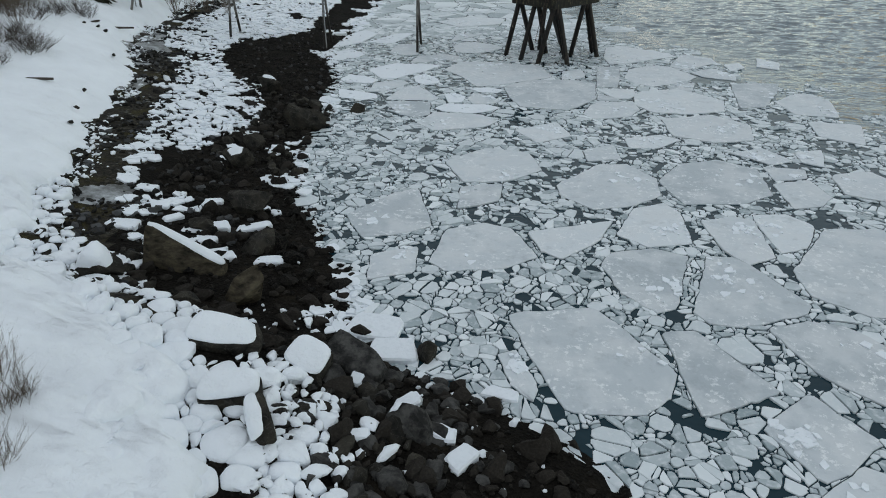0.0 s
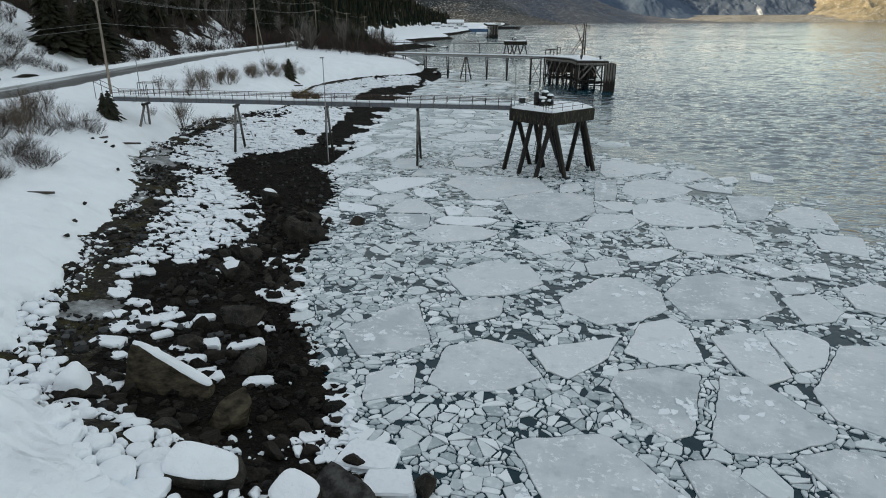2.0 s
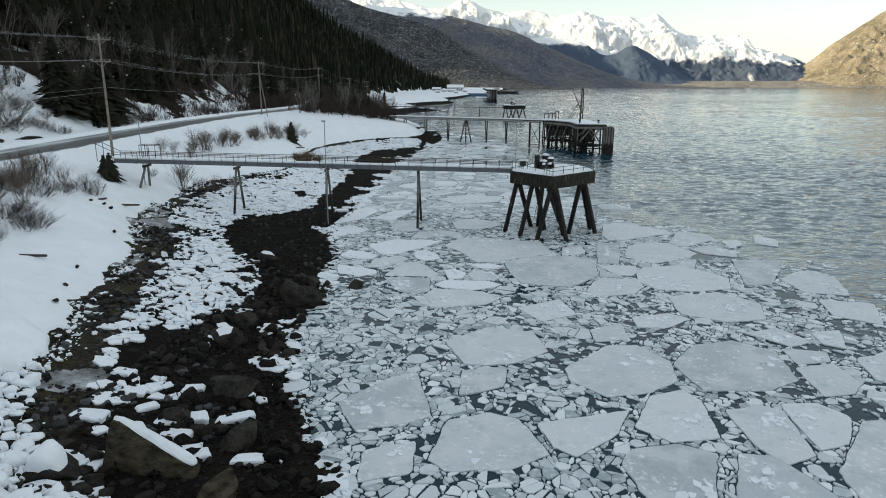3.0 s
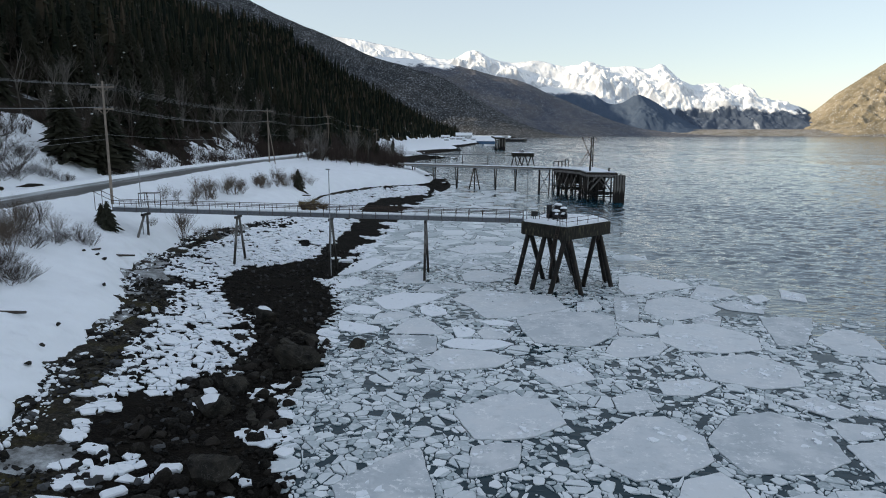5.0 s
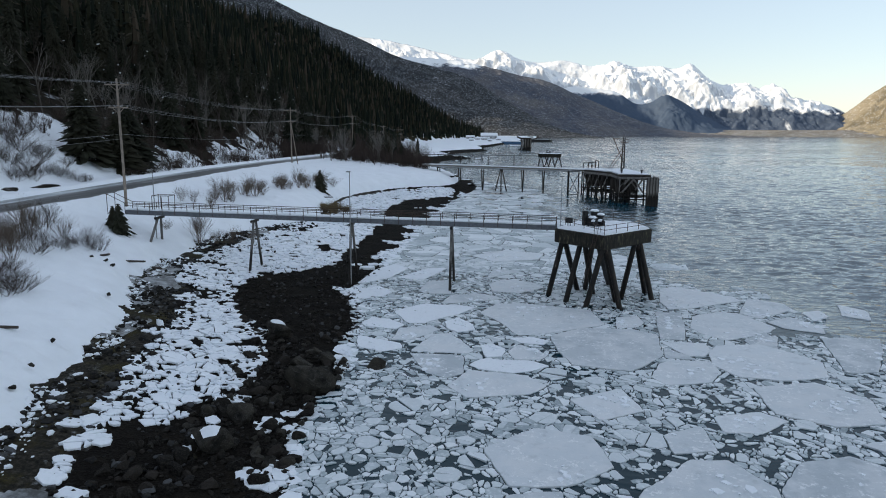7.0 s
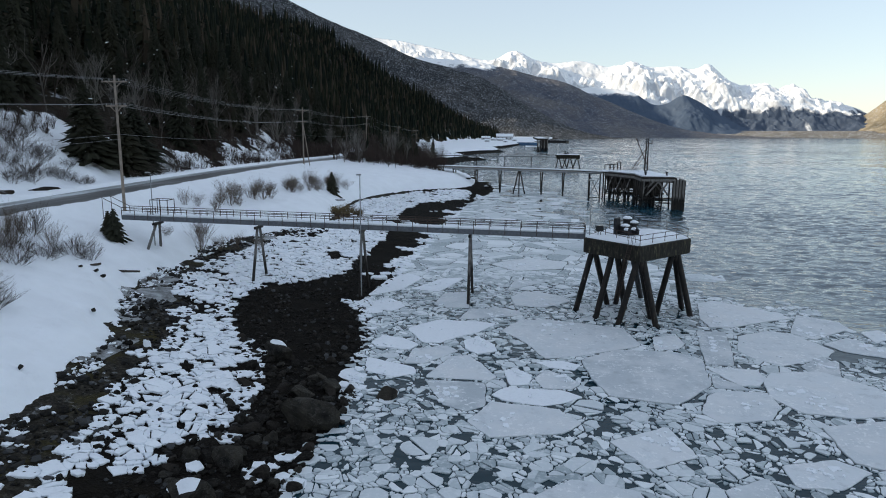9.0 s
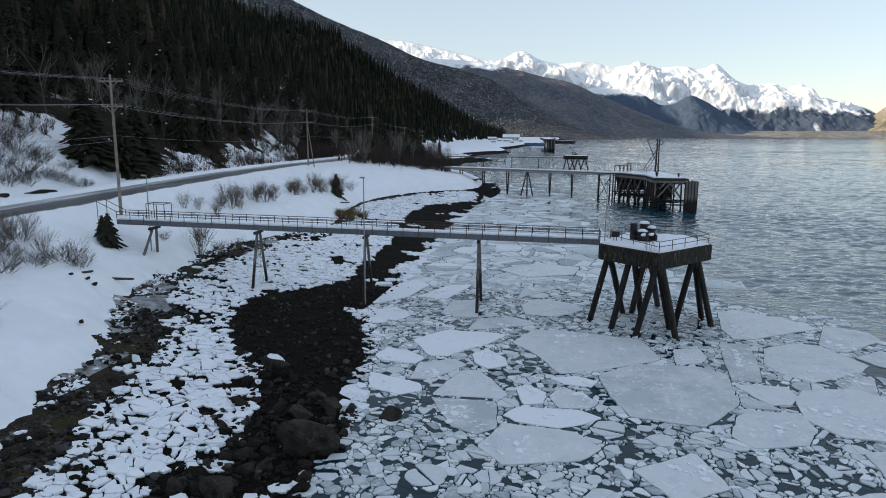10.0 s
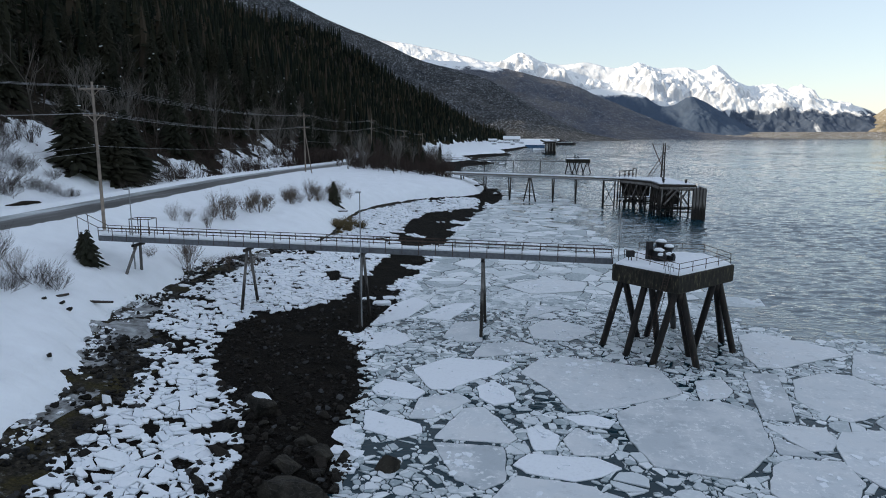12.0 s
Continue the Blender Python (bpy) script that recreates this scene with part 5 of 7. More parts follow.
part("deck", beam(on_pier(0, 0, -0.25), on_pier(PL, 0, -0.25), 3.6, 0.4), TIMBER, pier)
part("edge_beam", beam(on_pier(0, 1.9, -0.2), on_pier(PL - 9, 1.9, -0.2), 0.25, 0.55), PALE_TIMBER, pier)
part("pipe", rod(on_pier(4, 2.3, -0.55), on_pier(PL - 2, 2.3, -0.55), 0.22, 0.22, 10), GALV, pier)
part("snow_cover", beam(on_pier(0, 0, 0.1), on_pier(PL, 0, 0.1), 3.3, 0.3), SNOW, pier, "thick white snow")
for i, d in enumerate((6, 14.5, 23.5, 31, 38.5, 46)):
    p = on_pier(d, 1.2, 0)
    g = min(0.0, gz(p.x, p.y)) - 1.0
    if i == 3:
        for ox, spread in ((-0.2, -2.4), (0.0, 0.0), (0.2, 2.4)):
            part("raking_leg", rod((p.x + spread, p.y - abs(spread) * 0.5, g), (p.x + ox, p.y, 8.2), 0.24, 0.2, 10), TIMBER, pier)
    else:
        for a in (-1.2, 1.2):
            q = on_pier(d, a, 0)
            part("raking_leg", rod((q.x + (0.5 if a > 0 else -0.3), q.y - a * 0.4, g), (q.x, q.y, 8.2), 0.22, 0.2, 10), TIMBER, pier)
    part("cross_beam", beam(on_pier(d, -2, -0.55), on_pier(d, 2, -0.55), 0.35, 0.35), TIMBER, pier)

part("head_deck", cap_geo([(26.3, 235.0), (33.2, 223.0), (33.4, 211.6), (43.0, 210.8), (41.0, 241.0), (25.6, 241.5)], 8.6, 8.0), TIMBER, pier)
part("head_snow", cap_geo([(26.6, 235.4), (33.5, 223.2), (33.7, 212.0), (42.6, 211.2), (40.7, 240.6), (25.9, 241.1)], 8.92, 8.6), SNOW, pier, "level white snow")
# fender wall of upright timbers on the seaward corner
wall_part = part("fender_wall", slab(40.6, 43.9, 204.6, 205.1, -1.0, 8.3, 0.05), PALE_TIMBER, pier, "grey weathered timber fender wall")
for i in range(13):
    part("fender_plank", slab(40.5 + i * 0.27, 40.74 + i * 0.27, 204.3, 204.6, -1.0, 8.2 + 0.25 * math.sin(i * 2.4), 0.02), PALE_TIMBER if i % 3 else TIMBER, wall_part)
for i in range(22):
    part("fender_plank", slab(43.8, 44.1, 205.0 + i * 0.3, 205.27 + i * 0.3, -1.0, 8.2 + 0.2 * math.sin(i * 3.1), 0.02), PALE_TIMBER if i % 2 else TIMBER, wall_part)
# posts and braces under the head
for a, b, k in (((33.6, 211.6), (43.0, 211.0), 6), ((26.5, 235.2), (33.4, 222.5), 7), ((33.5, 222), (33.6, 211), 5), ((28, 234.4), (41.6, 224), 7), ((26.6, 241), (40, 240.5), 6), ((37, 212), (40, 238), 9)):
    for i in range(k):
        t = i / (k - 1)
        x, y = a[0] + (b[0] - a[0]) * t, a[1] + (b[1] - a[1]) * t
        part("head_post", rod((x + 0.25 * math.sin(i * 5.1), y, -2.0), (x, y, 8.1), 0.24, 0.22, 10), TIMBER, pier)
    for z0, z1 in ((2.2, 2.2), (7.3, 7.3)):
        part("waler", beam((a[0], a[1], z0), (b[0], b[1], z1), 0.3, 0.35), TIMBER, pier)
for (x0, z0), (x1, z1), y in (((34.6, 3.2), (38.0, 7.4), 210.4), ((38.0, 7.4), (40.9, 3.4), 210.4), ((35.2, 5.8), (36.6, 7.4), 210.4), ((34.0, 2.2), (34.0, 7.6), 210.5), ((40.6, 7.4), (38.6, 4.2), 210.3), ((34.4, 3.6), (37.4, 7.2), 217.0), ((41.0, 3.2), (37.6, 7.2), 217.0)):
    part("brace", beam((x0, y, z0), (x1, y - 0.1, z1), 0.28, 0.42), PALE_TIMBER, pier)
for z, y in ((1.3, 211.2), (1.9, 214.0), (1.3, 218.0), (2.6, 211.4)):
    part("waler", beam((33.8, y, z), (42.2, y, z), 0.3, 0.32), TIMBER, pier)
part("fascia", beam((33.4, 210.4, 7.75), (43.3, 210.0, 7.75), 0.3, 0.6), PALE_TIMBER, pier)
part("fascia", beam((26.4, 234.8, 7.75), (33.1, 222.8, 7.75), 0.3, 0.6), PALE_TIMBER, pier)
part("fascia", beam((33.2, 222.8, 7.75), (33.3, 211.4, 7.75), 0.3, 0.6), PALE_TIMBER, pier)
for i in range(5):
    t = i / 5
    x, y = 26.6 + 5.4 * t, 234.6 - 9.6 * t
    part("brace", beam((x, y, 1.5), (x + 1.6, y - 2.8, 7.3), 0.25, 0.35), TIMBER if i % 2 else PALE_TIMBER, pier)
    part("brace", beam((x, y, 7.3), (x + 1.6, y - 2.8, 1.5), 0.25, 0.35), TIMBER, pier)
# panels added under the head so that its inside reads dark
for x0, x1, y0, y1, low in ((34.6, 41.6, 224.0, 224.3, 2.6), (34.0, 34.3, 216.5, 221.0, 4.5), (27.5, 36.0, 238.4, 238.7, 3.0)):
    crib = part("crib_wall", slab(x0, x1, y0, y1, low, 8.0, 0.04), TIMBER, pier, "dark timber panel added inside the pier head")
    for i in range(3):
        z = 1.2 + i * 0.62
        part("crib_log", beam((x0, y0 - 0.18, z), (x1, y0 - 0.18, z), 0.3, 0.34) if x1 - x0 > 1 else beam((x0 - 0.18, y0, z), (x0 - 0.18, y1, z), 0.3, 0.34), TIMBER, crib)
# cross-braced steel bent where the approach meets the head
bent = base("steel_bent", "dark cross-braced steel bent beside the pier head", "pier bent", (22.8, 232.6, 0))
for x in (-1.7, 1.7):
    part("leg", rod((x, 0, -1), (x, 0, 8.0), 0.32 if x < 0 else 0.2, 0.32 if x < 0 else 0.2, 12), PILE, bent)
for p, q in (((-1.7, 0, 0.4), (1.7, 0, 0.4)), ((-1.7, 0, 0.6), (1.7, 0, 7.4)), ((1.7, 0, 0.6), (-1.7, 0, 7.4)), ((-1.9, 0, 8.0), (1.9, 0, 8.0))):
    part("brace", beam(p, q, 0.12, 0.2), PILE, bent)

derrick = base("derrick", "rusty steel derrick mast with stays and a raised boom", "derrick", (39.5, 238.0, 8.7))
part("mast", join(rod((-0.4, 0, 0), (-0.25, 0, 10.6), 0.28, 0.16, 8), rod((0.45, 0, 0), (0.3, 0, 10.8), 0.24, 0.14, 8)), PILE, derrick)
for i in range(8):
    part("rung", rod((-0.4, 0, 1 + i * 1.2), (0.4, 0, 1.4 + i * 1.2), 0.06, 0.06, 5), PILE, derrick)
part("platform", slab(-0.9, 1.5, -0.6, 0.6, 8.8, 9.0, 0.03), RUST, derrick)
part("platform_rail", chain([(-0.9, -0.6, 9.0), (-0.9, -0.6, 10.0), (1.5, -0.6, 10.0), (1.5, -0.6, 9.0)], 0.05), RUST, derrick)
part("lamp", slab(1.0, 1.6, -0.3, 0.3, 9.3, 9.8, 0.05), GALV, derrick)
part("boom", rod((0.3, 0.5, 2.2), (-3.6, 0.2, 10.6), 0.16, 0.12, 6), RUST, derrick)
part("stay", rod((-4.6, 0, 0.2), (0.3, 0, 8.2), 0.13, 0.12, 6), RUST, derrick)
part("stay", rod((-3.8, 0.4, 0.0), (0.2, 0, 6.2), 0.1, 0.1, 6), RUST, derrick)
part("stay", rod((-3.4, 0.2, 10.2), (-0.3, 0, 10.4), 0.06, 0.06, 6), RUST, derrick)
# pipework and small gear on the head
manifold = base("pipe_manifold", "rusty pipe frame and valves on the pier head", "pipework", (29.0, 238.0, 8.8))
for p, q in (((-2.5, 0, 0), (-2.5, 0, 1.9)), ((-2.5, 0, 1.9), (1.5, 0, 2.1)), ((1.5, 0, 0), (1.5, 0, 2.9)), ((0.3, 0, 0), (0.3, 0, 2.0)), ((-0.9, 0, 0), (-0.9, 0, 1.9)), ((1.5, 0, 2.9), (2.5, 0, 2.6)), ((2.5, 0, 2.6), (2.5, 0, 0))):
    part("pipe", rod(p, q, 0.16, 0.16, 8), DARK_STEEL, manifold)
for x in (-0.9, 0.3, 1.5):
    part("valve", join(rod((x, -0.3, 1.0), (x, 0.3, 1.0), 0.3, 0.3, 10), rod((x, 0, 1.0), (x, 0, 1.6), 0.06, 0.06, 6), rod((x - 0.3, 0, 1.6), (x + 0.3, 0, 1.6), 0.05, 0.05, 6)), RUST, manifold)
fence = base("pier_fence", "low galvanised railing on the pier head", "railing", (32.5, 234.0, 8.8))
for i in range(7):
    part("post", rod((i * 0.6, -i * 0.3, 0), (i * 0.6, -i * 0.3, 1.6), 0.05, 0.05, 5), GALV, fence)
for z in (0.6, 1.1, 1.6):
    part("rail", rod((0, 0, z), (3.6, -1.8, z), 0.05, 0.05, 5), GALV, fence)
for bx, by_ in ((41.0, 214.5), (35.2, 215.2), (36.4, 222.0)):
    bol = base("bollard", "black iron bollard on the pier head", "bollard", (bx, by_, 8.75), "pier bollards")
    part("stem", join(rod((0, 0, 0), (0, 0, 0.9), 0.28, 0.24, 12), rod((0, 0, 0.9), (0, 0, 1.2), 0.45, 0.4, 12)), DARK_STEEL, bol)

# ---- second dolphin further along, with its own walkway ----
PAD2 = [(20.6, 402), (33.6, 402), (34.2, 409), (20.2, 409)]
second = base("mooring_dolphin", "far concrete mooring dolphin on raking piles beyond the pier", "dolphin")
part("cap", cap_geo(PAD2, 8.0, 5.9), CONCRETE, second)
part("snow_cover", snow_pad(PAD2, 7.98, 0.3, 6), SNOW, second, "", True)
for bx, tx in ((20.0, 21.6), (24.0, 22.2), (23.8, 26.2), (27.2, 24.4), (26.2, 28.0), (30.6, 28.6), (29.8, 32.0), (34.6, 32.6)):
    part("raking_leg", rod((bx, 404.5 + (bx % 2), -1), (tx, 405, 6.1), 0.32, 0.32, 10), PILE, second)
mooring_hook(26.5, 405, 8.0, 10)
far_walk = base("walkway", "far steel walkway with railings reaching a dolphin", "walkway")
for z, r in ((6.6, 0.25), (8.0, 0.05), (7.5, 0.05)):
    part("girder" if r > 0.1 else "rail", beam((20.5, 405, z), (-62, 412, z), 0.2 if r > 0.1 else 0.1, 0.5 if r > 0.1 else 0.1), GREY_STEEL if r > 0.1 else RUST, far_walk)
for i in range(30):
    t = i / 29
    part("post", rod((20.5 - 82.5 * t, 405 + 7 * t, 6.7), (20.5 - 82.5 * t, 405 + 7 * t, 8.0), 0.06, 0.06, 5), RUST, far_walk)
for x in (6.1, -9.3, -26.0):
    part("leg", rod((x, 406.5 + (6 - x) * 0.08, -1), (x, 406.5 + (6 - x) * 0.08, 6.5), 0.25, 0.25, 8), PILE, far_walk)
lamp_post(21.4, 403, 7.9, 13.7)


# ---- overhead line along the road ----
def utility_pole(x, y, z0, z1, brace=False):
    ob = base("utility_pole", "tall weathered wooden utility pole with two crossarms", "utility pole", (x, y, z0), "overhead line poles")
    h = z1 - z0
    part("pole", rod((0, 0, -0.6), (0, 0, h), 0.23, 0.15, 12), POLE_WOOD, ob)
    for z, w in ((h - 0.9, 1.9), (h - 4.3, 1.55)):
        arm = part("crossarm", beam((-w, -0.1, z), (w, -0.1, z), 0.16, 0.2), POLE_WOOD, ob)
        for s in (-1, 1):
            part("brace", beam((s * w * 0.6, -0.1, z - 0.05), (0, -0.1, z - 0.95), 0.06, 0.08), POLE_WOOD, ob)
        for ix in (-w + 0.1, -w * 0.4, w * 0.4, w - 0.1):
            part("insulator", rod((ix, -0.1, z + 0.1), (ix, -0.1, z + 0.35), 0.07, 0.05, 6), GALV, arm)
    if brace:
        part("prop", rod((2.6, -1.5, -0.5), (0.05, 0, h - 4.6), 0.16, 0.12, 8), POLE_WOOD, ob)
    return ob


POLES = [(-50.8, 1.0, 9.9, 28.4), (-59.6, 110.0, 9.6, 28.5), (-68.5, 219.0, 9.2, 27.8), (-74.2, 330.0, 9.0, 28.3), (-79.0, 440.0, 7.0, 24.0), (-86.0, 560, 6.0, 22.0)]
for i, (x, y, z0, z1) in enumerate(POLES):
    utility_pole(x, y, z0, z1, i == 2)
for (x0, y0, _, h0), (x1, y1, _, h1) in zip(POLES, POLES[1:]):
    for off, drop in ((-1.8, 0.6), (-0.75, 0.55), (0.75, 0.6), (1.8, 0.55), (-1.45, 4.0), (-0.5, 4.05), (0.6, 4.0), (1.45, 3.95), (0.1, 8.3), (0.25, 9.0)):
        if drop > 8.5 and y0 > 100:
            continue
        sag = 2.6 if drop < 5 else 2.2
        pts = []
        for k in range(15):
            t = k / 14
            pts.append((x0 + (x1 - x0) * t + off, y0 + (y1 - y0) * t, h0 - drop + (h1 - h0) * t - sag * 4 * t * (1 - t) * 0.55))
        thing("power_line", *tube(pts, 0.011 if drop < 5 else 0.016, 4), WIRE, "thin grey overhead wire between poles", "wire", "overhead wires")


# ---- rocks ----
def ball(level):
    bm = bmesh.new()
    bmesh.ops.create_icosphere(bm, subdivisions=level, radius=1.0)
    bm.verts.index_update()
    geo = np.array([v.co[:] for v in bm.verts]), np.array([[v.index for v in f.verts] for f in bm.faces])
    bm.free()
    return geo


BALL1, BALL2, BALL3 = ball(1), ball(2), ball(3)


def stone_shape(rng, level, flat, angular=0.25):
    """A stone: a ball cut by random planes, then roughened."""
    v = (BALL1, BALL2, BALL3)[level][0].copy()
    for _ in range(16 if level > 1 else 11 if level else 7):
        n = rng.normal(size=3)
        n /= np.linalg.norm(n)
        lim = rng.uniform(0.34, 0.72) if level > 1 else rng.uniform(0.42, 0.8)
        d = v @ n
        v = v - np.outer(np.maximum(d - lim, 0) * (1 - angular * 0.1), n)
    v += rng.normal(size=v.shape) * (0.04 if level < 2 else 0.012)
    return v * np.array([1.0, rng.uniform(0.65, 1.0), flat])


def spread_stones(name, label, spots, material, rng, flat=(0.45, 0.8), level=0):
    """Many loose stones in one mesh; spots: rows of x, y, z, size."""
    shapes = [stone_shape(rng, level, rng.uniform(*flat)) for _ in range(14)]
    tri = (BALL1, BALL2, BALL3)[level][1]
    vs, fs, k = [], [], 0
    for x, y, z, s in spots:
        m = np.array(Euler((rng.normal() * 0.25, rng.normal() * 0.25, rng.uniform(0, 6.3))).to_matrix())
        v = shapes[rng.integers(14)] @ m.T * s
        vs.append(v + (x, y, z))
        fs.append(tri + k)
        k += len(v)
    return thing(name, np.concatenate(vs).tolist(), np.concatenate(fs).tolist(), material, label, "stones", kind="stuff", smooth=level > 1)


def single_stones(name, rest, label, spots, material, rng, flat=(0.45, 0.8), level=1, group="", most=100):
    """The nearest stones each a thing of its own on one of a few shared shapes, the others joined."""
    spots = spots[np.argsort(spots[:, 1])]
    tri = (BALL1, BALL2, BALL3)[level][1].tolist()
    shapes = [link_mesh(name, stone_shape(rng, level, rng.uniform(*flat)).tolist(), tri, material) for _ in range(14)]
    for x, y, z, s in spots[:most]:
        ob = new(name, shapes[rng.integers(14)])
        ob.matrix_basis = pose(x, y, z, rng.normal() * 14, rng.normal() * 14, rng.uniform(0, 360)) @ Matrix.Diagonal((s, s, s, 1))
        tagged(ob, label, "rock", group)
    if len(spots) > most:
        spread_stones(rest, label.replace("rock", "rocks", 1), spots[most:], material, rng, flat, level)


stone_np = np.random.default_rng(3)


def strewn(count, area, ok, lo, hi):
    x, y = stone_np.uniform(area[0], area[1], count), stone_np.uniform(area[2], area[3], count)
    s = lo + (hi - lo) * stone_np.random(count) ** 3
    good = ok(x, y)
    x, y, s = x[good], y[good], s[good]
    return np.stack([x, y, ground_height(x, y) + s * 0.12, s], 1)


k = Mat("grey_riprap", rough=0.7, spec=0.15).world_place()
k.colour(k.mix(k.ramp(k.noise(1.6, 6, 0.65), (0.42, 0.0), (0.62, 1.0)), k.ramp(k.island(), (0.0, (0.01, 0.01, 0.01)), (1.0, (0.028, 0.027, 0.026))), (0.075, 0.073, 0.07)))
RIPRAP = k.bump(k.noise(5, 6), 0.7, 0.1).m


def dark_belt(x, y):
    return (x < water_line(y) + 0.3) & (x > dark_line(y) - 2.0) & (x > snow_line(y) + 0.3) & (rough2(x, y, 0.15, 3, 50) > -0.25 - 0.6 * (y < 64))


def grey_belt(x, y):
    return (x < gravel_line(y) + 3.0) & (x > snow_line(y) - 0.2) & (rough2(x, y, 0.2, 3, 51) > 0.0)


spread_stones("shore_cobbles", "black wet cobbles below the tide line", strewn(15000, (-36, 9, 13, 100), dark_belt, 0.1, 0.42), COBBLE, stone_np)
single_stones("shore_rock", "shore_boulders", "rounded black rock lying on the lower beach", strewn(1500, (-30, 8, 13, 78), dark_belt, 0.35, 0.95), COBBLE, stone_np, (0.55, 0.85), 1, "lower beach rocks", 130)
single_stones("shore_rock", "tide_boulders", "rounded dark rock heaped round the largest boulder", strewn(170, (-26, -12, 50, 76), dark_belt, 0.35, 0.85), BOULDER, stone_np, (0.6, 0.9), 1, "rocks round the boulder", 60)
def mid_belt(x, y):
    return (x > snow_line(y) + 4.0) & (x < dark_line(y) + 3.5) & (rough2(x, y, 0.25, 2, 55) > -0.35)


spread_stones("belt_stones", "wet grey-brown stones between the stranded slabs", strewn(800, (-34, -14, 33, 66), mid_belt, 0.15, 0.5), GREY_STONE, stone_np, (0.55, 0.85), 1)
spread_stones("tide_stones", "scattered brown stones on the dark lower beach", strewn(1400, (-36, -14, 62, 118), dark_belt, 0.14, 0.5), GREY_STONE, stone_np, (0.55, 0.85), 0)
single_stones("shore_rock", "riprap", "angular dark grey rock at the foot of the bank", strewn(190, (-13, 3, 13, 25), dark_belt, 0.3, 0.95), RIPRAP, stone_np, (0.5, 0.8), 1, "rocks at the foot of the bank", 110)
spread_stones("slush_lumps", "small white lumps of ice between the rocks", strewn(180, (-12, 4, 13, 30), dark_belt, 0.12, 0.4), STRANDED, stone_np, (0.5, 0.8), 0)
spread_stones("bank_stones", "grey stones along the edge of the snow", strewn(30000, (-52, -8, 18, 140), grey_belt, 0.13, 0.55), GREY_STONE, stone_np)


k = Mat("brown_wedge_rock", rough=0.8, spec=0.1).world_place()
n = k.noise(1.6, 6, 0.6, k.stretch(1.0, 1.0, 2.2))
k.colour(k.ramp(n, (0.32, (0.014, 0.012, 0.009)), (0.5, (0.05, 0.042, 0.03)), (0.7, (0.095, 0.08, 0.055))))
WEDGE = k.bump(k.math("ADD", n, k.math("MULTIPLY", k.noise(7, 5, 0.7), 0.3)), 0.7, 0.14).m


def boulder(x, y, size, height, turn, seed, label, cap=0.0, sink=0.25, lean=(0, 0), material=None):
    """A single large rock, cut by planes; cap: how far a cushion of snow covers its top."""
    rng = np.random.default_rng(seed)
    v = stone_shape(rng, 2, 1.0, 0.1)
    v = v / np.abs(v).max(0) * np.array([size[0] / 2, size[1] / 2, height * 0.62])
    ob = base("boulder", label, "boulder", pose(x, y, gz(x, y) + height * (0.5 - sink), lean[0], lean[1], turn), "beach boulders")
    part("rock", (v.tolist(), BALL3[1].tolist()), material or BOULDER, ob)
    if cap > 0:
        n = BALL3[0]
        up = np.clip((n[:, 2] - (1 - cap)) / 0.35, 0, 1)
        c = v.copy()
        c[:, 2] += up * 0.42 * min(1.0, height) - 0.03 * (up <= 0)
        c[:, :2] *= (0.985 + 0.05 * up)[:, None] * np.where(up > 0, 1, 0.9)[:, None]
        tri = BALL3[1][(up[BALL3[1]] > 0).any(1)]
        used, tri = np.unique(tri, return_inverse=True)
        c, tri = c[used], tri.reshape(-1, 3)
        part("snow_cap", (c.tolist(), tri.tolist()), SNOW, ob, "thick white snow cap", True)
    return ob




def hewn(points, rng, cuts=3, jitter=0.05, soft=2):
    """A rock: the hull of its corners, divided and roughened."""
    bm = bmesh.new()
    for p in points:
        bm.verts.new(p)
    bmesh.ops.convex_hull(bm, input=bm.verts[:])
    loose = [v for v in bm.verts if not v.link_faces]
    bmesh.ops.delete(bm, geom=loose, context="VERTS")
    bmesh.ops.subdivide_edges(bm, edges=bm.edges[:], cuts=cuts, use_grid_fill=True)
    for _ in range(soft):
        bmesh.ops.smooth_vert(bm, verts=bm.verts[:], factor=0.4, use_axis_x=True, use_axis_y=True, use_axis_z=True)
    bmesh.ops.triangulate(bm, faces=bm.faces[:])
    bm.verts.index_update()
    geo = [(v.co.x + rng.uniform(-jitter, jitter), v.co.y + rng.uniform(-jitter, jitter), v.co.z + rng.uniform(-jitter, jitter)) for v in bm.verts], [[v.index for v in f.verts] for f in bm.faces]
    bm.free()
    return geo


def capped_rock(label, x, y, z, turn, rock, cap, seed, material=None, cap_label="thick white snow cap"):
    """A rock hewn from its corners, with a snow cap over some of them."""
    ob = base("boulder", label, "boulder", pose(x, y, z, 0, 0, turn), "beach boulders")
    part("rock", hewn(rock, random.Random(seed), 4, 0.02), material or BOULDER, ob)
    if cap:
        part("snow_cap", hewn(cap, random.Random(seed + 1), 5, 0.012, 7), SNOW, ob, cap_label, True)
    return ob


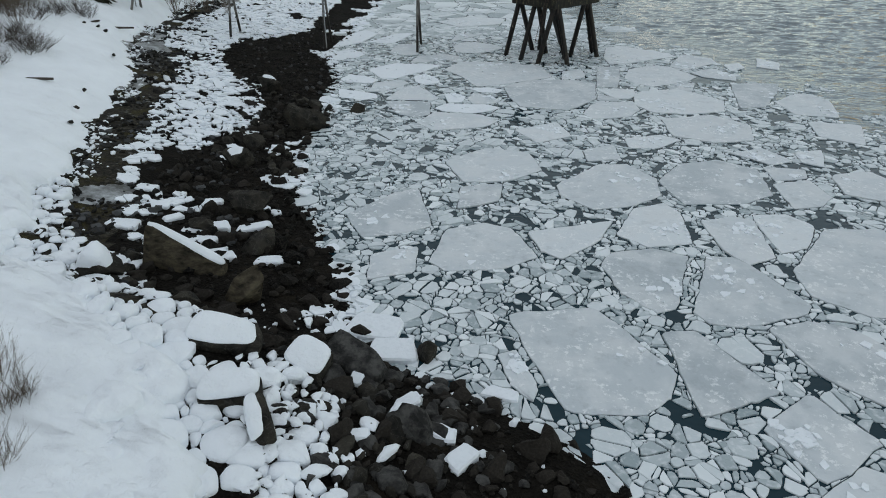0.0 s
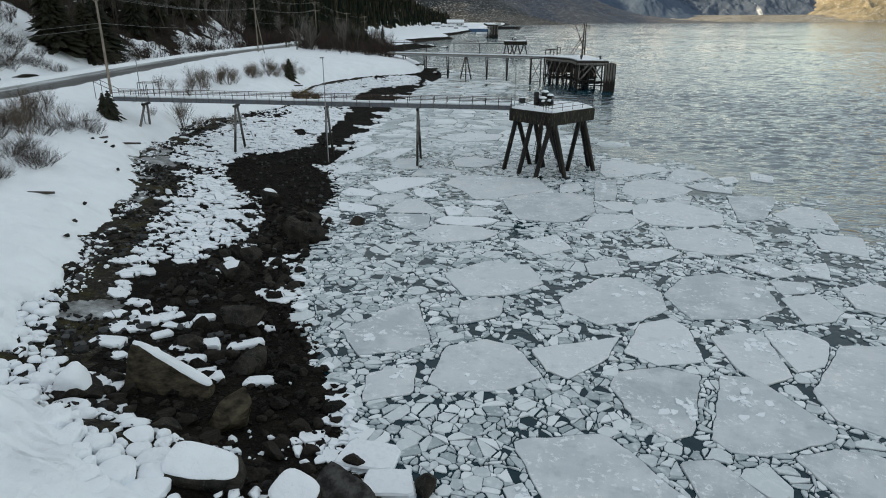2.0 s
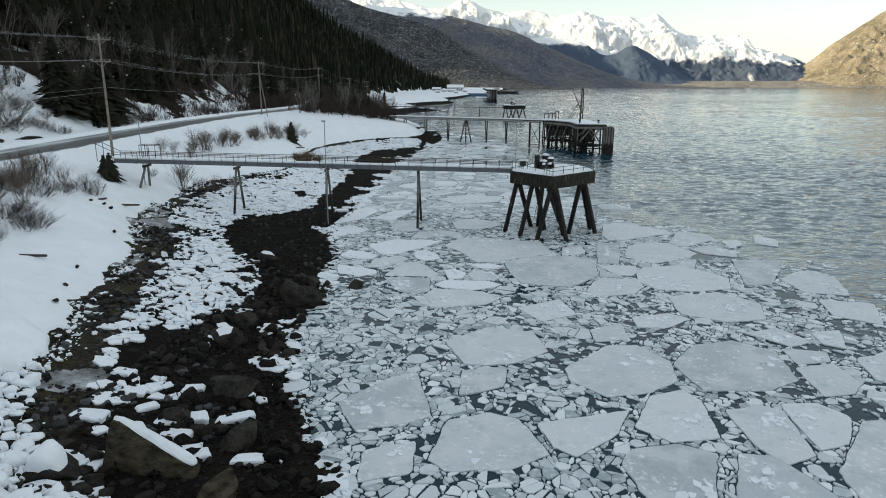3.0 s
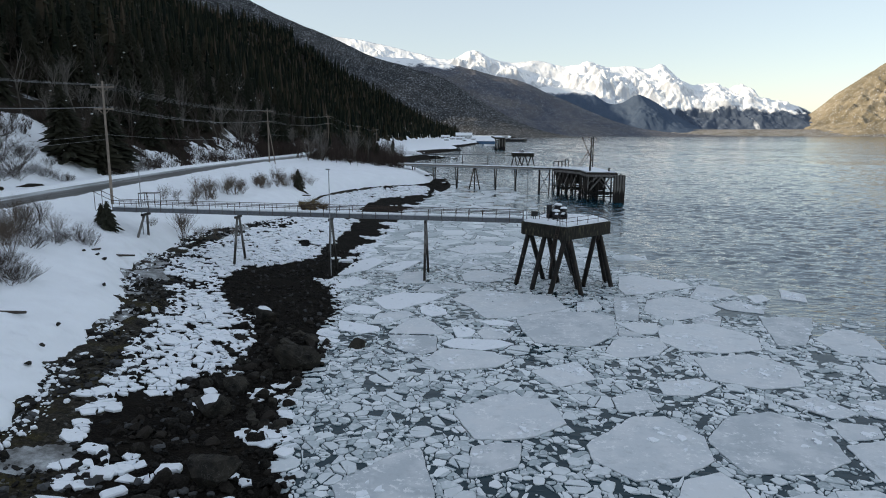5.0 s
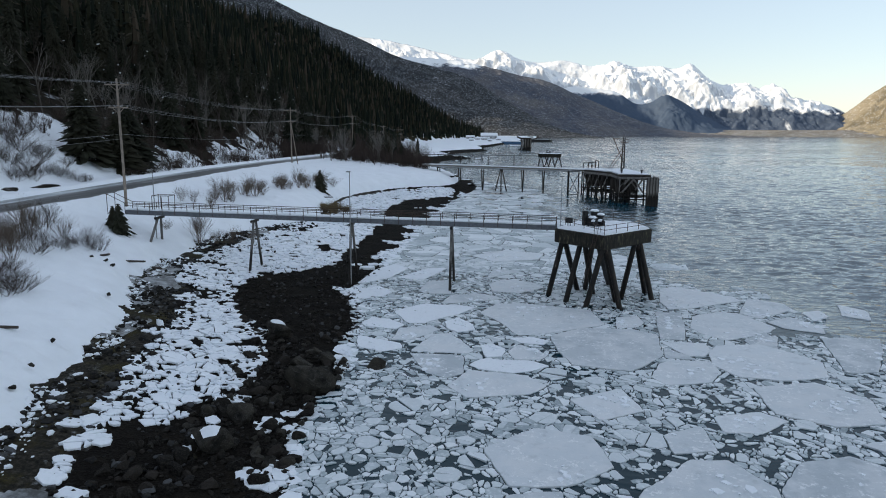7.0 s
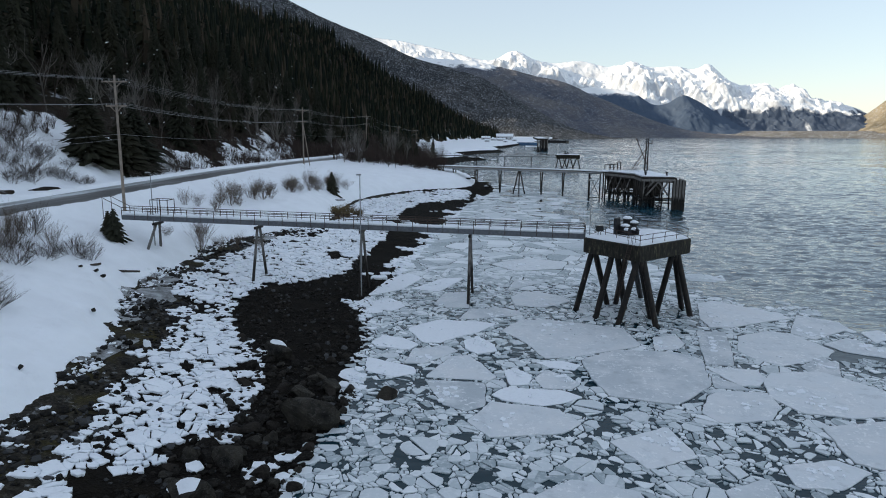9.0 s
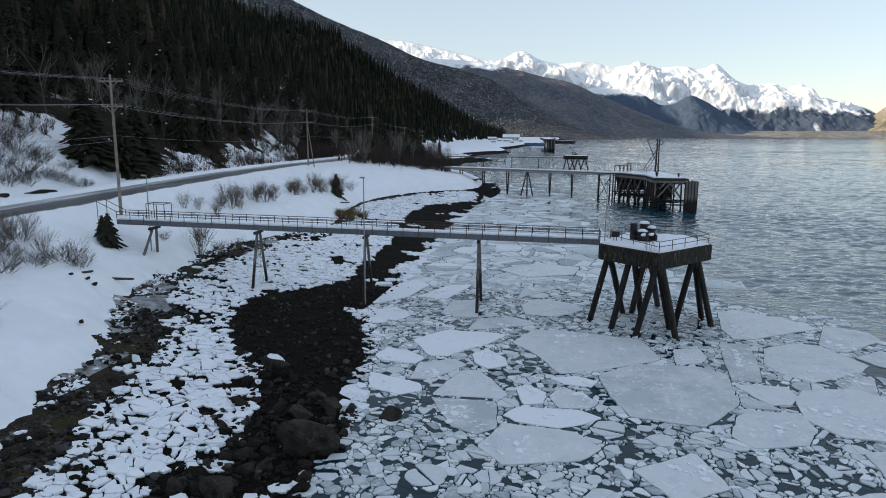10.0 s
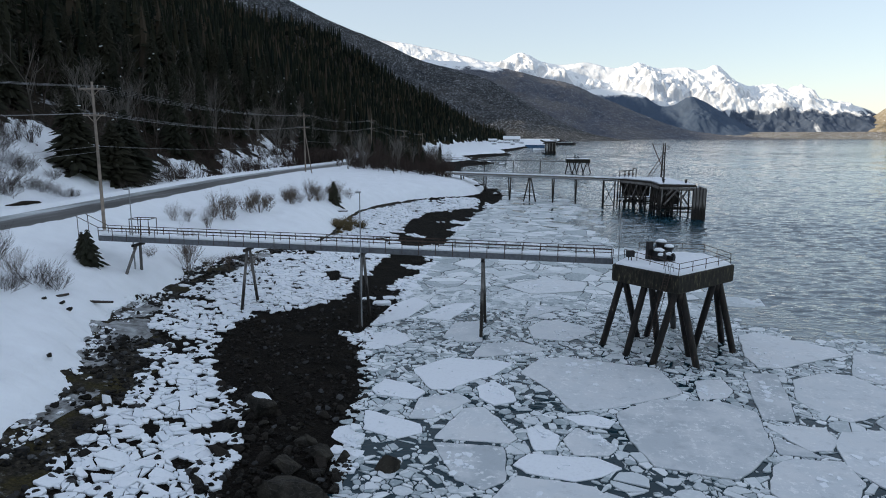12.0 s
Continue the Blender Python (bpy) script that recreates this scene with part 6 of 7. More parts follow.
capped_rock("great wedge of brown-grey rock with snow along its ridge", -16.6, 32.9, 1.0, 0,
            [(-2.4, -1.0, -0.8), (2.5, -0.7, -0.8), (2.3, 1.7, -0.8), (-2.2, 1.6, -0.8), (-2.35, -0.7, 1.0), (-2.1, 0.1, 3.35), (-1.6, 0.7, 3.15), (0.1, 0.2, 2.05), (0.2, 0.9, 1.8), (2.3, -0.1, 0.5), (2.3, 0.8, 0.4), (0.3, -0.75, 0.6)],
            [(-2.15, 0.05, 3.15), (-2.0, 0.3, 3.5), (-1.5, 0.8, 3.0), (-1.8, 0.9, 2.6), (0.0, 0.1, 1.9), (0.1, 0.4, 2.25), (0.3, 1.0, 1.7), (2.4, -0.15, 0.4), (2.4, 0.3, 0.75), (2.4, 0.9, 0.5), (1.2, 0.15, 1.4), (1.3, 0.8, 1.15)], 3, WEDGE, "thick white snow along the ridge")
capped_rock("long dark boulder under a smooth pillow of snow", -10.7, 23.7, gz(-10.7, 23.7) + 0.3, -6,
            [(-1.8, -0.9, -0.5), (1.7, -0.7, -0.5), (1.4, 1.0, -0.5), (-1.7, 1.0, -0.5), (-1.85, -1.0, 0.5), (0.0, -1.15, 0.55), (1.95, -0.7, 0.2), (1.3, 0.9, 0.5), (-1.7, 1.0, 0.8)],
            [(-1.8, -0.95, 0.45), (0.0, -1.1, 0.5), (1.9, -0.6, 0.2), (1.3, 0.9, 0.45), (-1.7, 1.0, 0.7), (-1.6, -0.5, 0.98), (-0.2, -0.6, 0.82), (1.2, -0.2, 0.5), (-1.4, 0.7, 1.2), (0.4, 0.7, 0.82)], 13)
capped_rock("dark boulder capped by a slanting square of snow", -6.9, 23.1, gz(-6.9, 23.1) + 0.2, -22,
            [(-1.0, -0.8, -0.5), (1.1, -0.8, -0.5), (1.0, 0.8, -0.5), (-1.0, 0.9, -0.5), (-1.0, -0.7, 0.5), (1.1, -0.8, 0.3), (1.0, 0.8, 0.7), (-0.9, 0.9, 1.0)],
            [(-1.1, -0.7, 0.5), (1.2, -0.9, 0.3), (1.1, 0.8, 0.7), (-0.9, 1.0, 1.0), (-0.95, -0.55, 0.72), (1.1, -0.75, 0.5), (1.0, 0.75, 0.92), (-0.8, 0.9, 1.2)], 23)
capped_rock("long split slab of dark grey rock beside the snow", -4.9, 23.9, gz(-4.9, 23.9) + 0.35, -24,
            [(-1.7, -0.9, -0.5), (1.6, -0.7, -0.5), (1.4, 0.9, -0.5), (-1.6, 1.2, -0.5), (-1.5, -0.6, 0.7), (1.7, -0.6, 0.35), (0.9, 0.6, 0.9), (-1.5, 1.0, 1.35), (1.5, 0.2, 0.5)], None, 33, RIPRAP)
capped_rock("flat rock ledge under a thick overhanging cornice of snow", -9.1, 19.7, gz(-9.1, 19.7) + 0.3, 8,
            [(-1.3, -0.7, -0.5), (1.2, -0.6, -0.5), (1.1, 0.8, -0.5), (-1.2, 0.8, -0.5), (-1.3, -0.75, 0.3), (1.25, -0.6, 0.35), (1.1, 0.8, 0.5), (-1.2, 0.8, 0.5)],
            [(-1.45, -0.8, 0.3), (1.35, -0.7, 0.38), (1.2, 0.9, 0.5), (-1.3, 0.9, 0.5), (-1.2, -0.6, 0.72), (1.1, -0.5, 0.75), (1.0, 0.7, 0.9), (-1.0, 0.7, 0.9)], 43)
capped_rock("narrow upright shard of rock plastered with snow", -7.5, 18.1, gz(-7.5, 18.1) + 0.35, 30,
            [(-0.45, -1.0, -0.5), (0.45, -1.0, -0.5), (0.45, 1.0, -0.5), (-0.45, 1.0, -0.5), (0.4, -0.9, 0.5), (0.45, 0.9, 1.1), (0.1, 0.8, 1.25), (-0.2, -0.8, 0.5)],
            [(-0.6, -0.9, 0.0), (-0.5, 0.9, 0.3), (0.1, -0.95, 0.55), (0.2, 0.9, 1.35), (-0.3, 0.9, 1.2), (-0.4, -0.85, 0.5), (0.25, 0.0, 1.0)], 53)
capped_rock("big smooth wet rock with grey weathered streaks", -2.0, 20.1, gz(-2.0, 20.1), -20,
            [(-1.2, -0.7, -0.5), (1.2, -0.7, -0.5), (1.1, 0.7, -0.5), (-1.1, 0.8, -0.5), (-1.0, -0.4, 0.7), (-0.2, 0.2, 1.2), (1.0, -0.3, 0.6), (0.6, 0.5, 0.9), (-0.8, 0.6, 0.8)],
            [(-0.9, -0.3, 0.72), (-0.4, -0.2, 1.0), (-0.3, 0.3, 1.2), (-0.8, 0.4, 0.95), (-0.6, 0.0, 1.15)], 63, RIPRAP)
boulder(-11.9, 30.6, (3.0, 2.4), 2.1, 10, 2, "squat olive-grey boulder bare of snow", 0, 0.2, material=WEDGE)
boulder(-1.7, 26.8, (1.5, 1.4), 1.7, 0, 6, "upright black boulder at the water's edge", 0)
boulder(-20.6, 30.2, (3.4, 2.2), 1.5, 12, 7, "dark boulder half buried in snow", 0.65)
boulder(-15.6, 42.2, (3.6, 2.6), 2.0, 20, 8, "rounded black boulder on the shingle", 0)
boulder(-19.4, 51.0, (2.8, 2.2), 1.7, 0, 9, "black boulder among stranded ice", 0.12)
boulder(-16.2, 62.6, (4.3, 3.2), 3.0, 12, 29, "very large blocky black boulder", 0, 0.2)
boulder(-11.9, 68.6, (1.9, 1.7), 1.5, 0, 11, "small dark boulder among the floes", 0)
boulder(-22.6, 74.4, (3.2, 2.4), 2.0, -15, 12, "black boulder with a little snow on top", 0.18, 0.15)
boulder(-18.4, 67.0, (2.2, 1.9), 1.4, 0, 13, "rounded black boulder on the shingle", 0)
boulder(-16.4, 69.0, (2.0, 1.6), 1.3, 40, 14, "rounded black boulder on the shingle", 0)
boulder(-33.2, 70.6, (1.5, 1.2), 0.9, 0, 15, "small stone with a cap of snow", 0.7)
boulder(-17.6, 38.6, (2.2, 1.6), 1.1, 0, 16, "dark stone beside the wedge rock", 0)
boulder(-14.2, 27.6, (1.8, 1.5), 1.1, 30, 17, "dark faceted stone among snowy rocks", 0)
boulder(-19.2, 56.0, (2.4, 1.8), 1.3, 10, 18, "dark rounded stone on the shingle", 0)
boulder(-13.4, 36.8, (2.8, 1.9), 1.3, 55, 19, "dark rounded stone on the shingle", 0)

# snow-laden rubble at the near edge of the bank
pillow_np = np.random.default_rng(8)
count = 0
pillows = []
for _ in range(3400):
    y = pillow_np.uniform(12, 36)
    e = float(snow_line(y))
    x = e + pillow_np.normal(0.6, 1.9)
    if math.hypot(x + 10.4, y - 25.2) < 2.6 or math.hypot(x + 6.0, y - 24.3) < 2.2:
        continue
    if x < e - 2.6 or x > water_line(y) - 3 or x > e + 5.5 or y > 30 + pillow_np.normal(0, 3):
        continue
    s = 0.3 + 0.75 * pillow_np.random() ** 2
    if any((x - p[0]) ** 2 + (y - p[1]) ** 2 < (0.62 * (s + p[2])) ** 2 for p in pillows):
        continue
    pillows.append((x, y, s))
ROCK_MESHES, CAP_MESHES = [], []
for i in range(9):
    v = stone_shape(np.random.default_rng(60 + i), 1, 0.6)
    ROCK_MESHES.append(link_mesh("rock", v.tolist(), BALL2[1].tolist(), BOULDER, True))
    n = BALL2[0]
    c = stone_shape(np.random.default_rng(90 + i), 1, 0.42)
    c = c * 1.06
    c[:, 2] = np.where(n[:, 2] > -0.1, c[:, 2] + 0.3, 0.28)
    CAP_MESHES.append(link_mesh("snow_cap", c.tolist(), BALL2[1].tolist(), SNOW, True))
pz = ground_height(np.array([p[0] for p in pillows]), np.array([p[1] for p in pillows]))
singles = 0
for i, (x, y, s) in enumerate(pillows):
    inland = float(snow_line(y)) - x
    if inland > 1.6 or singles > 240:
        continue
    singles += 1
    ob = base("snowy_rock", "shore rock buried under a rounded cushion of snow", "rock", pose(x, y, float(pz[i]) + 0.12, 0, 0, pillow_np.uniform(0, 360)), "snow-laden shore rocks")
    ob.scale = (s, s * pillow_np.uniform(0.7, 1.0), s * pillow_np.uniform(0.7, 1.0))
    share("rock", ROCK_MESHES[i % 9], ob, Matrix.Identity(4))
    if inland > -1.6 or pillow_np.random() < 0.14:
        share("snow_cap", CAP_MESHES[(i * 4) % 9], ob, Matrix.Identity(4))


# lumps of snow over buried rubble, parted by dark crevices, along the seaward edge of the snow
def lumpy(x, y, r):
    u = snow_line(y) - x
    n = rough2(x, y, 0.35, 3, 81) + 0.3 * rough2(x, y, 1.1, 2, 82)
    wide = smooth(46, 27, y)
    reach = 1.0 + 5.2 * wide
    good = (wide > 0.1) & (u < reach) & (u > -0.9 - 1.3 * wide) & (x < water_line(y) - 2.5) & (y > 9)
    good &= (np.hypot(x + 10.5, y - 24.2) > 2.4) & (np.hypot(x + 6.2, y - 23.8) > 2.1) & (np.hypot(x + 16.6, y - 33) > 3.0)
    return good & (n > -0.5 - 0.4 * smooth(22, 18, y) + 0.36 * np.maximum(-u, 0) + 0.35 * (1 - wide)) & (r < 0.42 + 0.22 * np.maximum(u + 2.0, 0))


def rounded(poly, passes=2):
    """Cut the corners of an outline until it runs smoothly."""
    for _ in range(passes):
        poly = [q for a, b in zip(poly, poly[1:] + poly[:1]) for q in ((a[0] * 0.75 + b[0] * 0.25, a[1] * 0.75 + b[1] * 0.25), (a[0] * 0.25 + b[0] * 0.75, a[1] * 0.25 + b[1] * 0.75))]
    return poly


def cushion(poly, x, y, z, h, phase):
    """A soft lump of snow over an outline, rounder towards its top."""
    n = len(poly)
    reach = [math.hypot(px - x, py - y) for px, py in poly]
    mean = sum(reach) / n
    verts, faces = [], []
    rings = ((0.97, -0.3, 0.0), (1.03, 0.15 * h, 0.0), (1.0, 0.5 * h, 0.1), (0.88, 0.8 * h, 0.3), (0.66, 0.96 * h, 0.6), (0.36, 1.03 * h, 0.9))
    for f, up, even in rings:
        for (px, py), r in zip(poly, reach):
            k = f * (1 - even + even * mean / max(r, 0.05))
            wave = 1 + 0.12 * math.sin(3.1 * (px + py) + phase) * (up > 0)
            verts.append((x + (px - x) * k, y + (py - y) * k, z + up * wave))
    for q in range(len(rings) - 1):
        faces += [(q * n + i, q * n + (i + 1) % n, (q + 1) * n + (i + 1) % n, (q + 1) * n + i) for i in range(n)]
    verts.append((x, y, z + h * 1.04))
    k = (len(rings) - 1) * n
    faces += [(k + i, k + (i + 1) % n, k + n) for i in range(n)]
    return verts, faces


lump_rng = random.Random(23)
sites, grid, cell = scatter(np.random.default_rng(23), (-34, 3, 9, 46), (1.0, 0.68, 0.46, 0.32, 0.2), (200, 1600, 6000, 12000, 12000), lumpy, 0.62)
lumps = ([], [])
single_lumps = 0
for (x, y, r), poly in sorted(packed(sites, grid, cell, 0.06), key=lambda c: c[0][1] - 8 * c[0][2]):
    if lump_rng.random() < 0.16:
        continue
    inland = float(smooth(-1.5, 3.0, float(snow_line(y)) - x))
    poly = rounded(shrunk(poly, x, y, lump_rng.uniform(0.7, 1.05) + 0.16 * inland))
    under = 0.72 * float(smooth(3.6, 6.6, float(snow_line(y)) - x))
    z, tall, phase = (gz(x, y) + under, lump_rng.uniform(0.22, 0.5) * (0.5 + 0.7 * r) * (1.1 - 0.4 * inland), lump_rng.uniform(0, 6))
    if single_lumps < 260 and r > 0.3:
        single_lumps += 1
        thing("snow_lump", *cushion([(px - x, py - y) for px, py in poly], 0, 0, 0, tall, phase), SNOW, "rounded lump of snow over a buried shore rock", "snow lump", "snow lumps along the bank", smooth=True, at=pose(x, y, z))
    else:
        heap(lumps, cushion(poly, x, y, z, tall, phase))
thing("snow_lumps", *lumps, SNOW, "rounded lumps of snow over buried shore rocks", "snow", kind="stuff", smooth=True)



def ice_block(x, y, w, d, h, turn, lean=0.0):
    poly = worn([(-w / 2, -d / 2), (w / 2, -d / 2 * 0.8), (w / 2 * 0.9, d / 2), (-w / 2 * 0.8, d / 2 * 0.9)], ice_rng, 0.7, 0.09, 0.2)
    return thing("ice_block", *plate(poly, -0.15, h, 0.1, (lean, 0.03), (0, 0)), STRANDED, "large white ice block stranded among the rocks", "ice block", "stranded ice blocks", at=pose(x, y, max(0.0, gz(x, y)), 0, 0, turn))


ice_block(-4.7, 29.0, 3.1, 2.3, 0.42, -12)
ice_block(-3.5, 26.9, 2.6, 2.0, 0.45, 5, -0.06)
ice_block(-17.4, 38.4, 3.4, 1.3, 0.3, 14)
ice_block(-14.6, 39.6, 2.6, 1.0, 0.28, 28)
ice_block(-22.4, 37.2, 2.4, 1.3, 0.3, -10)
ice_block(-19.6, 36.0, 2.2, 1.5, 0.3, 35)
ice_block(-15.0, 34.6, 1.8, 1.0, 0.28, 20)
ice_block(-12.2, 35.1, 1.9, 0.9, 0.28, 8)
ice_block(-21.6, 41.0, 1.7, 1.1, 0.26, 5)
ice_block(-20.0, 39.4, 1.5, 0.9, 0.26, 40)
ice_block(-23.6, 43.4, 1.8, 1.0, 0.26, -15)
ice_block(-18.4, 42.6, 1.6, 1.0, 0.26, 10)
ice_block(-16.9, 36.7, 1.9, 1.0, 0.28, -12)
ice_block(-12.6, 38.0, 1.6, 0.8, 0.28, -30)
ice_block(-15.6, 35.0, 1.7, 1.0, 0.28, 15)
ice_block(-11.0, 35.6, 1.3, 0.7, 0.21, 0)
ice_block(-2.2, 21.8, 1.3, 0.8, 0.35, 30, 0.2)
ice_block(-0.6, 20.0, 1.2, 0.9, 0.35, -20, -0.2)
ice_block(0.2, 18.6, 1.4, 1.0, 0.42, 40, 0.2)
ice_block(-4.0, 19.0, 1.0, 0.8, 0.28, 10)
ice_block(-4.6, 23.0, 1.2, 0.8, 0.42, 70, 0.25)
ice_block(2.0, 24.0, 1.9, 0.8, 0.21, -20)
ice_block(-21.2, 109.4, 2.5, 1.4, 0.35, 10)


# ---- trees and shrubs ----
BROWN_TWIG = plain("brown_twigs", (0.042, 0.028, 0.022), 0.9, 0.0, 0.3, 0.5)
def conifer_geo(rng, h, spread=0.2, levels=None, fronds=8, low=0.06):
    """Whorls of drooping, ragged fronds round a tapering axis, with a ragged dark core."""
    verts, faces = [], []
    levels = levels or int(h / 0.55)
    for l in range(levels):
        t = low + (1 - low) * (l / levels) ** 0.95
        z = h * t
        r = h * spread * (1 - t) ** 0.8 * rng.uniform(0.88, 1.1) + 0.12
        a0 = rng.uniform(0, 6.28)
        for k in range(fronds):
            if rng.random() < 0.16:
                continue
            a = a0 + k * 6.283 / fronds + rng.uniform(-0.25, 0.25)
            rr = r * rng.uniform(0.45, 1.2)
            w = (1.4 / fronds + 0.02) * rr + 0.06
            ca, sa = math.cos(a), math.sin(a)
            droop = rr * rng.uniform(0.25, 0.55)
            z = h * t + rng.uniform(-2.2, 2.2) * h / levels * (1 - t)
            n = len(verts)
            for d, s, dz in ((0.03, 0, 0.12), (0.5, -w, -droop * 0.4), (0.62, 0, -droop * 0.3 + 0.1), (0.5, w, -droop * 0.4), (1.0, 0, -droop), (0.8, -w * 0.8, -droop * 0.9), (0.8, w * 0.8, -droop * 0.9)):
                verts.append((ca * rr * d - sa * s, sa * rr * d + ca * s, z + dz))
            faces += [(n, n + 1, n + 2), (n, n + 2, n + 3), (n + 1, n + 5, n + 2), (n + 2, n + 5, n + 4), (n + 2, n + 4, n + 6), (n + 2, n + 6, n + 3)]
    n0, sides, rows = (len(verts), 9, 7) if levels > 12 else (len(verts), 5, 4)
    for j in range(rows):
        t = low * 1.3 + (0.93 - low) * j / (rows - 1)
        r = h * spread * 0.5 * (1 - t) ** 0.85 + 0.03
        for k in range(sides):
            q = r * rng.uniform(0.7, 1.2)
            verts.append((q * math.cos(k * 6.283 / sides), q * math.sin(k * 6.283 / sides), h * t + rng.uniform(-0.2, 0.2)))
    faces += [(n0 + j * sides + k, n0 + j * sides + (k + 1) % sides, n0 + (j + 1) * sides + (k + 1) % sides, n0 + (j + 1) * sides + k) for j in range(rows - 1) for k in range(sides)]
    return verts, faces


def twigs_geo(rng, stems, h, spread, thick, depth=3, fork=3):
    """Bare branching stems from one root."""
    segs = []

    def grow(p, d, length, r, level):
        q = p
        steps = 2 if level == 0 else 1
        for j in range(steps):
            d = (d + Vector((rng.uniform(-0.16, 0.16), rng.uniform(-0.16, 0.16), rng.uniform(-0.02, 0.12)))).normalized()
            n = q + d * length / steps
            segs.append((q, n, r, 0.0 if level == depth else r * 0.75))
            q, r = n, r * 0.8
        if level < depth:
            for _ in range(fork if level else fork + 1):
                e = (d + Vector((rng.uniform(-0.75, 0.75), rng.uniform(-0.75, 0.75), rng.uniform(-0.1, 0.5)))).normalized()
                grow(p.lerp(q, rng.uniform(0.45, 1.0)), e, length * rng.uniform(0.5, 0.75), r * 0.7, level + 1)
    for _ in range(stems):
        d = Vector((rng.uniform(-spread, spread), rng.uniform(-spread, spread), 1)).normalized()
        grow(Vector((rng.uniform(-0.3, 0.3) * spread, rng.uniform(-0.3, 0.3) * spread, -0.2)), d, h * rng.uniform(0.35, 0.55), thick, 0)
    verts, faces = [], []
    for p, q, r0, r1 in segs:
        d = q - p
        u = d.orthogonal().normalized()
        w = d.normalized().cross(u)
        n = len(verts)
        for c, r in ((p, r0), (q, r1)) if r1 else ((p, r0),):
            for k in range(3):
                verts.append(c + (u * math.cos(k * 2.094) + w * math.sin(k * 2.094)) * r)
        if not r1:
            verts.append(q)
            faces += [(n, n + 1, n + 3), (n + 1, n + 2, n + 3), (n + 2, n, n + 3)]
            continue
        faces += [(n + k, n + (k + 1) % 3, n + 3 + (k + 1) % 3, n + 3 + k) for k in range(3)]
    return verts, faces


tree_rng = random.Random(21)
SPRUCE = [link_mesh("crown", *conifer_geo(random.Random(100 + i), 22 + 2 * (i % 3), 0.16 + 0.03 * (i % 4), 60, 17), NEEDLES) for i in range(6)]
TRUNK = link_mesh("trunk", *rod((0, 0, -1.0), (0, 0, 20), 0.32, 0.05, 8), BARK)
BARE = [link_mesh("crown", *twigs_geo(random.Random(200 + i), 1 + 2 * (i % 2), 13, 0.12, 0.13, 4, 3), PALE_TWIG if i % 2 else TWIG) for i in range(5)]
SHRUB = [link_mesh("brushwood", *twigs_geo(random.Random(300 + i), 20, 3.8, 0.5, 0.016, 2, 4), WILLOW) for i in range(6)]
THICKET = [link_mesh("brushwood", *twigs_geo(random.Random(320 + i), 30, 3.4, 1.5, 0.018, 2, 4), TWIG) for i in range(5)]
YOUNG = [link_mesh("crown", *conifer_geo(random.Random(400 + i), 5.0, 0.42, 18, 11, 0.0), NEEDLES) for i in range(3)]


def spruce(x, y, f=1.0, z=None, label="tall dark spruce on the wooded slope"):
    i = tree_rng.randrange(6)
    ob = base("spruce", label, "spruce", pose(x, y, gz(x, y) - 0.3 if z is None else z, tree_rng.uniform(-2, 2), tree_rng.uniform(-2, 2), tree_rng.uniform(0, 360)), "hillside spruces")
    ob.scale = (f, f, f)
    share("trunk", TRUNK, ob, Matrix.Identity(4))
    share("crown", SPRUCE[i], ob, Matrix.Identity(4))
    return ob


def bare_tree(x, y, f=1.0):
    ob = base("bare_tree", "leafless grey alder on the slope above the road", "alder", pose(x, y, gz(x, y) - 0.3, 0, 0, tree_rng.uniform(0, 360)), "bare alders")
    ob.scale = (f, f, f)
    share("crown", BARE[tree_rng.randrange(5)], ob, Matrix.Identity(4))
    return ob


def shrub(x, y, f=1.0, kind=None, label="leafless willow shrub standing in the snow"):
    ob = base("shrub", label, "shrub", pose(x, y, gz(x, y) + 0.2, 0, 0, tree_rng.uniform(0, 360)), "bare shrubs")
    ob.scale = (f, f, f * tree_rng.uniform(0.8, 1.1))
    share("brushwood", (kind or SHRUB)[tree_rng.randrange(5)], ob, Matrix.Identity(4))
    return ob


def young_spruce(x, y, f, label="small dark spruce standing in the snow"):
    ob = base("spruce", label, "spruce", pose(x, y, gz(x, y) + 0.1, 0, 0, tree_rng.uniform(0, 360)), "small spruces")
    ob.scale = (f, f, f)
    share("trunk", TRUNK, ob, Matrix.Diagonal((0.3, 0.3, 0.2, 1)))
    share("crown", YOUNG[tree_rng.randrange(3)], ob, Matrix.Identity(4))
    return ob


# slope above the road: the front rows as single trees
rows_done = []
for _ in range(2400):
    y = tree_rng.uniform(70, 420)
    x = float(hill_foot(y)) - tree_rng.uniform(3, 62) - 34 * float(smooth(188, 122, y))
    if any((x - a) ** 2 + (y - b) ** 2 < 28 for a, b in rows_done):
        continue
    rows_done.append((x, y))
    if len(rows_done) > 285:
        break
for x, y in rows_done:
    front = hill_foot(y) - x
    if tree_rng.random() < (0.82 if front < 30 else 0.4):
        bare_tree(x, y, tree_rng.uniform(0.7, 1.3))
    else:
        spruce(x, y, tree_rng.uniform(0.65, 1.15))
spruce(-89.6, 158.5, 0.62, label="bushy dark spruce beside the road").scale = (1.18, 1.18, 0.62)
spruce(-91.5, 166.0, 0.7, label="bushy dark spruce beside the road").scale = (1.33, 1.33, 0.70)
spruce(-93.0, 151.0, 0.75, label="bushy dark spruce beside the road").scale = (1.42, 1.42, 0.75)

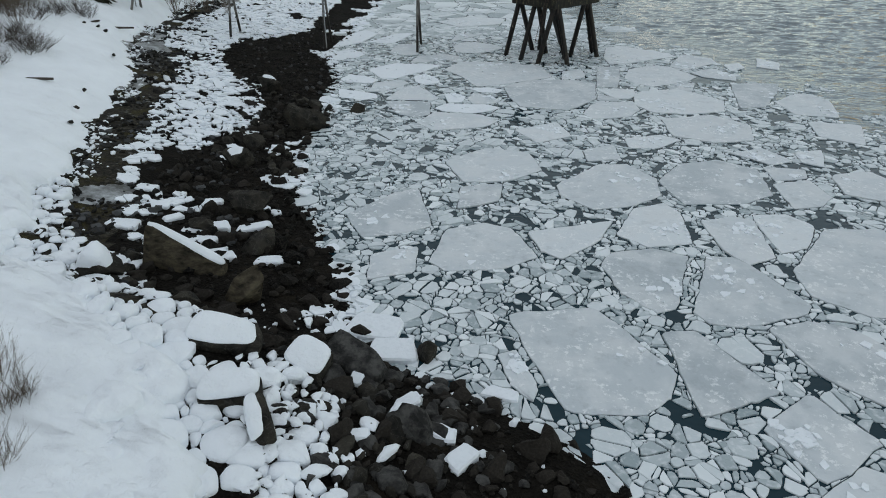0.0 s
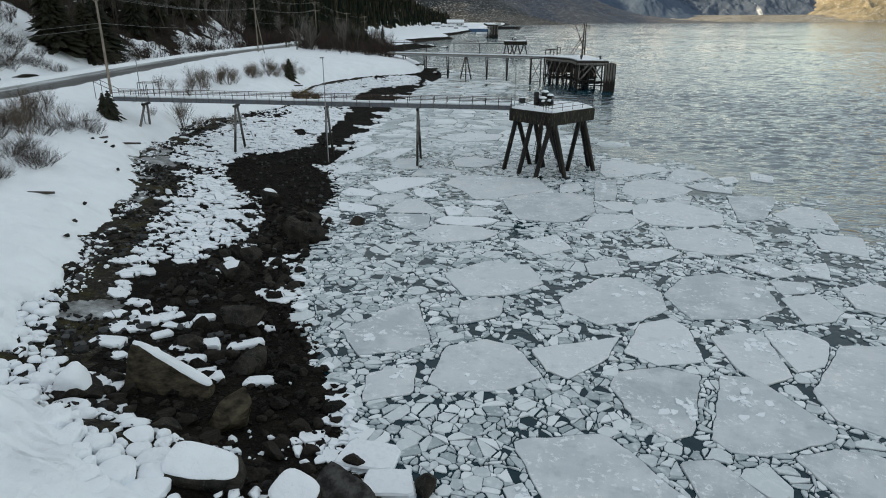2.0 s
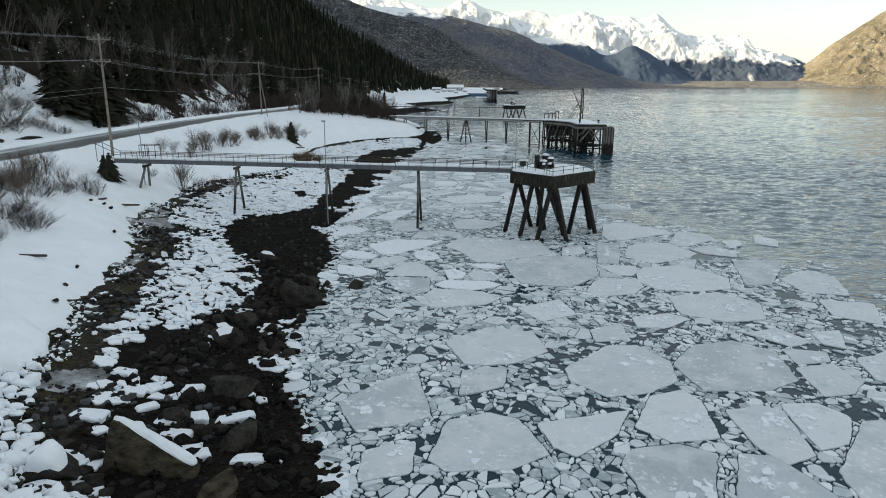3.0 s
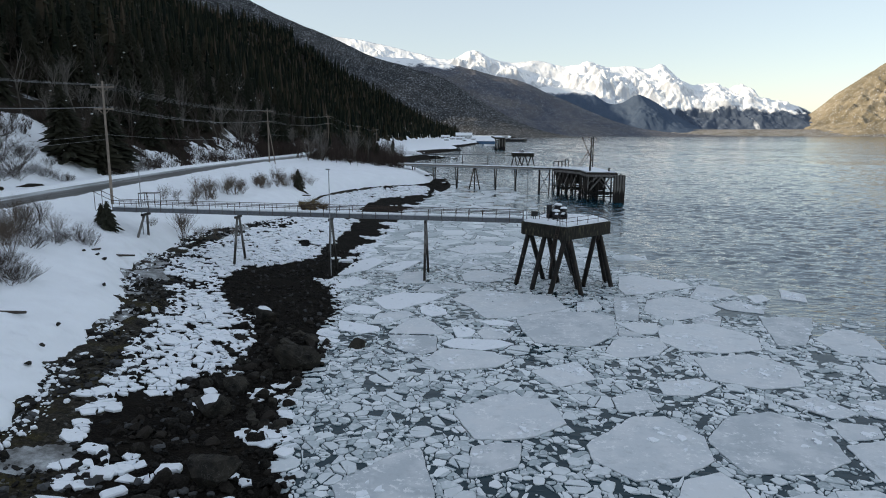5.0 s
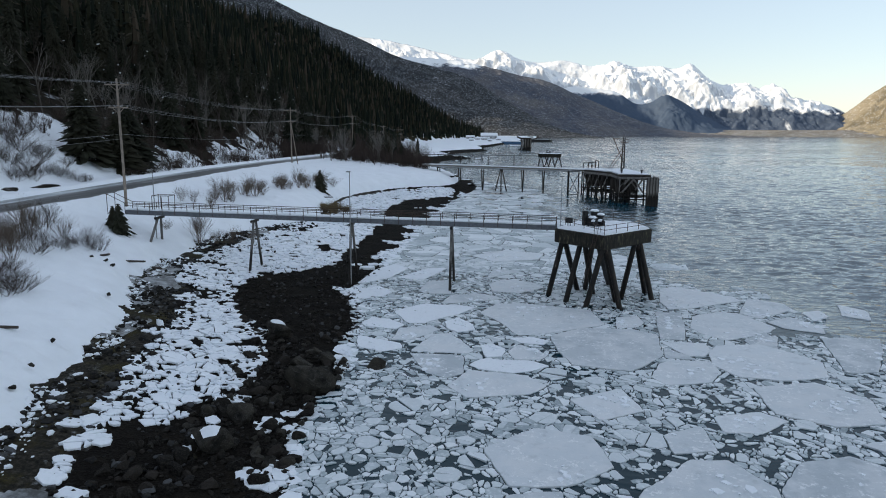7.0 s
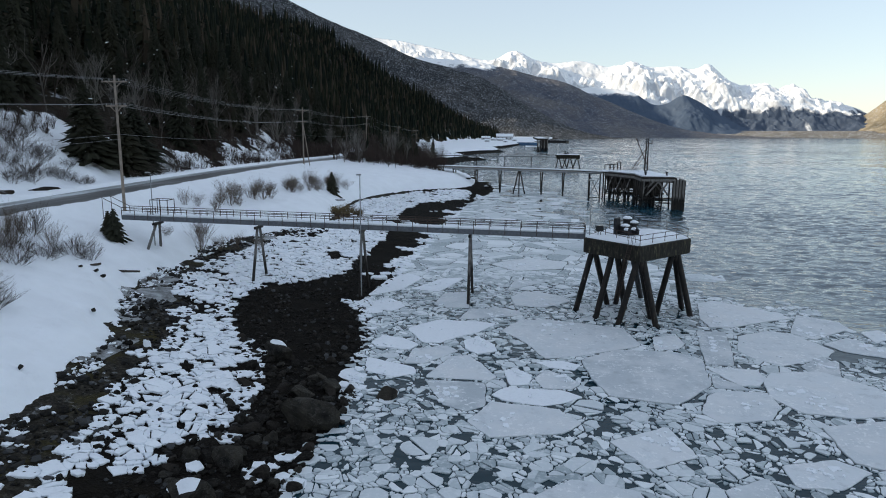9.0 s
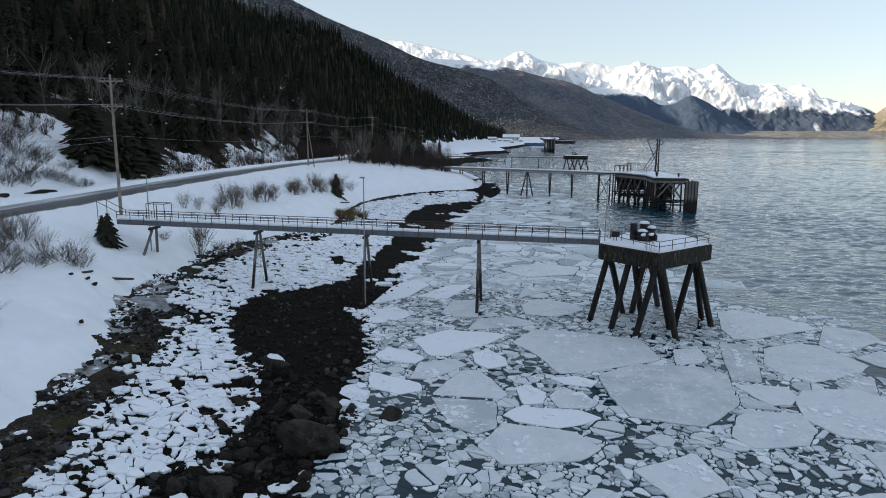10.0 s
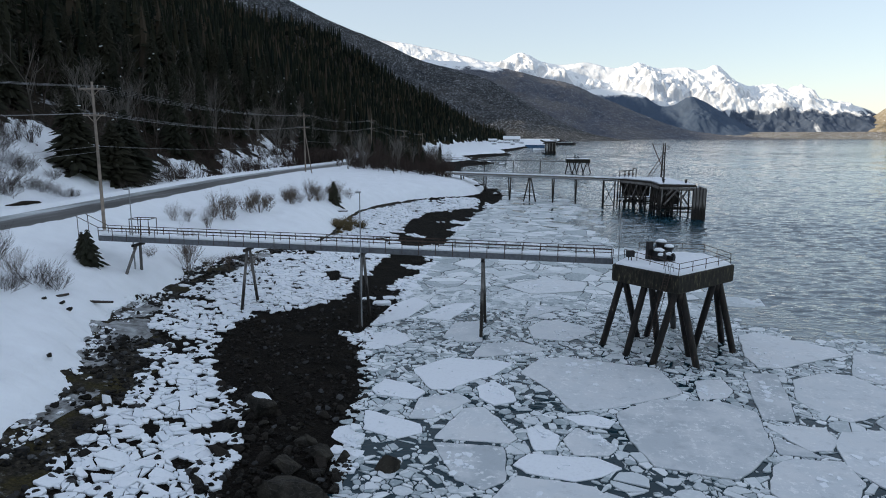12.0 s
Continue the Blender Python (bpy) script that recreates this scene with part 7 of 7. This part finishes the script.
# the woods further up and along, joined
wood_np = np.random.default_rng(31)
wood_rng = random.Random(31)
FAR_SHAPES = []
for i in range(8):
    v, f = conifer_geo(random.Random(500 + i), 20.0, 0.21, 8, 5)
    FAR_SHAPES.append((np.array(v), f))
TINY_SHAPES = []
for i in range(6):
    r = random.Random(700 + i)
    v, f = [], []
    for low, high, w in ((0.0, 8.0, 3.0), (4.0, 12.5, 2.4), (8.5, 17.0, 1.7), (13.0, 22.0, 1.0)):
        n = len(v)
        v += [(0, 0, high)] + [(w * math.cos(k * 1.2566) * r.uniform(0.6, 1.3), w * math.sin(k * 1.2566) * r.uniform(0.6, 1.3), low + r.uniform(-0.8, 0.8)) for k in range(5)]
        f += [(n, n + 1 + k, n + 1 + (k + 1) % 5) for k in range(5)]
    TINY_SHAPES.append((np.array(v), f))


def woods(name, label, spots, shapes=FAR_SHAPES, material=FAR_NEEDLES):
    verts, faces, k = [], [], 0
    for x, y, z, f in spots:
        v, q = shapes[wood_rng.randrange(len(shapes))]
        a = wood_rng.uniform(0, 6.28)
        c, s = math.cos(a), math.sin(a)
        verts.append(np.stack([(v[:, 0] * c - v[:, 1] * s) * f + x, (v[:, 0] * s + v[:, 1] * c) * f + y, v[:, 2] * f + z], 1))
        faces.extend([tuple(i + k for i in t) for t in q])
        k += len(v)
    return thing(name, np.concatenate(verts).tolist(), faces, material, label, "woods", kind="stuff")


x = wood_np.uniform(-420, -80, 5200)
y = wood_np.uniform(60, 640, 5200)
ok = (hill_foot(y) - x > np.where(y < 420, 46, 4) + 30 * smooth(188, 122, y)) & (x > -0.66 * y - 150)
x, y = x[ok], y[ok]
spots = np.stack([x, y, ground_height(x, y) - 0.5, 0.55 + 0.95 * wood_np.random(len(x)) ** 1.4], 1)
woods("hillside_woods", "dense dark spruce woods covering the slope", spots[y < 400])
woods("further_woods", "dense dark spruce woods further along the slope", spots[y >= 400], TINY_SHAPES)
x = wood_np.uniform(-800, -50, 14000)
y = wood_np.uniform(560, 1750, 14000)
ok = (hill_foot(y) - x > 3) & (x > -0.62 * y)
x, y = x[ok], y[ok]
woods("distant_woods", "distant dark spruce woods covering the slope", np.stack([x, y, ground_height(x, y) - 0.5, 0.55 + 1.0 * wood_np.random(len(x)) ** 1.6], 1), TINY_SHAPES)

BARE_SHAPES = []
for i in range(4):
    v, f = twigs_geo(random.Random(820 + i), 1, 15, 0.15, 0.2, 3, 3)
    BARE_SHAPES.append((np.array([tuple(p) for p in v]), f))
y = wood_np.uniform(80, 560, 640)
x = hill_foot(y) - wood_np.uniform(6, 150, 640) - 32 * smooth(188, 122, y)
k = Mat("mixed_bare_twigs", rough=0.9, spec=0.1)
k.colour(k.ramp(k.noise(0.06, 3), (0.4, (0.04, 0.032, 0.026)), (0.6, (0.13, 0.118, 0.105))))
WOODS_TWIG = k.m
woods("bare_woods", "leafless brown alders mixed into the spruce woods", np.stack([x, y, ground_height(x, y) - 0.4, wood_np.uniform(0.8, 1.5, 640)], 1), BARE_SHAPES, WOODS_TWIG)
# thickets on the point and along the bank
for x, y, f in ((-48.5, 262, 1.4), (-44, 268, 1.3), (-52, 270, 1.5), (-40, 275, 1.2), (-57, 262, 1.4), (-60, 255, 1.2), (-36, 280, 1.2), (-33, 290, 1.2), (-63, 268, 1.5), (-55, 285, 1.5), (-46, 290, 1.5), (-40, 300, 1.4), (-66, 280, 1.4), (-38, 265, 1.0), (-29, 300, 1.1), (-52, 252, 1.0), (-62, 243, 1.1), (-58, 248, 0.9)):
    bare_tree(x, y, f * 0.72)
for x, y, f in ((-44.5, 276, 0.55), (-48.5, 281, 0.5), (-53, 278, 0.45), (-41.0, 271, 0.42), (-36.5, 286, 0.5), (-46.5, 268, 0.4)):
    spruce(x, y, f, label="dark spruce among bare trees on the point")
for i in range(26):
    shrub(tree_rng.uniform(-66, -34), tree_rng.uniform(248, 275), tree_rng.uniform(0.8, 1.5), THICKET, "dense leafless thicket on the point")
young_spruce(-47.6, 177.6, 1.15)
young_spruce(-53.8, 98.4, 0.95)
young_spruce(-55.2, 99.3, 0.75)
for i in range(46):
    t = i / 45
    shrub(-56.5 + 7.5 * t + tree_rng.uniform(-2.5, 2.5), 128 + 62 * t + tree_rng.uniform(-4, 4), tree_rng.uniform(0.8, 1.6))
for x, y, f in ((-49.3, 112.4, 1.9), (-47.0, 114, 1.2), (-50.6, 115, 1.1), (-45.5, 117, 1.0), (-42.5, 118, 0.9), (-57, 112, 0.7), (-52.6, 109, 0.8)):
    shrub(x, y, f)
for i in range(20):
    shrub(tree_rng.uniform(-60, -51), tree_rng.uniform(72, 90), tree_rng.uniform(0.9, 1.5), THICKET if i % 2 else SHRUB, "spreading leafless willow thicket on the snowy bank")
for i in range(12):
    shrub(tree_rng.uniform(-53, -45), tree_rng.uniform(58, 74), tree_rng.uniform(0.9, 1.5), THICKET, "spreading leafless willow thicket on the snowy bank")
for x, y, f in ((-16.1, 16.8, 0.80), (-15.7, 17.4, 0.60), (-14.7, 14.4, 0.70), (-17.2, 18.3, 0.70), (-16.4, 14.0, 0.5)):
    shrub(x, y, f, SHRUB)
for i in range(45):
    y = tree_rng.uniform(150, 330)
    shrub(float(road_line(y)) - ROAD_HALF - tree_rng.uniform(4, 16), y, tree_rng.uniform(0.7, 1.5), THICKET, "bare brush on the bank above the road")
for i in range(52):
    y = tree_rng.uniform(90, 142)
    shrub(float(road_line(y)) - ROAD_HALF - tree_rng.uniform(7, 36), y, tree_rng.uniform(0.9, 1.9), THICKET, "bare brush on the bank above the road")
for x, y, f in ((-91.3, 125.8, 2.0), (-88.9, 127.5, 1.8), (-88.5, 131.5, 1.5), (-96.1, 134.5, 2.0), (-94.4, 136.7, 1.6), (-87.7, 133.5, 1.2), (-99.5, 136.1, 2.2), (-103.1, 145.8, 2.2), (-87.0, 121.4, 1.6), (-106.7, 166.9, 2.0), (-103.8, 167.8, 2.0), (-99.8, 164.6, 1.8), (-101.1, 161.4, 1.6), (-104.7, 174.9, 2.2)):
    shrub(x, y, f, THICKET, "tangled bare brush on the snowy bank above the road")
BUSH_SHAPES = []
for i in range(6):
    v, f = twigs_geo(random.Random(840 + i), 9, 6.5, 0.4, 0.055, 1, 4)
    BUSH_SHAPES.append((np.array([tuple(p) for p in v]), f))
y = wood_np.uniform(244, 470, 260)
x = np.minimum(snow_line(y) - 8, -38) - wood_np.uniform(0, 34, 260)
woods("point_thicket", "dense brown leafless thicket behind the point", np.stack([x, y, ground_height(x, y) - 0.2, wood_np.uniform(0.35, 0.85, 260)], 1), BARE_SHAPES, BROWN_TWIG)
y = wood_np.uniform(252, 400, 1500)
x = wood_np.uniform(-92, -24, 1500)
ok = (x < -2 - 0.112 * (y - 20)) & (np.abs(x - road_line(y)) > 7) & (x < snow_line(y) - 6)
x, y = x[ok], y[ok]
woods("point_brush", "tall brown alder brush on the wooded point", np.stack([x, y, ground_height(x, y) - 0.2, wood_np.uniform(0.8, 1.7, len(x))], 1), BUSH_SHAPES, BROWN_TWIG)
y = wood_np.uniform(96, 340, 620)
x = hill_foot(y) + 5 - wood_np.uniform(0, 20, 620) - 32 * smooth(188, 122, y)
woods("bank_brush", "bare brown brush where the snow bank meets the woods", np.stack([x, y, ground_height(x, y) - 0.2, wood_np.uniform(0.4, 1.1, 620)], 1), BUSH_SHAPES, BROWN_TWIG)
y = wood_np.uniform(262, 420, 120)
x = road_line(y) + wood_np.uniform(7, 26, 120)
ok = x < -8 - 0.14 * (y - 20)
x, y = x[ok], y[ok]
woods("point_spruces", "dark spruces among the brush on the point", np.stack([x, y, ground_height(x, y) - 0.3, wood_np.uniform(0.3, 0.75, len(x))], 1))
# dry grass tuft and wrack by the drain, driftwood on the snow
for x, y, h, seed in ((-39.6, 160.5, 4.6, 5), (-41.2, 158.0, 3.6, 6), (-38.6, 156.5, 2.8, 7), (-37.4, 162.4, 3.4, 8), (-42.4, 161.5, 2.0, 9), (-39.0, 152.0, 1.4, 10)):
    thing("dry_grass", *twigs_geo(random.Random(seed), 150, h, 1.2, 0.03, 1, 3), GRASS, "clump of dry yellow grass at the edge of the beach", "grass", kind="stuff", at=pose(x, y, gz(x, y)))


def slush(x, y, rx, ry, seed):
    """A thin sheet of grey frozen slush lying on the beach."""
    px, py = np.meshgrid(np.arange(x - rx * 1.3, x + rx * 1.3, 0.3), np.arange(y - ry * 1.3, y + ry * 1.3, 0.3))
    d = np.hypot((px - x) / rx, (py - y) / ry) + 0.45 * rough2(px, py, 0.4, 4, seed)
    return thing("frozen_slush", *sheet(px, py, ground_height(px, py) + 0.08 * np.clip(1.1 - d, 0, 0.6), d < 1.0), SLUSH, "thin grey sheet of frozen slush on the upper beach", "slush", kind="structure", smooth=True)


k = Mat("grey_slush", rough=0.5).world_place()
k.colour(k.ramp(k.noise(0.8, 7, 0.7), (0.36, (0.05, 0.05, 0.047)), (0.5, (0.2, 0.21, 0.215)), (0.62, (0.36, 0.385, 0.4)), (0.78, (0.62, 0.65, 0.68))))
SLUSH = k.bump(k.noise(4, 5), 0.4, 0.05).m
for x, y, rx, ry, seed in ((-43.0, 86.0, 3.4, 5.0, 1), (-45.6, 95.0, 2.4, 4.0, 2), (-25.8, 41.4, 2.2, 2.2, 3), (-44.6, 123.0, 2.2, 6.5, 4), (-40.5, 79.0, 1.8, 2.6, 5), (-36.0, 69.0, 1.2, 4.0, 6)):
    slush(x, y, rx, ry, seed)
edge_np = np.random.default_rng(88)
y = edge_np.uniform(34, 150, 2000)
x = snow_line(y) + 0.2 + edge_np.normal(0, 0.8, 2000)
ok = rough2(x, y, 0.3, 3, 95) > -0.1
x, y = x[ok], y[ok]
spread_stones("snow_crumbs", "ragged crumbs of snow along the edge of the bank", np.stack([x, y, ground_height(x, y) + 0.06, 0.1 + 0.4 * edge_np.random(len(x)) ** 3], 1), SNOW, edge_np, (0.3, 0.5), 0)
for x, y, l, a in ((-47.4, 90.4, 3.0, 8), (-45.2, 92.0, 1.6, -20), (-40.5, 60.0, 2.4, 5), (-44.6, 172, 3.6, 30), (-49.5, 88.0, 1.2, 60)):
    z = gz(x, y) + 0.75
    drift = base("driftwood_log", "weathered driftwood log half sunk in snow", "log", pose(x, y, z, 0, 2, a), "driftwood")
    part("trunk", rod((-l / 2, 0, 0), (l / 2, 0.1, 0.05), 0.17, 0.12, 8), BARK, drift)
for x, y in ((-48.6, 86.6), (-49.8, 85.8), (-47.4, 86.0), (-43.6, 91.4), (-37.6, 111.5), (-39.0, 112.4), (-36.2, 111.0), (-42.0, 100.0), (-37.0, 61.0), (-35.2, 56.0), (-41.0, 75.0), (-33.5, 52.0), (-42.2, 95.0), (-40.0, 80.0), (-41.0, 156), (-39, 160)):
    boulder(x, y, (tree_rng.uniform(0.5, 0.9), 0.4), 0.35, tree_rng.uniform(0, 180), int(900 + x * 3 + y), "dark stone showing through the snow", 0.0, -1.5)


tuft_np = np.random.default_rng(77)
y = tuft_np.uniform(110, 640, 2600)
x = hill_foot(y) - tuft_np.uniform(4, 210, 2600)
ok = rough2(x, y, 0.035, 3, 91) > 0.12
x, y = x[ok], y[ok]
top = ground_height(x, y) + tuft_np.uniform(3, 19, len(x))
spread_stones("snow_tufts", "scattered tufts of snow caught on branches", np.stack([x, y, top, 0.14 + 0.5 * tuft_np.random(len(x)) ** 2.5], 1), SNOW, tuft_np, (0.2, 0.4), 0)


# ---- far shore: sheds, wharf and buildings ----
def shed(x, y, w, d, h, roof, turn=0, wall=None, label="low pale building with a snowy roof", panes=2):
    ob = base("building", label, "building", pose(x, y, gz(x, y) + 0.2, 0, 0, turn), "buildings on the far point")
    part("wall", slab(-w / 2, w / 2, -d / 2, d / 2, -1, h, 0.05), wall or WALL_PAINT, ob)
    rv = [(-w / 2 - 0.5, -d / 2 - 0.5, h), (w / 2 + 0.5, -d / 2 - 0.5, h), (w / 2 + 0.5, d / 2 + 0.5, h), (-w / 2 - 0.5, d / 2 + 0.5, h), (-w / 2 - 0.5, 0, h + roof), (w / 2 + 0.5, 0, h + roof)]
    part("roof", (rv, [(0, 1, 5, 4), (2, 3, 4, 5), (0, 4, 3), (1, 2, 5), (3, 2, 1, 0)]), SNOW, ob, "snow-covered roof")
    for i in range(panes):
        px = -w / 2 + w * (i + 0.5) / panes
        part("window", slab(px - 0.7, px + 0.7, -d / 2 - 0.06, -d / 2, h * 0.4, h * 0.75, 0.02), GLASS_DARK, ob)
    return ob


shed(-26, 1225, 30, 16, 7, 5, 0, None, "wide pale hall with a snowy gabled roof", 4)
shed(-62, 1260, 16, 10, 4, 3)
shed(2, 1061, 52, 9, 3.2, 1.2, 0, BLUE_PAINT, "long blue shed with a snowy roof")
shed(-30, 1130, 14, 9, 3, 1.6)
shed(16, 900, 14, 8, 3.5, 2)
for x, y, w in ((-44, 1150, 9), (-8, 1120, 8), (14, 1140, 10), (-48, 1010, 7), (24, 1090, 8), (-20, 985, 6)):
    shed(x, y, w, 6, 2.6, 1.6, 0, None, "small snow-roofed hut on the far point", 1)
shed(120, 2600, 60, 30, 16, 8, 0, None, "tall pale building by the far shore")
shed(190, 2750, 40, 20, 7, 4)
wharf = base("timber_wharf", "long dark timber wharf at the far point", "wharf", (0, 0, 0))
part("deck", slab(19, 30.5, 744, 960, 11.6, 13.6, 0.1), TIMBER, wharf)
part("snow_cover", slab(19.4, 30, 746, 958, 13.6, 14.0, 0.1), SNOW, wharf)
part("cross_beam", slab(19, 30.5, 743.6, 744, 4.0, 4.7, 0.05), TIMBER, wharf)
for i in range(8):
    part("raking_leg", rod((19.5 + i * 1.5, 743.6, -1), (19.5 + i * 1.5, 744, 12.0), 0.42, 0.42, 8), PALE_TIMBER if i % 2 else TIMBER, wharf)
for i in range(22):
    part("raking_leg", rod((30.3, 746 + i * 10, -1), (30.3, 746 + i * 10, 12.0), 0.5, 0.5, 6), TIMBER, wharf)
barge = base("moored_barge", "low dark barge moored beyond the wharf", "barge", (66, 1300, 0))
part("hull", cap_geo([(-24, -7), (24, -7), (29, 0), (24, 7), (-24, 7)], 5.0, -1.0), DARK_STEEL, barge)
part("deckhouse", slab(-20, -8, -4, 4, 5.0, 11.0, 0.2), WALL_PAINT, barge)
part("snow_cover", slab(-6, 22, -5, 5, 5.0, 5.4, 0.1), SNOW, barge)
for x, y, s in ((-32, 300, 3.0), (-27, 340, 3.0), (-20, 505, 4.0), (-28, 512, 4.0), (-36, 500, 4.0), (-33, 470, 3.0), (-42, 520, 4.0), (-19, 262, 2.4), (-15, 268, 2.4), (-13, 255, 2.0), (-20, 250, 2.0)):
    boulder(x, y, (s * 2.2, s), s * 0.45, tree_rng.uniform(-20, 20), int(s * 100 + y), "dark tide-washed rock off the point", 0.2)
